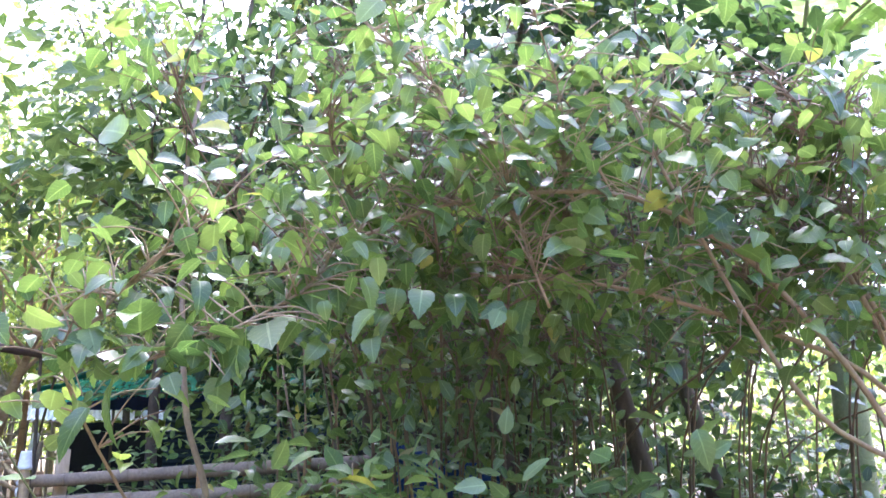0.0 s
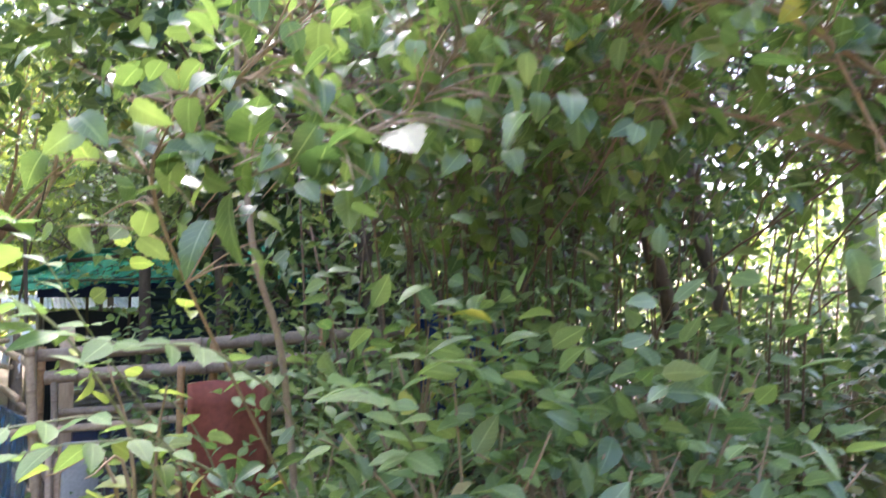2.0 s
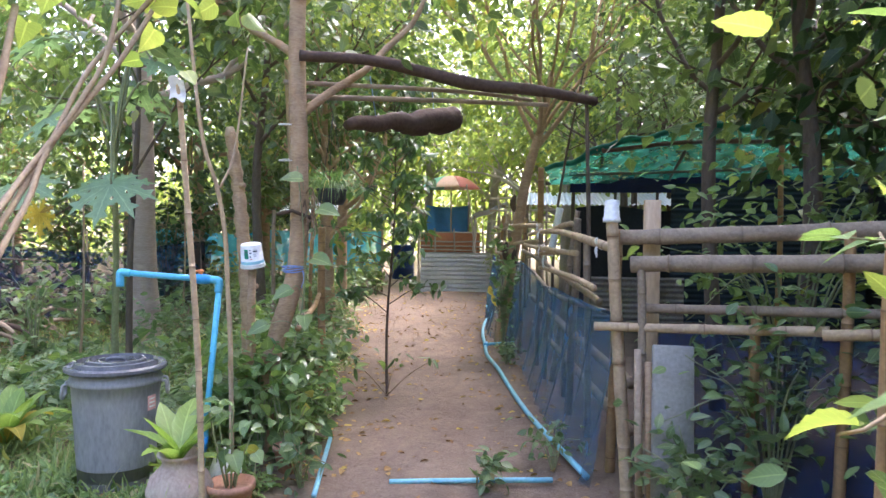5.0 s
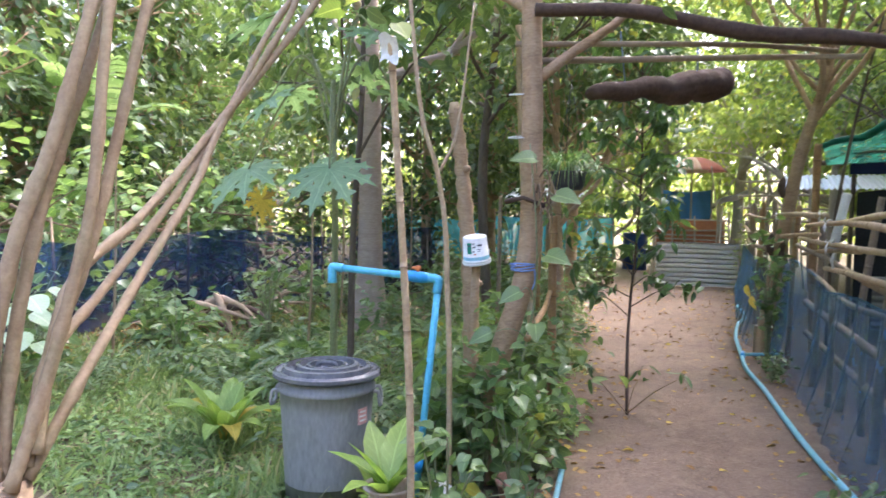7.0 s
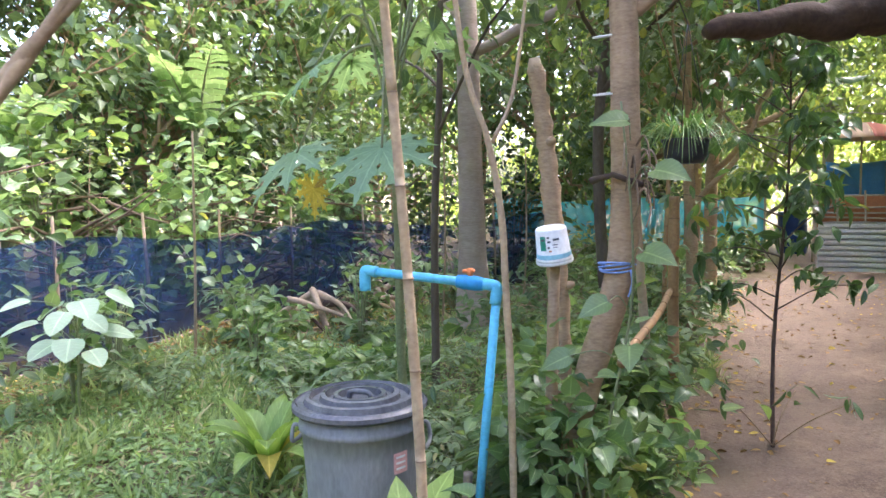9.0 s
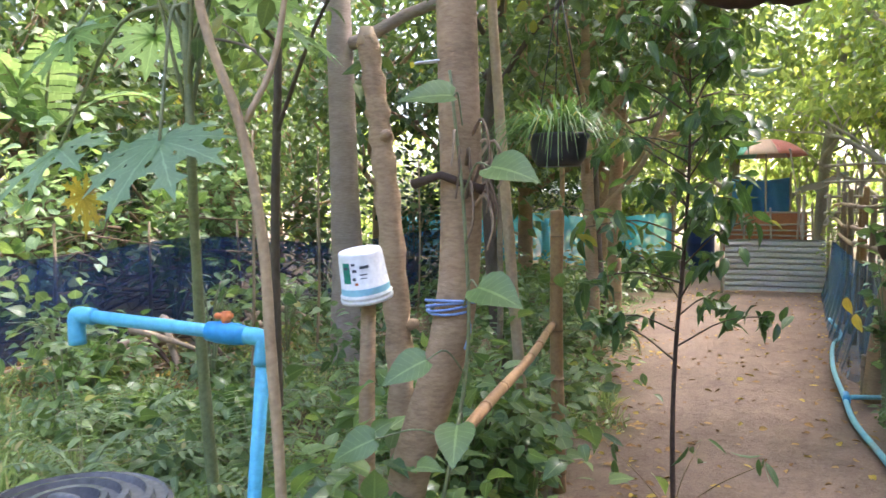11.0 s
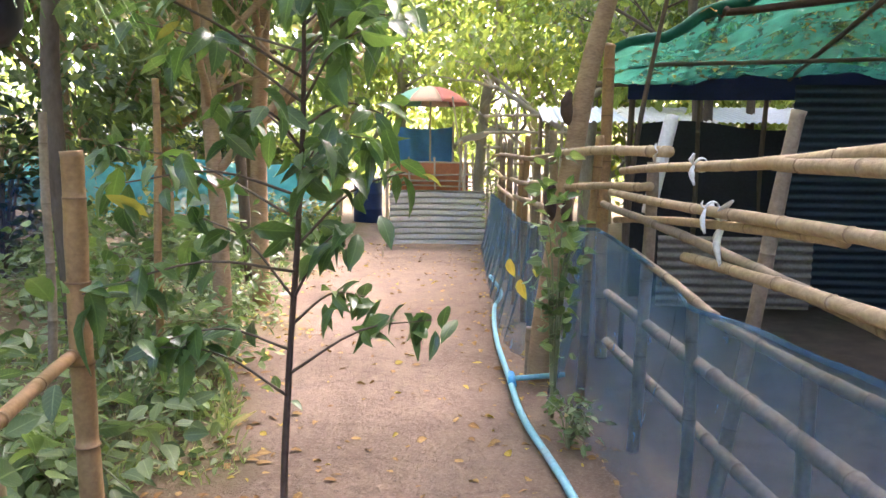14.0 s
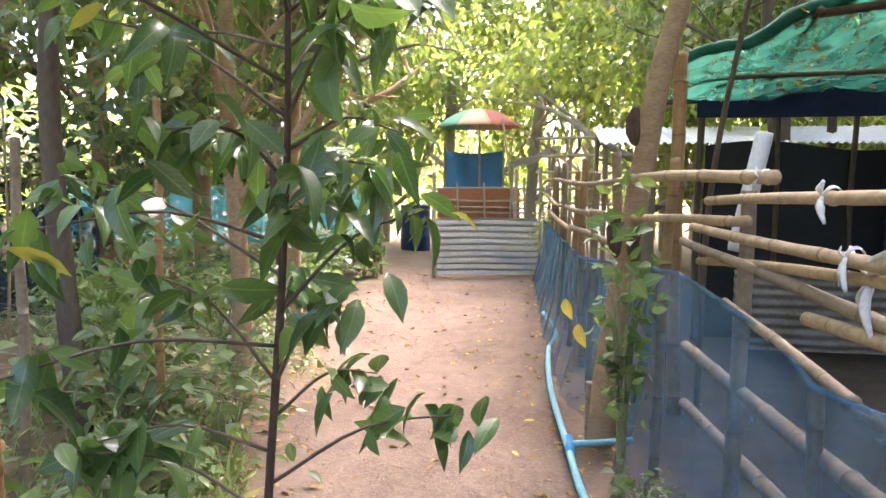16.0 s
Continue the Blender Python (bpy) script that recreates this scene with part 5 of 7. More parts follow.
tree("tree", [(-4.0, 8.6, -0.03), (-3.94, 8.48, 0.8), (-3.87, 8.36, 1.5), (-3.84, 8.3, 2.4), (-3.9, 8.3, 4.4)], [0.2, 0.135, 0.115, 0.105, 0.08], "thick brown ringed trunk with a flared base behind the garden", 107, M_BARK_PINK, L_TREE, 6, 2.0, 2, 8, 0.3, (0.12, 0.18), "small", 0.8)
tree("tree", [(-2.2, 9.6, 0), (-2.25, 9.7, 0.8), (-2.3, 9.7, 1.8), (-2.35, 9.8, 3.4)], [0.07, 0.055, 0.05, 0.03], "pale brown slender tree at the edge of the path", 108, M_BARK, L_TREE, 7, 1.4, 2, 10, 0.24, (0.08, 0.13), "ovate", 0.45, keep=head_room)
tree("tree", [(-2.5, 11.2, 0), (-2.5, 11.2, 1.4), (-2.4, 11.1, 2.6), (-2.45, 11.2, 4.2)], [0.08, 0.07, 0.055, 0.03], "leafy tree beside the path", 109, M_BARK, L_TREE, 7, 1.7, 2, 12, 0.26, (0.08, 0.13), "ovate", 0.35, keep=head_room)


def build_sapling():
    rng, nr = random.Random(71), np.random.default_rng(71)
    root = thing("sapling", (-0.935, 6.84, 0), "slender sapling with glossy dark green leaves on the path", "sapling")
    st = Build()
    trunk = curve_points([(-0.935, 6.84, -0.03), (-0.97, 6.98, 0.35), (-0.98, 7.08, 0.7), (-0.95, 7.1, 1.15), (-0.93, 7.1, 1.55), (-0.93, 7.1, 2.0), (-0.95, 7.12, 2.5)], 6)
    tube(st, trunk, [0.012, 0.0105, 0.009, 0.006, 0.003], 8, 0.08, rng)
    part("stem", st, M_LOG, root)
    tips = []
    for k in range(46):
        z = 0.66 + 1.85 * (k / 46) ** 0.85
        i = min(range(len(trunk)), key=lambda j: abs(trunk[j][2] - z))
        a = 2.4 * k
        ln = (0.55 if z < 1.7 else 0.38) * rng.uniform(0.6, 1.15)
        if z < 0.82:
            a, ln = (0.1, 0.42) if k % 2 else (3.6, 0.36)
        elif z < 1.0:
            ln *= 0.7
        if z > 0.85 and math.cos(a) > 0.2:
            ln *= 0.6
        elif 0.9 < z < 1.9 and math.cos(a) < -0.2:
            ln *= 1.3
        e = trunk[i] + np.array((math.cos(a) * ln, math.sin(a) * ln, rng.uniform(0.02, 0.24)))
        mid = trunk[i] + (e - trunk[i]) * 0.5 + np.array((0, 0, 0.05))
        part("branch", tube(Build(), curve_points([trunk[i], mid, e], 4), [0.005, 0.002], 5), M_BARK_DARK, root)
        tips += [(e, 8), (mid, 4), (trunk[i] + (e - trunk[i]) * 0.75 + np.array((0, 0, 0.03)), 6)]
    P = np.concatenate([np.tile(p, (n, 1)) for p, n in tips])
    D = nr.normal(0, 1, P.shape) * (1, 1, 0.45) + (0, 0, -0.5)
    N = nr.normal(0, 0.6, P.shape) + (0, 0, 1)
    part("foliage", leaf_mesh("foliage", P + nr.normal(0, 0.026, P.shape), D, N, nr.uniform(0.06, 0.125, len(P)), "ellipse", 0.3, 0.45, nr), L_SAPLING, root)
    shoot, base = Build(), (-0.935, 6.84, 0)
    P = []
    for a, l in ((0.3, 0.38), (2.9, 0.3), (1.2, 0.25)):
        e = (base[0] + l * math.cos(a), base[1] - 0.1 + 0.2 * math.sin(a), 0.3)
        tube(shoot, curve_points([base, (base[0] + 0.5 * l * math.cos(a), base[1] - 0.05, 0.18), e], 4), [0.004, 0.002], 5)
        P.append(e)
    part("shoot", shoot, M_STEM, root)
    part("shoot_leaves", leaf_mesh("shoot_leaves", *scatter(P, 5, 0.04, (0.07, 0.12), nr, down=0.8), "lance", rng=nr), L_SAPLING, root)


build_sapling()


def pole(name, pts, radii, mt, label, category="pole", group="", seed=1, joints=False):
    rng = random.Random(seed)
    bd = bamboo(Build(), pts[0], pts[-1], radii[0], radii[-1], rng, 0, 0.22, 0.008) if joints else tube(Build(), curve_points(pts, 6), radii, 9, 0.05, rng)
    return whole(name, bd, mt, label, category, group)


pole("cane", [(-1.17, 4.1, -0.03), (-1.27, 4.08, 1.97)], [0.0145, 0.0125], M_BAMBOO, "slim upright brown cane beside the bin", "cane", seed=2, joints=True)
whole("cane_tag", sheet(Build(), lambda u, v: (-1.3 + 0.07 * u, 4.06 + 0.012 * math.sin(4 * v), 1.88 + 0.09 * v + 0.012 * math.sin(5 * u)), 6, 6), M_RAG, "pale scrap of plastic caught on the cane top", "plastic scrap")
crooked = thing("small_tree", (-1.37, 4.86, 0), "thin crooked pale brown stem beside the standpipe", "stem")
part("stem", tube(Build(), curve_points([(-1.37, 4.86, -0.03), (-1.38, 4.86, 0.7), (-1.39, 4.85, 1.02), (-1.4, 4.84, 1.3), (-1.43, 4.81, 1.55), (-1.49, 4.75, 1.85), (-1.55, 4.7, 2.6)], 6), [0.0135, 0.013, 0.0115, 0.008], 9, 0.05, random.Random(1)), M_BAMBOO, crooked)
part("side_stem", tube(Build(), curve_points([(-1.42, 4.82, 1.55), (-1.36, 4.87, 1.75), (-1.3, 4.9, 2.3)], 6), [0.008, 0.005], 8, 0.05, random.Random(2)), M_BAMBOO, crooked)
pole("bamboo_post", [(-1.48, 6.89, -0.03), (-1.49, 6.88, 1.34)], [0.034, 0.03], M_BAMBOO_BROWN, "upright brown bamboo post beside the sapling", "post", seed=3, joints=True)
pole("leaning_pole", [(-1.5, 6.62, -0.03), (-1.56, 6.57, 0.82), (-1.63, 6.52, 2.02), (-1.65, 6.5, 2.6)], [0.027, 0.024, 0.02], M_BAMBOO, "leaning weathered pole beside the hanging pot", "pole")
pole("brace_pole", [(-1.52, 6.95, 0.8), (-1.12, 5.2, 0.76)], [0.017, 0.018], M_BAMBOO_BROWN, "level bamboo brace lashed between tree and post", "pole", seed=6, joints=True)
for k, (x, y, h) in enumerate(((-2.15, 8.6, 1.7), (-2.35, 8.0, 1.5))):
    pole("thin_post", [(x, y, -0.03), (x + 0.04, y, h)], [0.022, 0.018], (M_BAMBOO_BROWN, M_BAMBOO_GREY)[k % 2], "thin bamboo post among the undergrowth", "post", "posts in the undergrowth", 5 + k, True)

# the beam across the walk, with two thinner poles and a hanging log
whole("cross_beam", tube(Build(), curve_points([(-1.12, 5.22, 2.33), (-0.7, 5.42, 2.33), (-0.2, 5.75, 2.26), (0.25, 5.95, 2.24), (0.62, 6.15, 2.2)], 8), [0.03, 0.034, 0.04, 0.036, 0.03], 10, 0.1, random.Random(8)), M_LOG, "dark crooked wooden beam across the walk", "beam")
pole("cross_pole", [(-1.25, 5.32, 2.2), (-0.3, 5.8, 2.22), (0.2, 6.0, 2.19)], [0.015, 0.013], M_BAMBOO_GREY, "thin grey pole under the beam", "pole", "poles across the walk", 12)
pole("cross_pole", [(-1.2, 5.36, 2.12), (-0.4, 5.85, 2.17), (0.3, 6.02, 2.16)], [0.018, 0.014], M_BAMBOO_GREY, "thin grey pole under the beam", "pole", "poles across the walk", 13)
pole("beam_prop", [(0.62, 6.35, -0.03), (0.6, 6.3, 1.2), (0.56, 6.17, 2.28)], [0.016, 0.013], M_BARK_DARK, "thin dark prop under the beam", "post")


def build_log():
    a, b = np.array((-0.96, 5.66, 1.985)), np.array((-0.37, 6.4, 2.13))
    bd = Build()
    rng = random.Random(9)
    t = np.linspace(0, 1, 30)
    half = np.interp(t, [0, 0.08, 0.3, 0.5, 0.68, 0.8, 0.93, 1.0], [0.035, 0.05, 0.066, 0.078, 0.1, 0.112, 0.115, 0.1])
    line = [a + (b - a) * s + (0, 0, 0.012 * math.sin(7 * s) + 0.01 * math.sin(19 * s)) for s in t]
    tube(bd, line, [h * (1 + 0.06 * math.sin(13 * s) + 0.05 * math.sin(31 * s)) for h, s in zip(half, t)], 11, 0.08, rng, None, 0.85)
    whole("hanging_log", bd, M_LOG, "dark rotten log hung by wires under the beam", "log")
    for s in (0.25, 0.8):
        p = a + (b - a) * s
        whole("wire", tube(Build(), [p + (0, 0, 0.04), (p[0] + 0.03, p[1] - 0.3, 2.27 if s < 0.5 else 2.26)], 0.004, 5), M_STRING, "thin wire holding the hanging log", "wire", "wires of the log")


build_log()


def build_hanging_pot():
    c = np.array((-1.18, 6.1, 1.5))
    rng, nr = random.Random(10), np.random.default_rng(10)
    root = thing("hanging_pot", tuple(c), "black hanging pot spilling long grassy leaves", "hanging pot")
    part("pot", lathe(Build(), c, [(0.0, 0.0), (0.075, 0.0), (0.095, 0.03), (0.1, 0.09), (0.108, 0.1), (0.108, 0.112), (0.098, 0.112), (0.09, 0.09), (0.0, 0.09)], 32), M_BLACK, root)
    bd = Build()
    for k in range(3):
        a = 2.1 * k
        tube(bd, [c + (0.1 * math.cos(a), 0.1 * math.sin(a), 0.11), c + (0.02, -0.05, 0.62)], 0.002, 4)
    tube(bd, [c + (0.02, -0.05, 0.62), c + (0.06, -0.4, 0.72)], 0.003, 4)
    part("hanger", bd, M_BLACK, root, "thin black wire hanger")
    st = Build()
    V = []
    for k in range(260):
        a, out, ln = rng.uniform(0, 6.28), rng.uniform(0.5, 1.3), rng.uniform(0.14, 0.36)
        p = c + np.array((0.06 * math.cos(a), 0.06 * math.sin(a), 0.1))
        w = rng.uniform(0.003, 0.006)
        side = np.array((-math.sin(a), math.cos(a), 0)) * w
        pts = []
        for s in np.linspace(0, 1, 5):
            q = p + np.array((math.cos(a), math.sin(a), 0)) * ln * out * s * 0.8 + np.array((0, 0, ln * (1.1 * s - 1.25 * out * s * s)))
            pts += [q - side * (1 - s * 0.9), q + side * (1 - s * 0.9)]
        st.add(pts, [(2 * i, 2 * i + 1, 2 * i + 3, 2 * i + 2) for i in range(4)], [0.5] * 10, [0.5] * 10)
    part("grass", st, L_FERN, root, "arching grassy leaves")


build_hanging_pot()


def build_string():
    for z, mt, n, r, nm, lab in ((1.09, M_STRING, 4, 0.004, "string_tie", "blue string wound round the brown trunk"), (1.95, M_RAG, 1, 0.004, "wire_tie", "pale cord round the brown trunk"), (1.74, M_RAG, 1, 0.003, "wire_tie", "pale cord round the brown trunk")):
        bd = Build()
        cx, cy, R = (-1.185, 5.315, 0.062) if z < 1.5 else (-1.215, 5.3, 0.054)
        for k in range(n):
            tube(bd, [(cx + (R + 0.002 * k) * math.cos(t), cy + (R + 0.002 * k) * math.sin(t), z + 0.006 * k + 0.01 * math.sin(t + k)) for t in np.linspace(0, 6.28, 24)], r, 5)
        tube(bd, curve_points([(cx + R, cy - 0.02, z), (cx + R + 0.01, cy - 0.03, z - 0.05), (cx + R - 0.005, cy - 0.03, z - 0.1)], 4), r, 5)
        whole(nm, bd, mt, lab, "string")
    rng = random.Random(14)
    root = thing("dead_roots", (-1.12, 5.27, 1.4), "tangle of dry brown roots tied to the trunk", "roots")
    for k in range(13):
        a, z = rng.uniform(-1.3, 0.5), 1.46 + rng.uniform(-0.1, 0.09)
        ln, dr = rng.uniform(0.03, 0.075), rng.uniform(0.03, 0.12)
        ca, sa = math.cos(a), math.sin(a)
        q = np.array((-1.15 + 0.05 * ca, 5.31 + 0.05 * sa, z))
        part("root", tube(Build(), curve_points([q, q + (0.6 * ln * ca, 0.6 * ln * sa, rng.uniform(0.0, 0.05)), q + (ln * ca, ln * sa, -0.4 * dr), q + (ln * ca * rng.uniform(0.5, 1.1), ln * sa, -dr)], 4), [0.005, 0.0025], 5, 0.1, rng), (M_BRUSH, M_DEADWOOD)[k % 2], root)
    part("root", tube(Build(), [(-1.27, 5.27, 1.42), (-1.17, 5.24, 1.44), (-1.08, 5.3, 1.4)], 0.012, 7, 0.2, rng), M_LOG, root)


build_string()


def build_heart_leaves():
    root = thing("heart_leaf_vine", (-1.13, 5.26, 0.5), "vine with large heart-shaped leaves on the brown trunk", "vine")
    part("stem", tube(Build(), curve_points([(-1.22, 5.2, -0.02), (-1.17, 5.2, 0.5), (-1.1, 5.24, 0.95), (-1.1, 5.24, 1.3), (-1.14, 5.24, 1.7)], 6), [0.006, 0.004], 6), M_STEM_GREEN, root)
    for p, d, s in (((-0.98, 5.14, 1.45), (0.8, -0.25, -0.12), 0.14), ((-1.08, 5.15, 1.62), (-0.7, -0.5, 0.05), 0.13), ((-1.02, 5.15, 1.17), (0.75, -0.3, -0.1), 0.14), ((-1.12, 5.08, 1.0), (-0.6, -0.6, -0.3), 0.12), ((-1.05, 5.1, 0.85), (0.3, -0.8, -0.4), 0.12), ((-1.25, 5.05, 0.8), (-0.7, -0.5, -0.3), 0.12)):
        part("petiole", tube(Build(), curve_points([(-1.1, 5.23, p[2] - 0.06), ((p[0] - 1.1) / 2, (p[1] + 5.23) / 2, p[2] + 0.01), p], 4), 0.0025, 5), M_STEM_GREEN, root)
        part("leaf", leaf_mesh("leaf", np.array([p], float), np.array([d], float), np.array([(0.15, -0.65, 0.75)]), np.array([s]), "heart", 0.15, 0.12), L_VINE, root)


build_heart_leaves()


def clump(name, centre, radius, n, size, shape, leaf, label, seed, category="plant", stems=9, group="", keep=off_path, per=6, stem_mat=None):
    """A leafy plant: stems from one root, leaves along and round them."""
    rng, nr = random.Random(seed), np.random.default_rng(seed)
    root = thing(name, centre, label, category, group)
    bd, anchors = Build(), []
    for k in range(stems):
        a, r = rng.uniform(0, 6.28), math.sqrt(rng.uniform(0.05, 1))
        e = np.array(centre) + (radius[0] * r * math.cos(a), radius[1] * r * math.sin(a), radius[2] * rng.uniform(0.6, 1.0) * (1.1 - 0.5 * r))
        m = np.array(centre) + (0.35 * radius[0] * r * math.cos(a), 0.35 * radius[1] * r * math.sin(a), radius[2] * 0.5)
        line = curve_points([np.array(centre) + (0, 0, -0.03), m, e], 5)
        if keep is not None and not keep(np.array(line)).all():
            continue
        part("stem", tube(Build(), line, [0.004 + 0.003 * radius[2], 0.0025], 5), stem_mat or M_STEM, root)
        anchors += line[3:]
    if not anchors:
        anchors = [np.array(centre) + (0, 0, 0.1)]
        part("stem", tube(bd, [centre, (centre[0], centre[1], centre[2] + 0.1)], 0.004, 5), stem_mat or M_STEM, root)
    P, D, N, S = scatter(anchors, max(1, n // len(anchors)), np.array(radius) * 0.16, size, nr, centre, keep=keep)
    ok = P[:, 2] > 0.01
    part("foliage", leaf_mesh("foliage", P[ok], D[ok], N[ok], S[ok], shape, rng=nr), leaf, root)
    return root


# vines and weeds round the brown tree
clump("vine_bush", (-1.32, 5.12, 0), (0.36, 0.32, 0.85), 560, (0.05, 0.1), "heart", L_VINE, "heart-leaved vine smothering the foot of the brown tree", 201, stems=18, stem_mat=M_STEM_GREEN)
clump("vine_bush", (-1.15, 5.48, 0), (0.28, 0.35, 0.55), 300, (0.045, 0.085), "heart", L_VINE, "heart-leaved vine beside the brown tree", 202, stems=14, stem_mat=M_STEM_GREEN)
clump("vine_bush", (-1.55, 5.35, 0), (0.4, 0.4, 0.6), 260, (0.06, 0.11), "ovate", L_WEED, "leafy weeds under the bucket post", 203, stems=14, stem_mat=M_STEM_GREEN)
clump("vine_bush", (-1.6, 6.3, 0), (0.55, 0.5, 0.75), 600, (0.05, 0.1), "heart", L_VINE, "broad-leaved vine among the posts", 204, stems=18, stem_mat=M_STEM_GREEN)
clump("weed", (-0.95, 4.75, 0), (0.22, 0.25, 0.3), 110, (0.05, 0.09), "ovate", L_WEED, "low leafy weed at the edge of the path", 205, stems=8, stem_mat=M_STEM_GREEN)
clump("weed", (-0.05, 4.88, 0), (0.32, 0.22, 0.32), 200, (0.05, 0.08), "ovate", L_WEED, "low leafy weed in the middle of the path", 206, stems=10, stem_mat=M_STEM_GREEN)
clump("weed", (0.35, 5.25, 0), (0.25, 0.25, 0.3), 120, (0.04, 0.07), "ovate", L_WEED, "low leafy weed against the blue net", 207, stems=8, stem_mat=M_STEM_GREEN)
clump("weed", (-0.05, 8.35, 0), (0.2, 0.3, 0.28), 160, (0.03, 0.06), "small", L_WEED, "fine-leaved weed by the pipe", 208, stems=8, stem_mat=M_STEM_GREEN)
clump("weed", (0.95, 4.35, 0), (0.4, 0.3, 0.55), 260, (0.06, 0.1), "ovate", L_WEED, "pale leafy weed before the pen fence", 209, stems=12, stem_mat=M_STEM_GREEN)
clump("creeper", (1.35, 4.7, 0.0), (0.6, 0.25, 1.1), 420, (0.05, 0.09), "ovate", L_VINE, "creeper hanging over the pen rails", 210, stems=14, stem_mat=M_STEM_GREEN)
clump("creeper", (2.2, 4.4, 0.0), (0.7, 0.35, 1.35), 600, (0.06, 0.1), "ovate", L_VINE, "creeper hanging over the pen rails", 211, stems=16, stem_mat=M_STEM_GREEN)
clump("creeper", (1.75, 5.7, 0.0), (0.9, 0.4, 2.1), 620, (0.06, 0.1), "ovate", L_MID, "leafy creeper standing over the pen rails", 214, stems=18, stem_mat=M_STEM_GREEN)
clump("creeper", (2.7, 6.2, 0.0), (0.9, 0.5, 2.3), 620, (0.06, 0.1), "ovate", L_WEED, "leafy creeper standing over the pen rails", 215, stems=18, stem_mat=M_STEM_GREEN)
clump("creeper", (-0.1, 8.75, 0.0), (0.16, 0.3, 1.45), 150, (0.05, 0.09), "heart", L_VINE, "thin creeper climbing the bamboo rails", 212, stems=9, stem_mat=M_STEM_GREEN)
clump("creeper", (-0.5, 15.2, 0.0), (0.25, 0.4, 1.5), 260, (0.05, 0.08), "ovate", L_LIGHT, "pale creeper on the fence beside the gate", 213, stems=10, stem_mat=M_STEM_GREEN)
for k, (x, y, s) in enumerate(((-1.9, 7.4, 0.6), (-2.2, 6.6, 0.6), (-2.6, 7.6, 0.7), (-2.3, 8.6, 0.8), (-2.9, 9.4, 0.9), (-2.7, 10.4, 0.9), (-3.3, 8.0, 0.7), (-3.6, 6.9, 0.26), (-2.4, 5.9, 0.26), (-3.3, 6.1, 0.26), (-4.2, 6.4, 0.26),
                               (-3.1, 11.6, 0.7), (-3.2, 12.8, 0.6), (-3.3, 14.0, 0.6), (-4.0, 10.4, 0.7), (-4.8, 9.4, 0.7), (-4.7, 11.6, 0.6), (-2.1, 5.3, 0.26), (-4.9, 5.6, 0.26), (-5.2, 7.0, 0.5), (-5.3, 4.4, 0.5), (-4.4, 7.6, 0.26))):
    clump("weed_clump", (x, y, 0), (0.5 + 0.25 * s, 0.5, s), 300, (0.07, 0.12), ("ovate", "heart", "lance")[k % 3], (L_WEED, L_VINE, L_TREE)[k % 3], "knee-high leafy weeds in the garden", 230 + k, "weed", 16, "weeds in the garden", stem_mat=M_STEM_GREEN)
for k in range(8):
    y = 6.9 + 0.55 * k
    clump("edge_weed", (-1.75 - 0.1 * k + 0.12 * math.sin(5 * k), y, 0), (0.34, 0.3, 0.36 + 0.1 * (k % 3)), 150, (0.045, 0.085), ("ovate", "small", "lance")[k % 3], (L_WEED, L_MID)[k % 2], "low leafy weed along the edge of the path", 1060 + k, "weed", 9, "weeds along the path", stem_mat=M_STEM_GREEN)
for k in range(14):
    y = 2.6 + 0.72 * k
    clump("hedge_bush", (-8.6 - 0.5 * (k % 3), y, 0), (1.0, 0.7, 2.2 + 0.6 * (k % 4) / 3), 1000, (0.1, 0.16), "small", (L_TREE, L_DARK)[k % 2], "dense green bush behind the blue net", 700 + k, "bush", 16, "bushes behind the net")
for k in range(7):
    y = 2.2 + 1.25 * k
    clump("net_weed", (-5.55 - 0.25 * math.sin(2.2 * k), y, 0), (0.32, 0.32, 0.4 + 0.22 * (k % 3)), 90, (0.07, 0.13), ("ovate", "broad")[k % 2], L_WEED, "weed growing against the blue net", 720 + k, "weed", 8, "weeds against the net", stem_mat=M_STEM_GREEN)
for k, (x, y) in enumerate(((-5.0, 3.0), (-4.9, 4.3), (-5.1, 6.2), (-4.4, 8.6), (-3.9, 7.3), (-4.6, 10.6))):
    pole("garden_sapling", [(x, y, -0.03), (x + 0.05, y, 0.8), (x + 0.02, y + 0.05, 1.9)], [0.014, 0.008], M_STEM, "bare thin sapling before the blue net", "sapling", "thin saplings in the garden", 40 + k)
# plant with large round pale leaves before the blue net
def build_round_leaf_plant():
    rng = random.Random(260)
    c = (-4.5, 4.95)
    root = thing("broad_leaf_plant", (c[0], c[1], 0), "plant with large round pale leaves before the blue net", "plant")
    part("stem", tube(Build(), curve_points([(c[0], c[1], -0.02), (c[0] + 0.02, c[1], 0.35), (c[0], c[1] + 0.02, 0.72)], 5), [0.01, 0.006], 7), M_STEM_GREEN, root)
    for k in range(17):
        a, out, z = 2.4 * k + rng.uniform(-0.3, 0.3), rng.uniform(0.05, 0.27), 0.5 + 0.33 * k / 16 + rng.uniform(-0.03, 0.03)
        p = np.array((c[0] + out * math.cos(a), c[1] + out * math.sin(a), z))
        part("petiole", tube(Build(), curve_points([(c[0] + 0.01, c[1], z - 0.14), ((c[0] + p[0]) / 2, (c[1] + p[1]) / 2, z - 0.03), p], 4), 0.003, 5), M_STEM_GREEN, root)
        part("leaf", leaf_mesh("leaf", p[None], np.array([(math.cos(a), math.sin(a), rng.uniform(-0.45, 0.0))]), np.array([(rng.uniform(-0.1, 0.45), rng.uniform(-0.5, 0.0), 1.0)]), np.array([rng.uniform(0.16, 0.23)]), "round", 0.1, 0.12), L_ROUND, root)


build_round_leaf_plant()
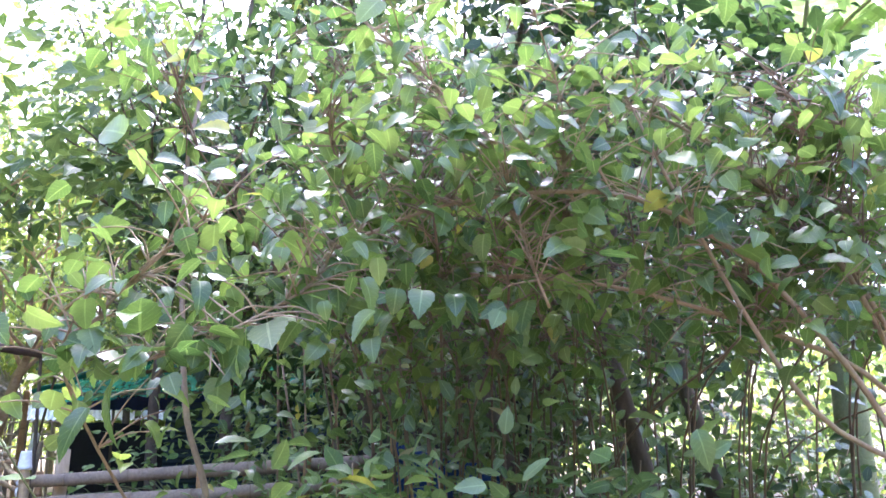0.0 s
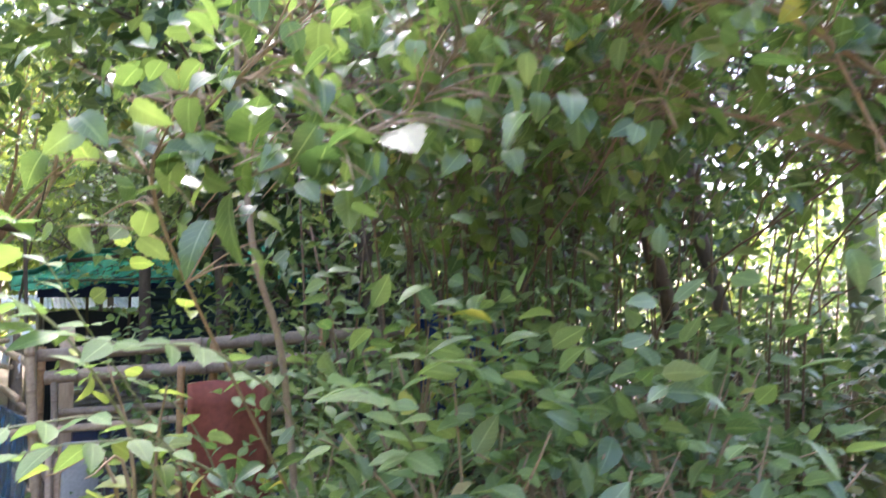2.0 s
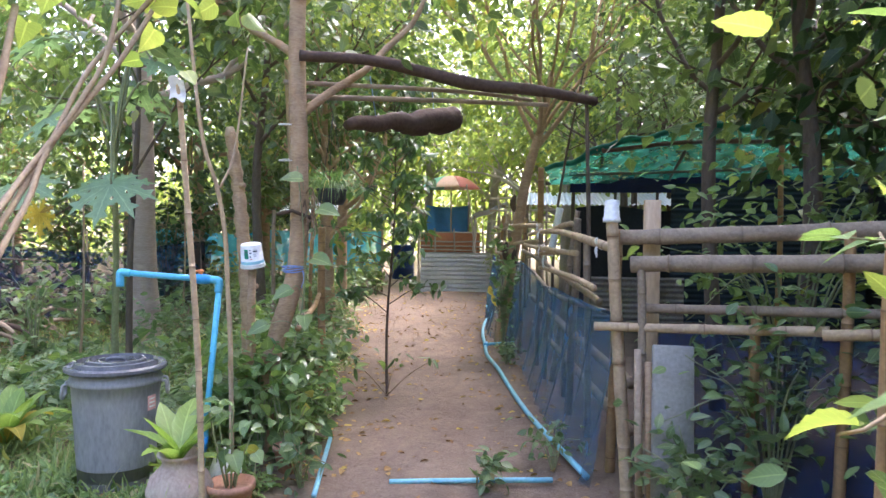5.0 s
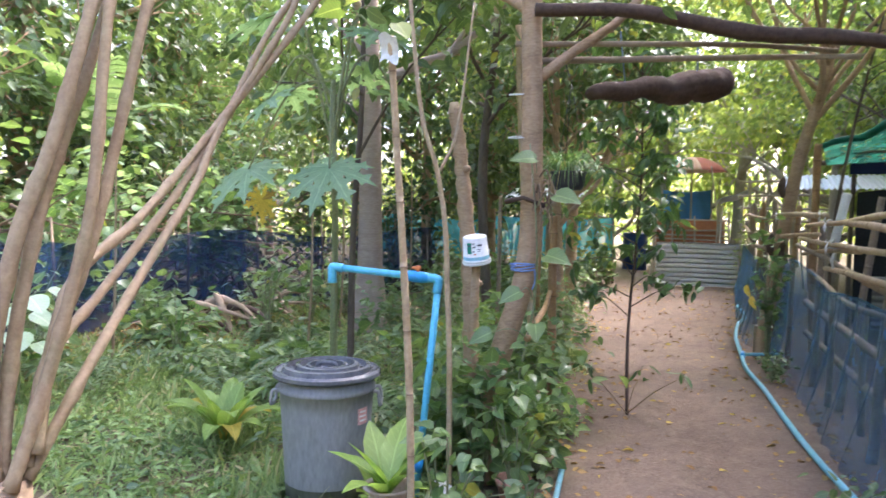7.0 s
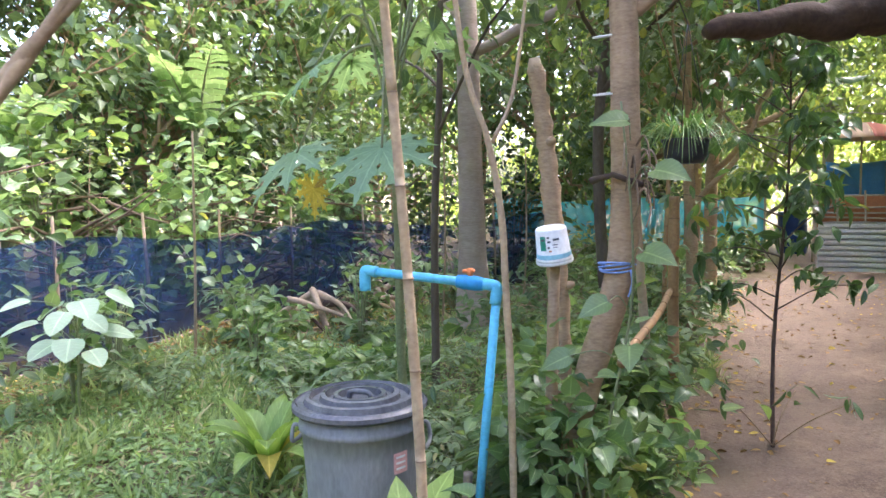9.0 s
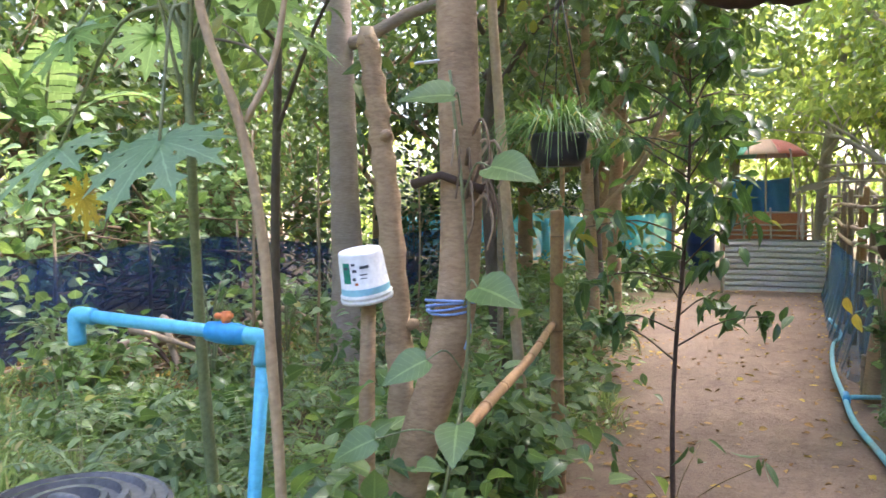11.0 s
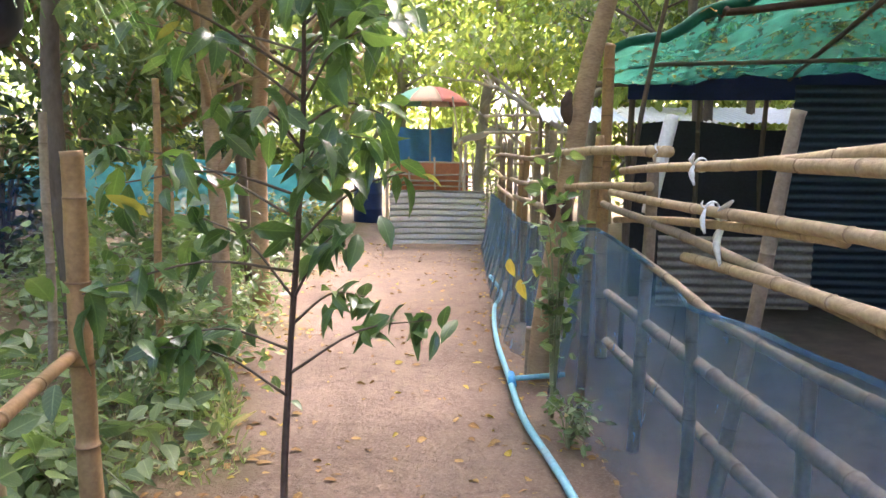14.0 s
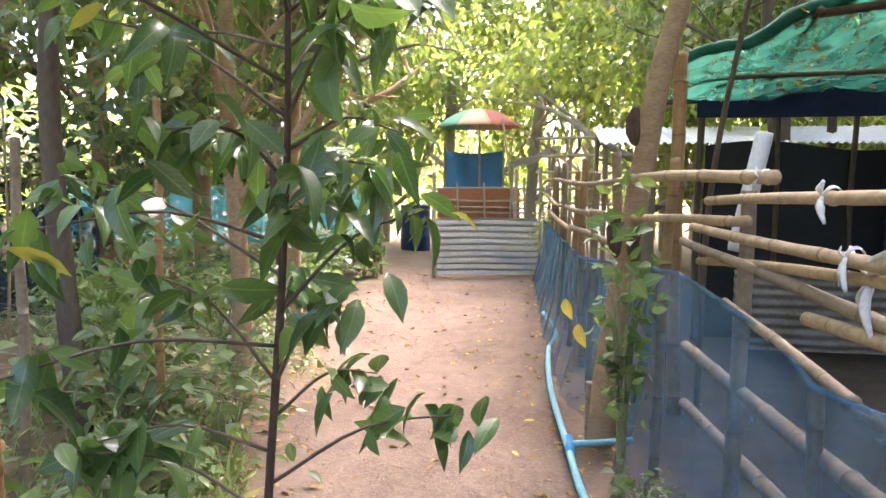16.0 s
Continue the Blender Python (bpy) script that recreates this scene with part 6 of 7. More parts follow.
# broad-leaved climbers over the brushwood, ferny and leafy weeds before the net
for k in range(11):
    y = 2.6 + 0.72 * k
    clump("broad_leaf_climber", (-6.75 - 0.35 * (k % 3), y, 0), (0.8, 0.6, 1.9 + 0.5 * (k % 3)), 300, (0.08, 0.17), ("heart", "broad")[k % 2], (L_VINE, L_PALE, L_MID)[k % 3], "tall climber with large pale leaves behind the blue net", 1000 + k, "climber", 12, "climbers behind the net", stem_mat=M_STEM_GREEN)
for k in range(9):
    y = 4.4 + 0.62 * k
    clump("tall_weed", (-4.9 + 0.5 * math.sin(2.7 * k), y, 0), (0.4, 0.4, 0.75 + 0.25 * (k % 3)), 110, (0.07, 0.13), ("ovate", "heart", "lance")[k % 3], (L_WEED, L_VINE)[k % 2], "tall leafy weed before the blue net", 1020 + k, "weed", 9, "tall weeds in the garden", stem_mat=M_STEM_GREEN)


def build_fern(c, n, ln, seed):
    """Low plant of feathery fronds with rows of small leaflets."""
    rng, nr = random.Random(seed), np.random.default_rng(seed)
    root = thing("feathery_plant", c, "low feathery green plant among the weeds", "plant", "feathery plants")
    P, D, N = [], [], []
    for k in range(n):
        a, out = 2.4 * k + rng.uniform(-0.3, 0.3), rng.uniform(0.5, 1.0)
        l = ln * rng.uniform(0.7, 1.1)
        line = [np.array((c[0] + math.cos(a) * out * l * v, c[1] + math.sin(a) * out * l * v, c[2] + 0.02 + l * (0.95 * v - 0.6 * out * v * v))) for v in np.linspace(0, 1, 12)]
        part("frond_stem", tube(Build(), line, [0.003, 0.0015], 4), M_STEM_GREEN, root)
        side = np.array((-math.sin(a), math.cos(a), 0.0))
        for q in line[3:]:
            for s in (-1, 1):
                P.append(q), D.append(side * s + np.array((math.cos(a), math.sin(a), -0.1)) * 0.4), N.append((0, 0, 1.0))
    part("foliage", leaf_mesh("foliage", np.array(P), np.array(D), np.array(N), nr.uniform(0.05, 0.09, len(P)), "lance", 0.15, 0.2, nr), L_WEED, root)


for k, (x, y) in enumerate(((-2.35, 5.9), (-2.9, 6.3), (-3.4, 5.7), (-2.0, 6.3), (-3.9, 6.3), (-2.6, 7.0), (-3.3, 7.2), (-1.75, 5.35), (-4.3, 5.4), (-1.95, 5.75))):
    build_fern((x, y, 0.02), 11, 0.5 + 0.08 * (k % 3), 1040 + k)


def build_strap_plant(c, n, ln, seed, label):
    nr = np.random.default_rng(seed)
    root = thing("strap_leaf_plant", c, label, "plant")
    part("crown_base", tube(Build(), [(c[0], c[1], -0.02), (c[0], c[1], 0.06)], [0.04, 0.03], 9), M_STEM_GREEN, root)
    for k in range(n):
        a = 2.4 * k + nr.uniform(-0.2, 0.2)
        out, l = nr.uniform(0.4, 1.1), ln * nr.uniform(0.7, 1.15)
        w = 0.05 * ln / 0.45
        bd = Build()

        def blade(u, v):
            h = l * (v * 1.0 - 0.75 * out * v * v)
            r = l * out * v * 0.75
            wd = w * math.sin(math.pi * min(1, 0.12 + 0.88 * v)) ** 0.8 * (u - 0.5) * 2
            return (c[0] + r * math.cos(a) - wd * math.sin(a), c[1] + r * math.sin(a) + wd * math.cos(a), c[2] + 0.05 + h + abs(u - 0.5) * 0.03)

        sheet(bd, blade, 4, 10)
        bd.a = [np.abs(np.concatenate(bd.a) * 2 - 1)]
        dry = k % 6 == 5
        part("leaf", bd, L_YELLOW if dry else L_LANCE, root, "withered brown leaf" if dry else "")


build_strap_plant((-2.8, 4.98, 0.02), 19, 0.52, 301, "broad strap-leaved green plant on the grass")
build_strap_plant((-1.55, 4.55, 0.0), 9, 0.34, 302, "strap-leaved green plant behind the urn")


def lobed_leaf(centre, size, tilt, seed, droop=0.3):
    """A papaya leaf: deep fingers with side teeth round one point."""
    bd = Build()
    rng = random.Random(seed)
    for k in range(9):
        ang = radians(-150 + 300 * k / 8)
        ln = size * (1.0 - 0.35 * abs(k - 4) / 4) * rng.uniform(0.9, 1.05)
        prof = ((0.0, 0.05), (0.25, 0.13), (0.4, 0.1), (0.48, 0.24), (0.56, 0.11), (0.66, 0.09), (0.72, 0.19), (0.8, 0.06), (1.0, 0.0))
        V, A, B = [], [], []
        for y, w in prof:
            for s in (-1, 0, 1):
                yy = y + (0.08 if s and w > 0.12 else 0)
                lx, ly = s * w * ln, yy * ln
                p = Vector((lx * math.cos(ang) + ly * math.sin(ang), -lx * math.sin(ang) + ly * math.cos(ang), -droop * size * (yy ** 2) * 0.6 + abs(s) * w * ln * 0.2))
                p = tilt @ p
                V.append((centre[0] + p.x, centre[1] + p.y, centre[2] + p.z)), A.append(abs(s)), B.append(y)
        F = []
        for i in range(len(prof) - 1):
            a, b = 3 * i, 3 * i + 3
            F += [(a, a + 1, b + 1, b), (a + 1, a + 2, b + 2, b + 1)]
        bd.add(V, F, A, B)
    return bd


def build_papaya():
    rng = random.Random(81)
    root = thing("papaya_plant", (-2.62, 5.8, 0), "young papaya plant with large lobed leaves", "papaya")
    top = np.array((-2.52, 5.62, 2.15))
    part("stem", tube(Build(), curve_points([(-2.62, 5.8, -0.03), (-2.56, 5.7, 0.6), (-2.5, 5.62, 1.2), top], 6), [0.028, 0.024, 0.02, 0.016], 10, 0.05, rng), M_STEM_GREEN, root)
    spots = [((-2.95, 5.36, 1.6), 0.37), ((-2.37, 5.36, 1.6), 0.37), ((-2.75, 5.3, 2.0), 0.29), ((-2.15, 5.75, 2.05), 0.28), ((-3.05, 5.9, 2.15), 0.3), ((-2.6, 6.1, 2.3), 0.3), ((-2.1, 5.4, 2.35), 0.32), ((-2.85, 5.4, 2.5), 0.32), ((-2.4, 6.0, 2.6), 0.3)]
    for k, (c, s) in enumerate(spots):
        part("petiole", tube(Build(), curve_points([top - (0, 0, 0.06 * k), (np.array(c) + top) / 2 + (0, 0, 0.2), np.array(c)], 6), [0.009, 0.006], 6), M_STEM_GREEN, root)
        away = math.atan2(c[1] - top[1], c[0] - top[0]) - math.pi / 2
        if k < 2:
            away = radians(165 + 25 * k)
        tilt = Matrix.Rotation(away, 4, "Z") @ Matrix.Rotation(radians(-37 if k < 2 else -40 if k < 3 else -25), 4, "X")
        part("leaf", lobed_leaf(c, s, tilt, 400 + k), L_PAPAYA, root)
    part("leaf", lobed_leaf((-2.9, 5.42, 1.42), 0.17, Matrix.Rotation(radians(-85), 4, "X"), 450, 0.1), L_YELLOW, root, "withered yellow leaf")


build_papaya()


def build_banana(c, h, seed, label, n=6):
    rng = random.Random(seed)
    root = thing("banana_plant", c, label, "banana")
    part("stem", tube(Build(), curve_points([(c[0], c[1], -0.03), (c[0] + 0.05, c[1], h * 0.5), (c[0], c[1], h)], 5), [0.12, 0.1, 0.06], 12, 0.04, rng), M_STEM_GREEN, root)
    for k in range(n):
        a = 2.4 * k + seed
        ln, out = rng.uniform(1.3, 1.9), rng.uniform(0.35, 0.9)
        bd, rib = Build(), []
        segs = 22
        ca, sa = math.cos(a), math.sin(a)
        for i in range(segs + 1):
            v = i / segs
            rib.append((c[0] + ca * ln * out * v, c[1] + sa * ln * out * v, h - 0.1 + ln * (v * 0.95 - 0.85 * out * v * v)))
        for i in range(2, segs):
            v = i / segs
            w = 0.27 * math.sin(math.pi * min(1, 0.1 + 0.9 * v)) ** 0.6
            gap = 0.86 if rng.random() < 0.35 else 1.0
            p, q = np.array(rib[i]), np.array(rib[i]) + (np.array(rib[i + 1]) - rib[i]) * gap
            for s in (-1, 1):
                sag = rng.uniform(0.02, 0.1)
                e = np.array((-sa * w * s, ca * w * s, 0.05 - sag))
                back = (np.array(rib[i]) - rib[i + 1]) * -0.6
                bd.add([p, p + e * 0.5 + (0, 0, 0.03), p + e + back, q + e + back, q + e * 0.5 + (0, 0, 0.03), q], [(0, 1, 4, 5), (1, 2, 3, 4)], [0, 0.5, 1, 1, 0.5, 0], [v] * 6)
        leaf = part("leaf", bd, L_BANANA, root)
        part("midrib", tube(Build(), rib, [0.022, 0.006], 6), M_STEM_GREEN, leaf)


build_banana((-8.2, 6.2, 0), 1.9, 3, "banana plant with torn pale leaves behind the net", 7)
build_banana((-8.0, 8.4, 0), 2.2, 5, "banana plant with torn leaves behind the net", 6)
build_banana((5.4, 2.65, 0), 4.2, 7, "tall banana plant with torn leaves above the shrub", 8)
build_banana((7.0, 1.2, 0), 3.4, 9, "banana plant with a hanging dry leaf", 7)


# ---- the fan of bare stems beside the walk ----
def build_stem_fan():
    rng = random.Random(91)
    base = np.array((-1.18, 2.63, 0.0))
    root = thing("bare_stem_fan", tuple(base), "cluster of bare brown stems fanning out beside the walk", "shrub")
    part("root_stock", tube(Build(), [(base[0], base[1], -0.04), (base[0], base[1], 0.3), (base[0] - 0.01, base[1], 0.92)], [0.06, 0.05, 0.04], 9, 0.1, rng), M_BARK, root)
    part("cut_stub", tube(Build(), [(base[0] - 0.02, base[1] - 0.02, 0.84), (base[0] - 0.05, base[1] - 0.03, 0.97)], [0.03, 0.026], 9, 0.06, rng), M_PLANK, root, "pale sawn stub")
    stems = [([(-1.2, 2.62, 0.91), (-1.22, 2.63, 1.1), (-1.21, 2.67, 1.31), (-1.19, 2.73, 1.49), (-1.18, 2.79, 1.69), (-1.2, 2.89, 1.97)], (0.0155, 0.011)),
             ([(-1.2, 2.63, 0.9), (-1.22, 2.67, 1.13), (-1.21, 2.72, 1.37), (-1.21, 2.78, 1.53), (-1.19, 2.83, 1.7), (-1.22, 2.94, 1.98)], (0.013, 0.009)),
             ([(-1.16, 2.62, 0.91), (-1.15, 2.67, 1.05), (-1.14, 2.72, 1.22), (-1.13, 2.76, 1.39), (-1.15, 2.81, 1.68), (-1.18, 2.87, 1.91)], (0.0125, 0.009)),
             ([(-1.17, 2.64, 0.91), (-1.17, 2.7, 1.11), (-1.14, 2.76, 1.3), (-1.14, 2.82, 1.49), (-1.13, 2.87, 1.7), (-1.15, 2.96, 1.94)], (0.0125, 0.009)),
             ([(-1.15, 2.66, 0.96), (-1.19, 2.72, 1.12), (-1.22, 2.8, 1.25), (-1.26, 2.99, 1.36), (-1.29, 3.21, 1.54), (-1.2, 3.39, 1.79), (-1.13, 3.51, 1.99), (-1.04, 3.7, 2.35)], (0.0125, 0.008)),
             ([(-1.16, 2.65, 0.94), (-1.2, 2.72, 1.1), (-1.24, 2.87, 1.21), (-1.28, 3.11, 1.41), (-1.29, 3.23, 1.54), (-1.22, 3.35, 1.76), (-1.18, 3.44, 1.95), (-1.18, 3.55, 2.32)], (0.011, 0.0075)),
             ([(-1.16, 2.65, 0.92), (-1.16, 2.76, 1.07), (-1.22, 2.96, 1.25), (-1.25, 3.13, 1.42), (-1.27, 3.22, 1.54), (-1.27, 3.31, 1.67), (-1.24, 3.43, 1.88), (-1.12, 3.63, 2.18)], (0.011, 0.0075))]
    tops = []
    for pts, rr in stems:
        part("stem", bamboo_line(pts, rr, rng), M_STEM, root)
        tops.append(pts[-1])
    nr = np.random.default_rng(92)
    P, D, N, S = scatter(tops, 12, 0.2, (0.08, 0.13), nr, keep=lambda P: (P[:, 2] > 1.9))
    part("foliage", leaf_mesh("foliage", P, D, N, S, "heart", rng=nr), L_LIGHT, root)


def bamboo_line(pts, rr, rng):
    line = curve_points(pts, 7)
    n = len(line)
    rad = [(rr[0] + (rr[1] - rr[0]) * i / n) * (1.22 if i % 6 == 0 else 1.0) for i in range(n)]
    return tube(Build(), line, rad, 8, 0.03, rng, [1.0 if i % 6 == 0 else 0.0 for i in range(n)])


build_stem_fan()


# ---- the tall shrub at the start, and the pale branch that reaches over the walk ----
def build_start_shrub():
    rng, nr = random.Random(111), np.random.default_rng(111)
    root = thing("mulberry_shrub", (3.4, 1.5, 0), "tall shrub of broad toothed green leaves on arching stems", "shrub")
    arches = [[(3.9, 0.9, 0), (3.5, 0.76, 1.2), (3.07, 0.83, 1.75), (2.73, 1.01, 1.95), (2.35, 1.21, 2.08), (1.97, 1.44, 2.13), (1.79, 1.56, 2.17)],
              [(3.7, 1.0, 0), (3.2, 0.8, 1.15), (2.98, 0.79, 1.66), (2.7, 0.87, 2.04), (2.53, 0.93, 2.19), (2.3, 1.0, 2.3), (2.1, 1.08, 2.32), (1.87, 1.2, 2.3), (1.68, 1.27, 2.24), (1.5, 1.33, 2.14)],
              [(3.8, 1.3, 0), (3.4, 0.9, 1.3), (3.15, 0.87, 1.91), (3.0, 0.96, 2.29), (2.84, 1.04, 2.47), (2.51, 1.19, 2.76), (2.31, 1.28, 2.79)],
              [(3.9, 1.2, 0), (3.5, 0.9, 1.3), (3.2, 0.85, 1.85), (3.06, 0.93, 2.2), (2.9, 1.0, 2.38), (2.6, 1.1, 2.62), (2.3, 1.2, 2.7)],
              [(3.6, 0.9, 0), (3.2, 0.7, 1.3), (2.75, 0.85, 1.7), (2.45, 0.95, 2.25), (2.3, 1.0, 2.6)],
              [(2.06, 1.12, 1.98), (2.02, 1.14, 2.1), (1.99, 1.15, 2.22), (1.96, 1.16, 2.34), (1.89, 1.2, 2.56)], [(2.13, 1.08, 2.3), (2.12, 1.1, 2.4), (2.11, 1.11, 2.51), (2.09, 1.08, 2.66), (1.99, 1.06, 2.9)],
              [(1.88, 1.2, 2.3), (1.84, 1.22, 2.45), (1.79, 1.23, 2.61), (1.69, 1.25, 2.72), (1.51, 1.3, 2.87)],
              [(1.9, 2.6, 0), (1.25, 2.0, 1.1), (0.85, 1.52, 1.77), (0.91, 1.41, 1.93), (0.99, 1.36, 2.03), (1.15, 1.25, 2.2)],
              [(1.6, 1.3, 2.2), (1.5, 1.31, 2.14), (1.42, 1.25, 2.05), (1.35, 1.2, 1.98), (1.15, 1.18, 1.86), (0.99, 1.26, 1.8)]]
    eye, ahead, across = np.array((0.887, -0.593)), np.array((0.439, 0.899)), np.array((0.899, -0.439))
    for k in range(50):
        d, s = rng.uniform(2.0, 3.3), rng.uniform(-0.95, 2.2)
        q = eye + ahead * d + across * s
        b = eye + ahead * rng.uniform(3.6, 4.8) + across * (s * 0.9 + rng.uniform(-0.1, 0.6))
        z = 1.67 + d * rng.uniform(0.2, 0.56)
        arches.append([(b[0], b[1], 0), (0.75 * b[0] + 0.25 * q[0] + 0.1, 0.75 * b[1] + 0.25 * q[1] + 0.1, 0.66 * z), (q[0] + 0.12 * across[0], q[1] + 0.12 * across[1] + 0.1, 0.9 * z), (q[0], q[1], z)])
    P, D, N, S = [], [], [], []
    for k, line in enumerate(arches):
        pts = curve_points(line, 6)
        low = 1.88 if k != 9 and k != 8 else 1.6
        bd = tube(Build(), pts, [0.0105, 0.008, 0.0035] if k < 5 else [0.005, 0.004, 0.0025] if k < 10 else [0.007, 0.005, 0.0025], 7, 0.06, rng)
        for i in range(4, len(pts)):
            if pts[i][2] < low:
                continue
            for _ in range(3 if k < 10 else 5):
                e = pts[i] + np.array((rng.uniform(-0.22, 0.22), rng.uniform(-0.2, 0.25), rng.uniform(-0.1, 0.2)))
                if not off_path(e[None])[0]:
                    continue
                tube(bd, curve_points([pts[i], (pts[i] + e) / 2 + (0, 0, 0.02), e], 3), [0.003, 0.0015], 5)
                for _ in range(rng.choice((1, 2, 2, 3))):
                    P.append(e + np.array((rng.gauss(0, 0.05), rng.gauss(0, 0.05), rng.gauss(0, 0.05))))
                    S.append(rng.uniform(0.045, 0.085) * (1.5 if rng.random() < 0.12 else 1.0))
        part("stem", bd, M_STEM if k < 10 else M_BRUSH, root)
    P, S = np.array(P), np.array(S)
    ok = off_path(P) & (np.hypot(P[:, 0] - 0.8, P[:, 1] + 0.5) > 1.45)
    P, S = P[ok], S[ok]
    D = nr.normal(0, 1, P.shape) * (1, 1, 0.5) + (0, -0.2, -0.45)
    N = nr.normal(0, 0.5, P.shape) + (-0.15, -0.3, 0.9)
    part("foliage", leaf_mesh("foliage", P, D, N, S, "broad", 0.18, 0.3, nr), L_SHRUB, root)
    # the large low leaves at the end of the drooping stem
    P = np.array([(1.27, 1.15, 1.9), (1.32, 1.2, 1.97), (1.0, 1.26, 1.8), (0.95, 1.25, 1.76), (1.05, 1.2, 1.83), (1.1, 1.17, 1.79), (0.92, 1.3, 1.84), (1.12, 1.2, 1.9), (1.4, 1.22, 2.02), (1.0, 1.3, 1.88), (0.9, 1.22, 1.7), (1.2, 1.12, 1.84)])
    D = nr.normal(0, 0.7, P.shape) + (-0.35, -0.35, -0.4)
    part("low_leaves", leaf_mesh("low_leaves", P, D, nr.normal(0, 0.35, P.shape) + (-0.1, -0.25, 1), nr.uniform(0.1, 0.15, len(P)), "broad", 0.16, 0.25, nr), L_SHRUB, root)
    hidden = thing("understory_shrub", (3.6, 3.6, 0), "dense dark understory shrub behind the tall shrub", "shrub")
    anchors = []
    for k in range(60):
        b = np.array((rng.uniform(1.9, 6.5), rng.uniform(2.7, 4.6), 0.0))
        h = rng.uniform(0.7, 2.5)
        e = b + (rng.uniform(-0.3, 0.3), rng.uniform(-0.3, 0.3), h)
        line = curve_points([b, (b + e) / 2 + (0.05, 0, 0), e], 5)
        part("stem", tube(Build(), line, [0.012, 0.006], 5), (M_BARK_DARK, M_BRUSH, M_BARK_DARK)[k % 3], hidden)
        anchors += line[2:]
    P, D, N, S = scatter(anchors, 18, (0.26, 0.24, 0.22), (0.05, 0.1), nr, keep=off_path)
    part("foliage", leaf_mesh("foliage", P, D, N, S, "ovate", rng=nr), L_TREE, hidden)
    for k, (x, y) in enumerate(((3.75, 2.75), (3.3, 3.5), (4.6, 3.1))):
        tree("thicket_tree", [(x, y, -0.03), (x + 0.05, y, 1.2), (x - 0.1, y + 0.1, 2.2), (x, y, 3.3)], [0.075, 0.06, 0.045, 0.02], "dark slender tree trunk in the thicket", 900 + k, M_BARK_DARK, (L_DARK, L_TREE)[k % 2], 6, 0.8, 2, 7, 0.2, (0.06, 0.1), "ovate", 0.6, group="trees in the thicket")


build_start_shrub()


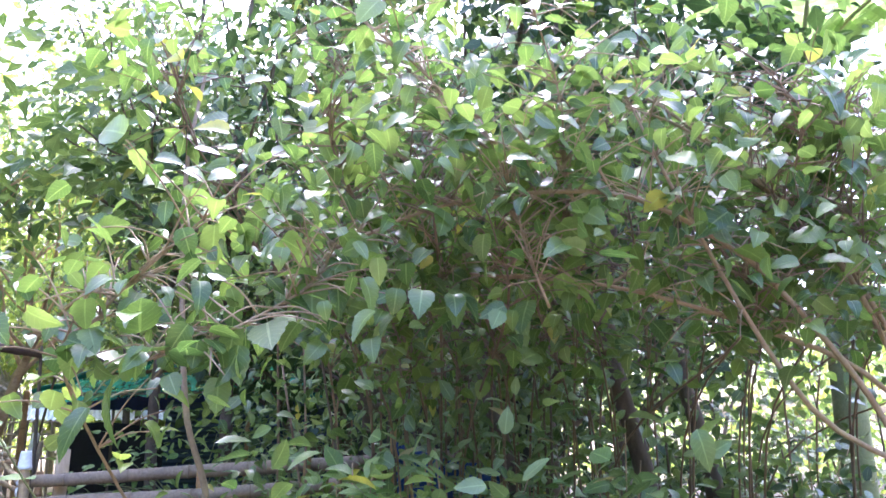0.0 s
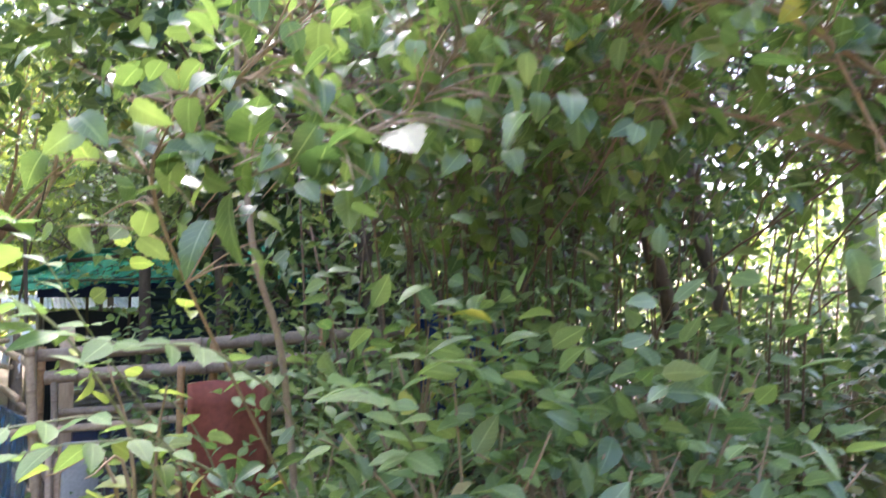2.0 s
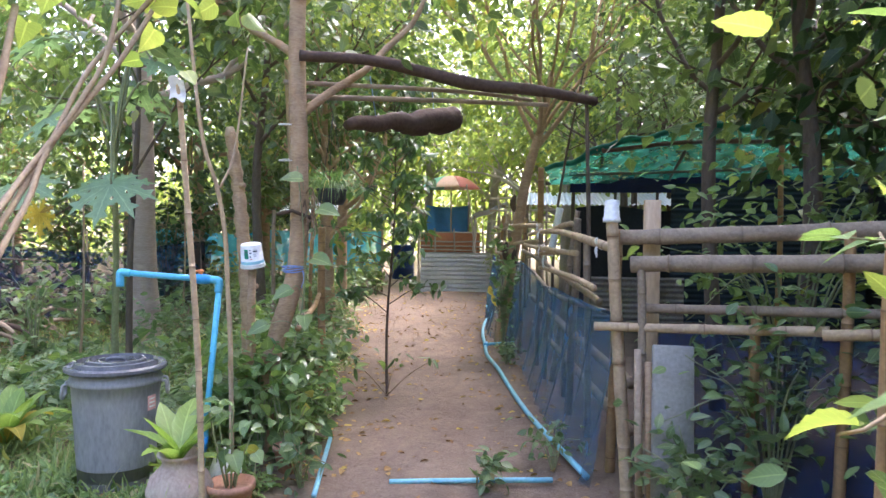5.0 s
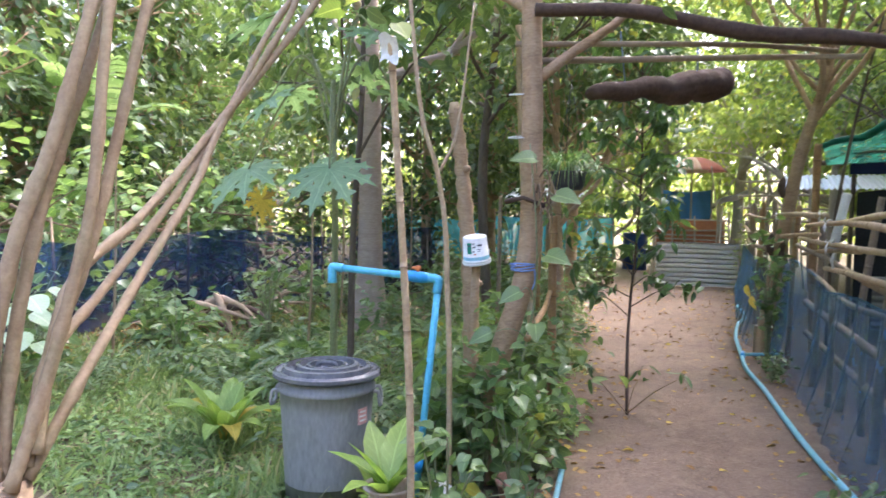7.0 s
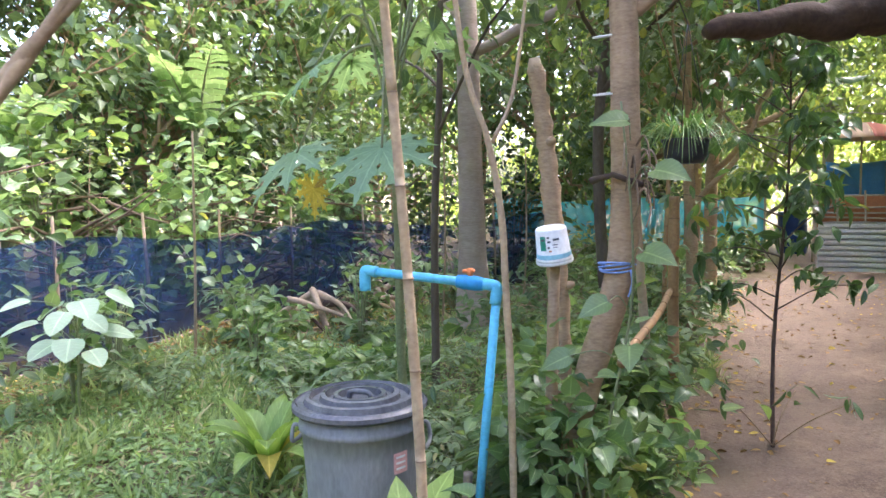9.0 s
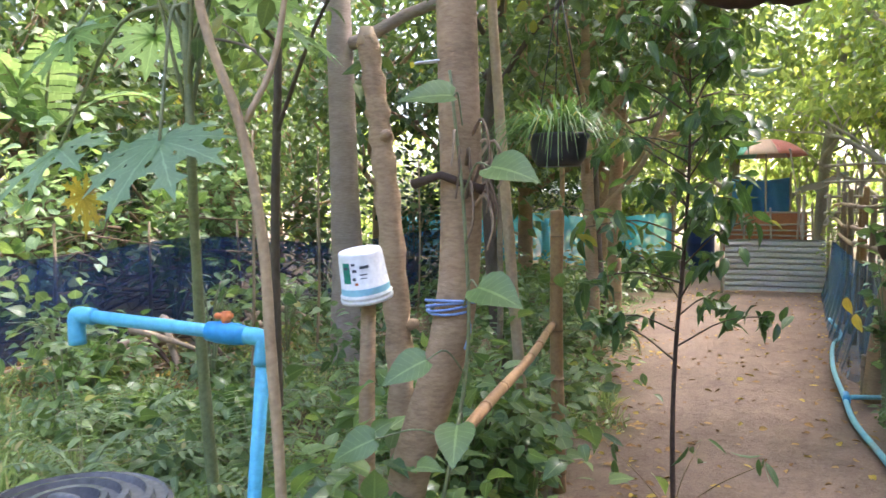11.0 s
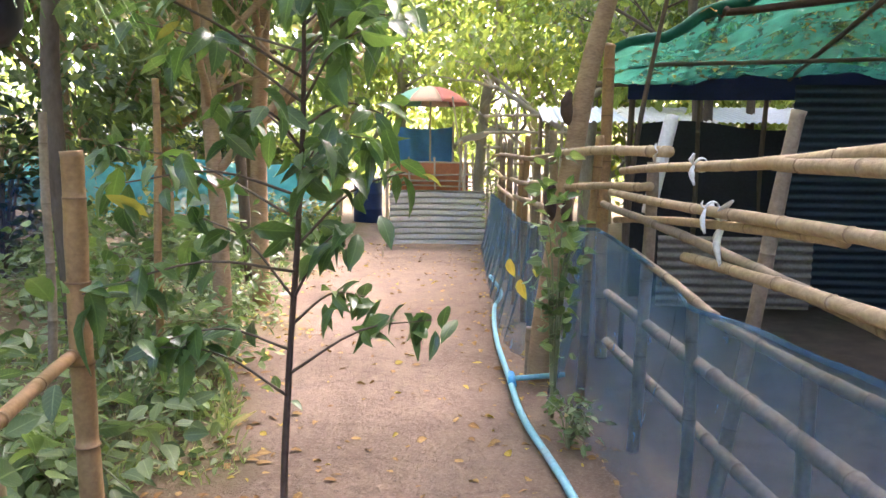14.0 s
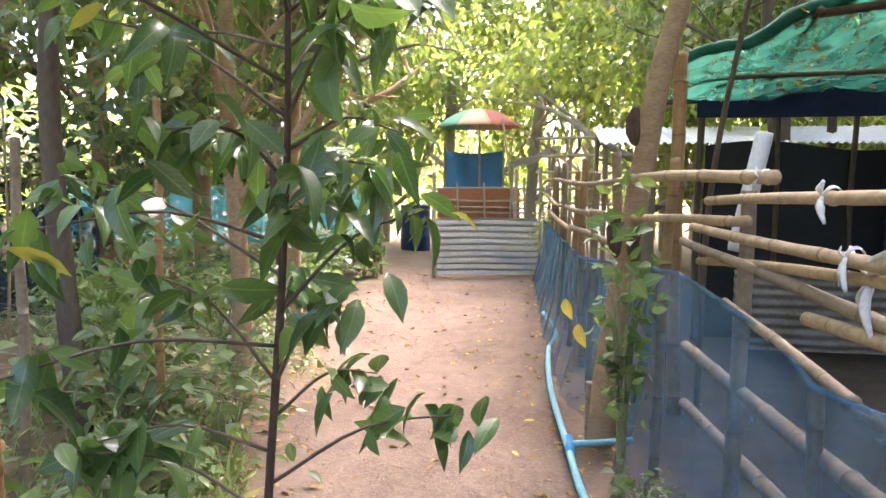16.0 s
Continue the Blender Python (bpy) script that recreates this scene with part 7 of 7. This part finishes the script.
def build_pale_branch():
    """Low branches with rows of pale leaflets that reach towards the walk; the nearest leaflets one by one."""
    rng = random.Random(121)
    root = thing("pale_leaf_shrub", (1.5, 2.4, 0), "low shrub with rows of pale green leaflets reaching over the walk", "shrub")
    one = leaf_mesh("leaf", np.zeros((1, 3)), np.array([[0, 1.0, 0]]), np.array([[0, 0, 1.0]]), np.ones(1), "ovate", 0.22, 0.22, np.random.default_rng(2))
    one.materials.append(L_COMPOUND)
    twigs = [[(1.5, 2.4, 0.0), (1.15, 2.1, 0.9), (0.85, 1.8, 1.25), (0.62, 1.6, 1.3), (0.5, 1.62, 1.27)], [(1.5, 2.3, 0.0), (1.2, 1.9, 0.9), (0.9, 1.55, 1.22), (0.7, 1.4, 1.28), (0.56, 1.42, 1.26)],
             [(1.6, 2.2, 0.0), (1.3, 1.8, 1.1), (1.0, 1.45, 1.42), (0.77, 1.33, 1.47), (0.62, 1.38, 1.5)], [(1.4, 2.2, 0.0), (1.1, 1.85, 0.8), (0.85, 1.6, 1.05), (0.68, 1.55, 1.1), (0.55, 1.62, 1.08)],
             [(1.6, 2.1, 0.0), (1.35, 1.7, 0.9), (1.1, 1.4, 1.1), (0.9, 1.2, 1.14), (0.8, 1.15, 1.1)], [(1.7, 2.0, 0.0), (1.5, 1.5, 1.0), (1.3, 1.25, 1.3), (1.15, 1.1, 1.38)],
             [(1.4, 2.5, 0.0), (1.05, 2.3, 1.0), (0.75, 2.1, 1.5), (0.6, 2.0, 1.75), (0.55, 1.95, 1.78)], [(1.8, 2.2, 0.0), (1.6, 1.7, 0.9), (1.45, 1.45, 1.15), (1.35, 1.3, 1.2)],
             [(1.6, 2.6, 0.0), (1.3, 2.3, 0.7), (1.0, 2.1, 0.95), (0.8, 2.0, 1.0)], [(1.9, 2.4, 0.0), (1.8, 1.9, 1.0), (1.7, 1.6, 1.4), (1.6, 1.45, 1.5)], [(1.5, 2.7, 0.0), (1.2, 2.6, 1.0), (0.95, 2.5, 1.3), (0.75, 2.45, 1.35)],
             [(1.8, 2.0, 0.0), (1.7, 1.6, 0.8), (1.55, 1.3, 1.0), (1.45, 1.15, 1.0)]]
    twigs += [[(1.35, 2.0, 0.0), (1.0, 1.7, 0.9), (0.72, 1.45, 1.42), (0.58, 1.36, 1.56), (0.5, 1.33, 1.55)],
              [(1.9, 1.9, 0.0), (1.8, 1.6, 1.0), (1.6, 1.35, 1.35), (1.35, 1.2, 1.42)], [(2.2, 2.1, 0.0), (2.1, 1.8, 1.0), (1.95, 1.6, 1.35), (1.75, 1.5, 1.4)], [(1.9, 2.6, 0.0), (1.7, 2.3, 1.0), (1.45, 2.1, 1.3), (1.2, 2.0, 1.34)],
              [(2.4, 2.3, 0.0), (2.35, 2.1, 1.0), (2.25, 1.9, 1.4), (2.1, 1.75, 1.45)], [(2.7, 1.9, 0.0), (2.6, 1.7, 1.0), (2.45, 1.5, 1.3), (2.25, 1.4, 1.32)]]
    part("main_stem", tube(Build(), curve_points([(1.42, 2.1, -0.03), (1.36, 2.08, 0.8), (1.3, 2.06, 1.4), (1.2, 2.03, 1.75), (1.15, 2.05, 2.5), (1.2, 2.1, 3.0)], 6), [0.012, 0.012, 0.01, 0.006], 9, 0.06, rng), M_BAMBOO_GREY, root, "slanting pale bare stem")
    for line in twigs:
        pts = curve_points(line, 7)
        part("twig", tube(Build(), pts, [0.005, 0.0032, 0.0016], 6, 0.05, rng), M_STEM_GREEN, root)
        n = len(pts)
        for i in sorted(set(range(n // 2, n, 2 if rng.random() < 0.6 else 3)) | {n - 1}):
            w = pts[min(i + 1, n - 1)] - pts[max(i - 1, 0)]
            w /= np.linalg.norm(w)
            side = np.cross(w, (0, 0, 1))
            side /= np.linalg.norm(side)
            ways = [w] if i == n - 1 else []
            ways += [rng.uniform(0.3, 0.9) * w + s * side + np.array((0, 0, rng.uniform(-0.6, 0.25))) for s in (-1, 1)]
            for d in ways:
                s = rng.uniform(0.06, 0.11)
                tip = pts[i] + d / np.linalg.norm(d) * s
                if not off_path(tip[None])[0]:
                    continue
                up = Vector((rng.uniform(-0.6, 0.6), rng.uniform(-0.6, 0.6), 1))
                y = Vector(d).normalized()
                x = y.cross(up).normalized()
                z = x.cross(y)
                m = Matrix((x, y, z)).transposed().to_4x4()
                ob = new("leaf", one)
                ob.parent = root
                ob.matrix_parent_inverse = Matrix.Translation(Vector(root.location)).inverted()
                ob.matrix_basis = Matrix.Translation(Vector(pts[i])) @ m @ Matrix.Diagonal((s * rng.uniform(0.9, 1.15), s, s, 1))


build_pale_branch()
for k, (x, y, s) in enumerate(((1.2, 1.95, 0.95), (1.65, 1.5, 1.7), (2.2, 1.95, 1.9), (1.05, 2.4, 0.9), (1.75, 2.8, 1.1), (2.4, 1.5, 1.8), (2.9, 1.9, 1.9), (1.9, 2.4, 1.7), (1.4, 1.7, 1.35), (1.45, 2.3, 1.3), (2.0, 1.5, 1.85), (1.75, 1.2, 1.6), (2.1, 1.1, 1.6), (1.25, 2.75, 1.15), (2.6, 2.2, 1.8))):
    clump("leafy_shrub", (x, y, 0), (0.5, 0.45, s), 430, (0.055, 0.11), "ovate", (L_VINE, L_MID, L_WEED)[k % 3], "low leafy shrub before the thicket", 750 + k, "shrub", 18, "low shrubs by the walk", stem_mat=M_STEM)
for k, (x, y, h) in enumerate(((2.0, 6.4, 6.0), (3.3, 6.9, 6.5), (4.2, 5.6, 6.0), (1.5, 13.0, 6.0), (3.2, 12.8, 6.5))):
    tree("pen_tree", [(x, y, -0.03), (x + 0.1, y, 1.6), (x, y + 0.1, 3.2), (x + 0.1, y, h)], [0.07, 0.06, 0.045, 0.02], "dark leafy tree standing over the pen", 760 + k, M_BARK_DARK, (L_TREE, L_DARK)[k == 1], 9, 1.8, 2, 8, 0.28, (0.09, 0.14), "small", 0.45, group="trees over the pen")
# the last two are added so that their crowns shade the path
for k, (x, y, h) in enumerate(((1.6, 6.8, 7.4), (2.6, 14.2, 8.0), (1.9, 13.4, 7.4), (-2.75, 8.9, 6.6), (-2.95, 12.2, 7.2))):
    tree("fine_leaf_tree", [(x, y, -0.03), (x - 0.1, y, 1.8), (x, y + 0.1, 3.4), (x + 0.1, y, h)], [0.06, 0.05, 0.035, 0.015], "tall tree with fine green leaves and a spreading crown", 920 + k, M_BARK_DARK, (L_TREE, L_LIGHT)[k > 2], 9, 1.5 if k < 3 else 2.1, 2, 18 if k == 0 else 12, 0.25, (0.06, 0.1), "small", 0.4, group="fine-leaved trees", keep=head_room)
for k in range(8):
    clump("hedge_bush", (-9.0 + 0.72 * k, 17.6 - 0.08 * k, 0), (0.9, 0.6, 1.9 + 0.4 * (k % 3)), 750, (0.11, 0.17), "small", (L_TREE, L_LIGHT, L_DARK)[k % 3], "bush behind the turquoise net", 780 + k, "bush", 14, "bushes behind the far net")
for k in range(9):
    clump("far_weed", (-6.2 + 0.5 * k + 0.3 * math.sin(5 * k), 12.6 + 0.9 * (k % 3) + 0.25 * k * (k % 2), 0), (0.7, 0.6, 0.55 + 0.15 * (k % 3)), 300, (0.08, 0.14), "ovate", (L_WEED, L_TREE)[k % 2], "tall weeds at the back of the garden", 800 + k, "weed", 12, "weeds at the back", keep=head_room, stem_mat=M_STEM_GREEN)
for k, (x, y) in enumerate(((-6.6, 11.4), (-5.9, 12.6), (-7.3, 10.4))):
    clump("garden_bush", (x, y, 0), (0.9, 0.8, 2.3 + 0.3 * (k % 3)), 800, (0.09, 0.15), "ovate", (L_TREE, L_DARK, L_VINE)[k % 3], "dense green bush at the back of the garden", 830 + k, "bush", 18, "bushes at the back of the garden", keep=head_room)
clump("yellow_shoot", (0.95, 2.3, 0.0), (0.35, 0.3, 2.05), 40, (0.06, 0.1), "broad", L_LIGHT, "tall shoot with yellow-green leaves", 280, "shrub", 5)
# shade under the crowns is put into the dark leaves of every third bush
for k, (x, y, s) in enumerate(((2.1, 3.0, 0.9), (2.7, 2.7, 0.9), (2.0, 3.7, 0.8), (3.4, 2.2, 1.2), (2.9, 3.4, 0.95), (4.2, 2.4, 1.4), (4.6, 1.4, 1.4), (2.8, 1.3, 0.9), (3.9, 0.9, 1.0), (5.2, 0.4, 1.8), (4.5, 1.8, 1.9), (4.8, 2.5, 2.0), (5.5, 1.6, 2.0), (5.2, 3.6, 2.0), (4.7, 1.0, 1.6))):
    clump("bush", (x, y, 0), (0.6, 0.55, s), 520, (0.06, 0.1), ("ovate", "broad")[k % 2], (L_VINE, L_DARK, L_TREE)[k % 3], "leafy bush in the thicket beside the start", 290 + k, "bush", 20, "bushes in the thicket", stem_mat=M_STEM)


# ---- grass, litter, brushwood ----
def build_grass():
    nr = np.random.default_rng(131)
    n = 85000
    x, y = nr.uniform(-6.0, -0.8, n), nr.uniform(1.0, 9.5, n)
    thin = 0.45 + 0.55 * np.sin(2.1 * x + 1.2 * y) * np.sin(1.3 * y - 0.8 * x)
    ok = (bareness(x, y) < 0.25) & (nr.uniform(0, 1, n) < np.clip(thin + 0.35, 0.12, 1) * np.where(y > 6.2, 0.5, 1.0)) & (np.hypot(x + 1.93, y - 4.69) > 0.2)
    x, y = x[ok], y[ok]
    P = np.stack([x, y, height(x, y) - 0.005], 1)
    D = nr.normal(0, 0.6, P.shape)
    D[:, 2] = nr.uniform(0.25, 1.0, len(P))
    N = nr.normal(0, 1, P.shape)
    S = nr.uniform(0.05, 0.15, len(P)) * np.clip(0.75 + 0.45 * np.sin(5.1 * x + 2 * y) * np.sin(4.3 * y - 1.7 * x), 0.5, 1.3)
    me = leaf_mesh("grass", P, D, N, S * 1.05, "grass", 0.2, 0.45, nr)
    whole("grass", me, L_GRASS, "short rough grass on the garden floor", "grass", kind="stuff")
    n = 34000
    x, y = nr.uniform(-5.2, -0.9, n), nr.uniform(2.6, 7.2, n)
    ok = (bareness(x, y) < 0.3) & (np.hypot(x + 1.93, y - 4.69) > 0.2) & (nr.uniform(0, 1, n) < 0.55 + 0.45 * np.sin(3.7 * x + y) * np.sin(2.9 * y - x))
    x, y = x[ok], y[ok]
    P = np.stack([x, y, height(x, y) + nr.uniform(0.0, 0.05, len(x))], 1)
    D = nr.normal(0, 1, P.shape) * (1, 1, 0.3) + (0, 0, 0.25)
    whole("lawn_weed", leaf_mesh("lawn_weed", P, D, nr.normal(0, 0.4, P.shape) + (0, 0, 1), nr.uniform(0.035, 0.08, len(P)), "lance", 0.25, 0.35, nr), L_LAWN, "broad-bladed creeping weed all over the lawn", "weed", kind="stuff")
    n = 5500
    x, y = nr.uniform(-6.0, -1.2, n), nr.uniform(3.5, 14, n)
    ok = bareness(x, y) < 0.4
    x, y = x[ok], y[ok]
    P = np.stack([x, y, height(x, y) + nr.uniform(0.015, 0.07, len(x))], 1)
    D = nr.normal(0, 1, P.shape) * (1, 1, 0.25)
    N = nr.normal(0, 0.4, P.shape) + (0, 0, 1)
    whole("ground_cover", leaf_mesh("ground_cover", P, D, N, nr.uniform(0.035, 0.075, len(P)), "ovate", rng=nr), L_WEED, "low leafy ground cover", "ground cover", kind="stuff")
    n = 12500
    x, y = nr.uniform(-2.6, 1.6, n), nr.uniform(0.5, 16, n)
    edge = np.abs(x - np.interp(y, EDGE_Y, EDGE_X))
    right = np.abs(x - np.interp(y, FY, FX))
    ok = (nr.uniform(0, 1, n) < 0.1 + 0.6 * np.exp(-edge / 0.25) + 0.75 * np.exp(-right / 0.22))
    ok &= (x < np.interp(y, FY, FX) - 0.02) | (y < 4.6)
    x, y = x[ok], y[ok]
    P = np.stack([x, y, height(x, y) + 0.006], 1)
    D = nr.normal(0, 1, P.shape) * (1, 1, 0.12)
    N = nr.normal(0, 0.25, P.shape) + (0, 0, 1)
    whole("leaf_litter", leaf_mesh("leaf_litter", P, D, N, nr.uniform(0.025, 0.07, len(P)), "ovate", 0.35, 0.2, nr), L_DRY, "dry brown and yellow leaves strewn on the earth", "leaf litter", kind="stuff")
    n = 3800
    x, y = -6.4 + 2.0 * nr.uniform(0, 1, n) ** 1.4, nr.uniform(2.5, 10, n)
    P = np.stack([x, y, height(x, y) + 0.012], 1)
    D = nr.normal(0, 1, P.shape) * (1, 1, 0.12)
    N = nr.normal(0, 0.3, P.shape) + (0, 0, 1)
    whole("leaf_litter", leaf_mesh("leaf_litter", P, D, N, nr.uniform(0.04, 0.09, len(P)), "ovate", 0.35, 0.2, nr), L_DRY, "dry leaves along the blue net", "leaf litter", kind="stuff")


build_grass()


def build_brush():
    rng = random.Random(141)
    bd = Build()
    for k in range(520):
        p = np.array((rng.uniform(-8.2, -6.7), rng.uniform(3.0, 11.5), 0.05 + 1.35 * rng.random() ** 1.3))
        d = np.array((rng.uniform(-0.6, 0.6), rng.uniform(-1, 1), rng.uniform(-0.3, 0.35)))
        d = d / np.linalg.norm(d) * rng.uniform(0.4, 1.3)
        tube(bd, [p, p + d * 0.5 + (0, 0, rng.uniform(-0.05, 0.08)), p + d], [rng.uniform(0.006, 0.02), 0.004], 5)
    whole("brushwood", bd, M_BRUSH, "heap of dry brown brushwood behind the blue net", "brushwood", kind="stuff")
    root = thing("driftwood", (-5.5, 8.0, 0), "bleached forked driftwood lying before the blue net", "driftwood")
    for pts, r in (([(-6.0, 8.2, 0.1), (-5.6, 8.0, 0.3), (-5.4, 7.8, 0.42), (-5.1, 7.7, 0.05)], (0.05, 0.04, 0.03)), ([(-5.6, 8.0, 0.3), (-5.5, 8.4, 0.2), (-5.4, 8.8, 0.06)], (0.045, 0.02)),
                   ([(-5.45, 7.85, 0.4), (-5.6, 7.5, 0.2), (-5.5, 7.2, 0.04)], (0.04, 0.02)), ([(-5.5, 7.8, 0.36), (-5.2, 7.9, 0.25), (-4.8, 7.9, 0.06)], (0.035, 0.015)), ([(-6.1, 9.6, 0.06), (-5.8, 9.2, 0.28), (-5.3, 9.0, 0.08)], (0.05, 0.03)),
                   ([(-5.9, 9.0, 0.05), (-5.7, 9.5, 0.3), (-5.2, 9.8, 0.05)], (0.05, 0.02))):
        part("branch", tube(Build(), curve_points(pts, 6), r, 8, 0.15, rng), M_DEADWOOD, root)
    for k in range(26):
        a, l = rng.uniform(0, 6.28), rng.uniform(0.3, 0.75)
        p = np.array((-5.5 + rng.uniform(-0.25, 0.25), 8.1 + rng.uniform(-0.7, 0.9), rng.uniform(0.12, 0.4)))
        e = p + (l * math.cos(a), l * math.sin(a), 0)
        e[2] = rng.uniform(0.03, 0.2)
        part("root", tube(Build(), curve_points([p, (p + e) / 2 + (rng.uniform(-0.08, 0.08), rng.uniform(-0.08, 0.08), rng.uniform(0.0, 0.1)), e], 5), [rng.uniform(0.02, 0.045), 0.01], 7, 0.15, rng), (M_DEADWOOD, M_DEADWOOD, M_LOG)[k % 3], root)
    for k in range(12):
        x, y = rng.uniform(-5.9, -4.3), rng.uniform(6.8, 9.8)
        a = rng.uniform(0, 3.1)
        l = rng.uniform(0.3, 0.9)
        whole("fallen_stick", tube(Build(), [(x, y, 0.06), (x + l * 0.5 * math.cos(a), y + l * 0.5 * math.sin(a), 0.1), (x + l * math.cos(a), y + l * math.sin(a), 0.055)], [0.014, 0.007], 6), M_DEADWOOD, "dry stick fallen on the garden floor", "stick", "fallen sticks")


build_brush()


# ---- the wood all round ----
def wood_tree(x, y, h, seed, bark, leaf, reach, per, size, shape="far", start=0.3, label="tree in the wood around the garden"):
    rng = random.Random(seed)
    lean = rng.uniform(-0.4, 0.4)
    r = 0.035 + 0.014 * h
    tree("wood_tree", [(x, y, -0.05), (x + 0.3 * lean, y, h * 0.35), (x + lean, y + 0.2, h * 0.7), (x + lean, y, h)], [r, r * 0.8, r * 0.4], label, seed, bark, leaf, 9, reach, 2, per, 0.3, size, shape, start, 0.25, 0.35, "tree", 3, head_room, "trees of the wood")


WOOD = []
_r = random.Random(151)
for k in range(15):
    WOOD.append((-9.5 + _r.uniform(-1, 1) - 0.25 * k, 2 + k * 1.15, "t"))
for k in range(13):
    WOOD.append((-8 + 1.35 * k + _r.uniform(-0.5, 0.5), 20.5 + _r.uniform(-1, 2.0), "l"))
for k in range(2, 12):
    WOOD.append((6.2 + _r.uniform(-0.6, 1.4), 4.4 + 1.4 * k + _r.uniform(-0.4, 0.4), "d" if k < 8 else "l"))
for k in range(2):
    WOOD.append((3.4 + 1.1 * k + _r.uniform(-0.4, 0.4), 5.4 + _r.uniform(-0.6, 1.2) - 0.45 * k, "d"))
for k in range(4):
    WOOD.append((-6.8 + 1.0 * k, 12.5 + _r.uniform(-0.8, 1.6) + 0.5 * k, "t"))
for k in range(5):
    WOOD.append((0.8 + 1.0 * k, 16.6 + _r.uniform(-0.5, 1.2), "l"))
for k in range(12):
    a = 2.7 + k * 0.3
    WOOD.append((11 * math.cos(a) + 0.5, -1.5 + 9 * math.sin(a) * (1 if math.sin(a) < 0 else 0.4), "t"))
for k, (x, y, kind) in enumerate(WOOD):
    h = _r.uniform(4.5, 7.0)
    bark, leaf = {"t": (M_BARK, L_TREE), "l": (M_BARK_GREY, L_LIGHT), "d": (M_BARK_DARK, L_DARK if k % 3 == 0 else L_TREE)}[kind]
    wood_tree(x, y, h, 500 + k, bark, leaf, _r.uniform(1.3, 1.9), 9, (0.13, 0.2), "far", 0.14 if kind != "t" else 0.2,
              {"t": "green tree in the wood around the garden", "l": "bright yellow-green tree beyond the garden", "d": "dark dense tree in the thicket"}[kind])


def build_far_wood():
    """Leaf clumps of the wood beyond, all round."""
    nr = np.random.default_rng(161)
    A = []
    for k in range(900):
        a = nr.uniform(0, 2 * math.pi)
        r = nr.uniform(17, 26)
        z = nr.uniform(0, 1) ** 1.3 * 9.0
        lump = 0.5 + 0.5 * math.sin(3 * a + 1) * math.sin(7 * a)
        if z > 3.0 + 4.0 * lump:
            continue
        A.append((-1 + r * math.cos(a), 8 + r * math.sin(a), z))
    P, D, N, S = scatter(A, 90, (0.75, 0.75, 0.55), (0.22, 0.36), nr)
    whole("far_woods", leaf_mesh("far_woods", P, D, N, S, "far", rng=nr), L_LIGHT, "bright leafy woods closing the view all round", "woods", kind="stuff")


build_far_wood()
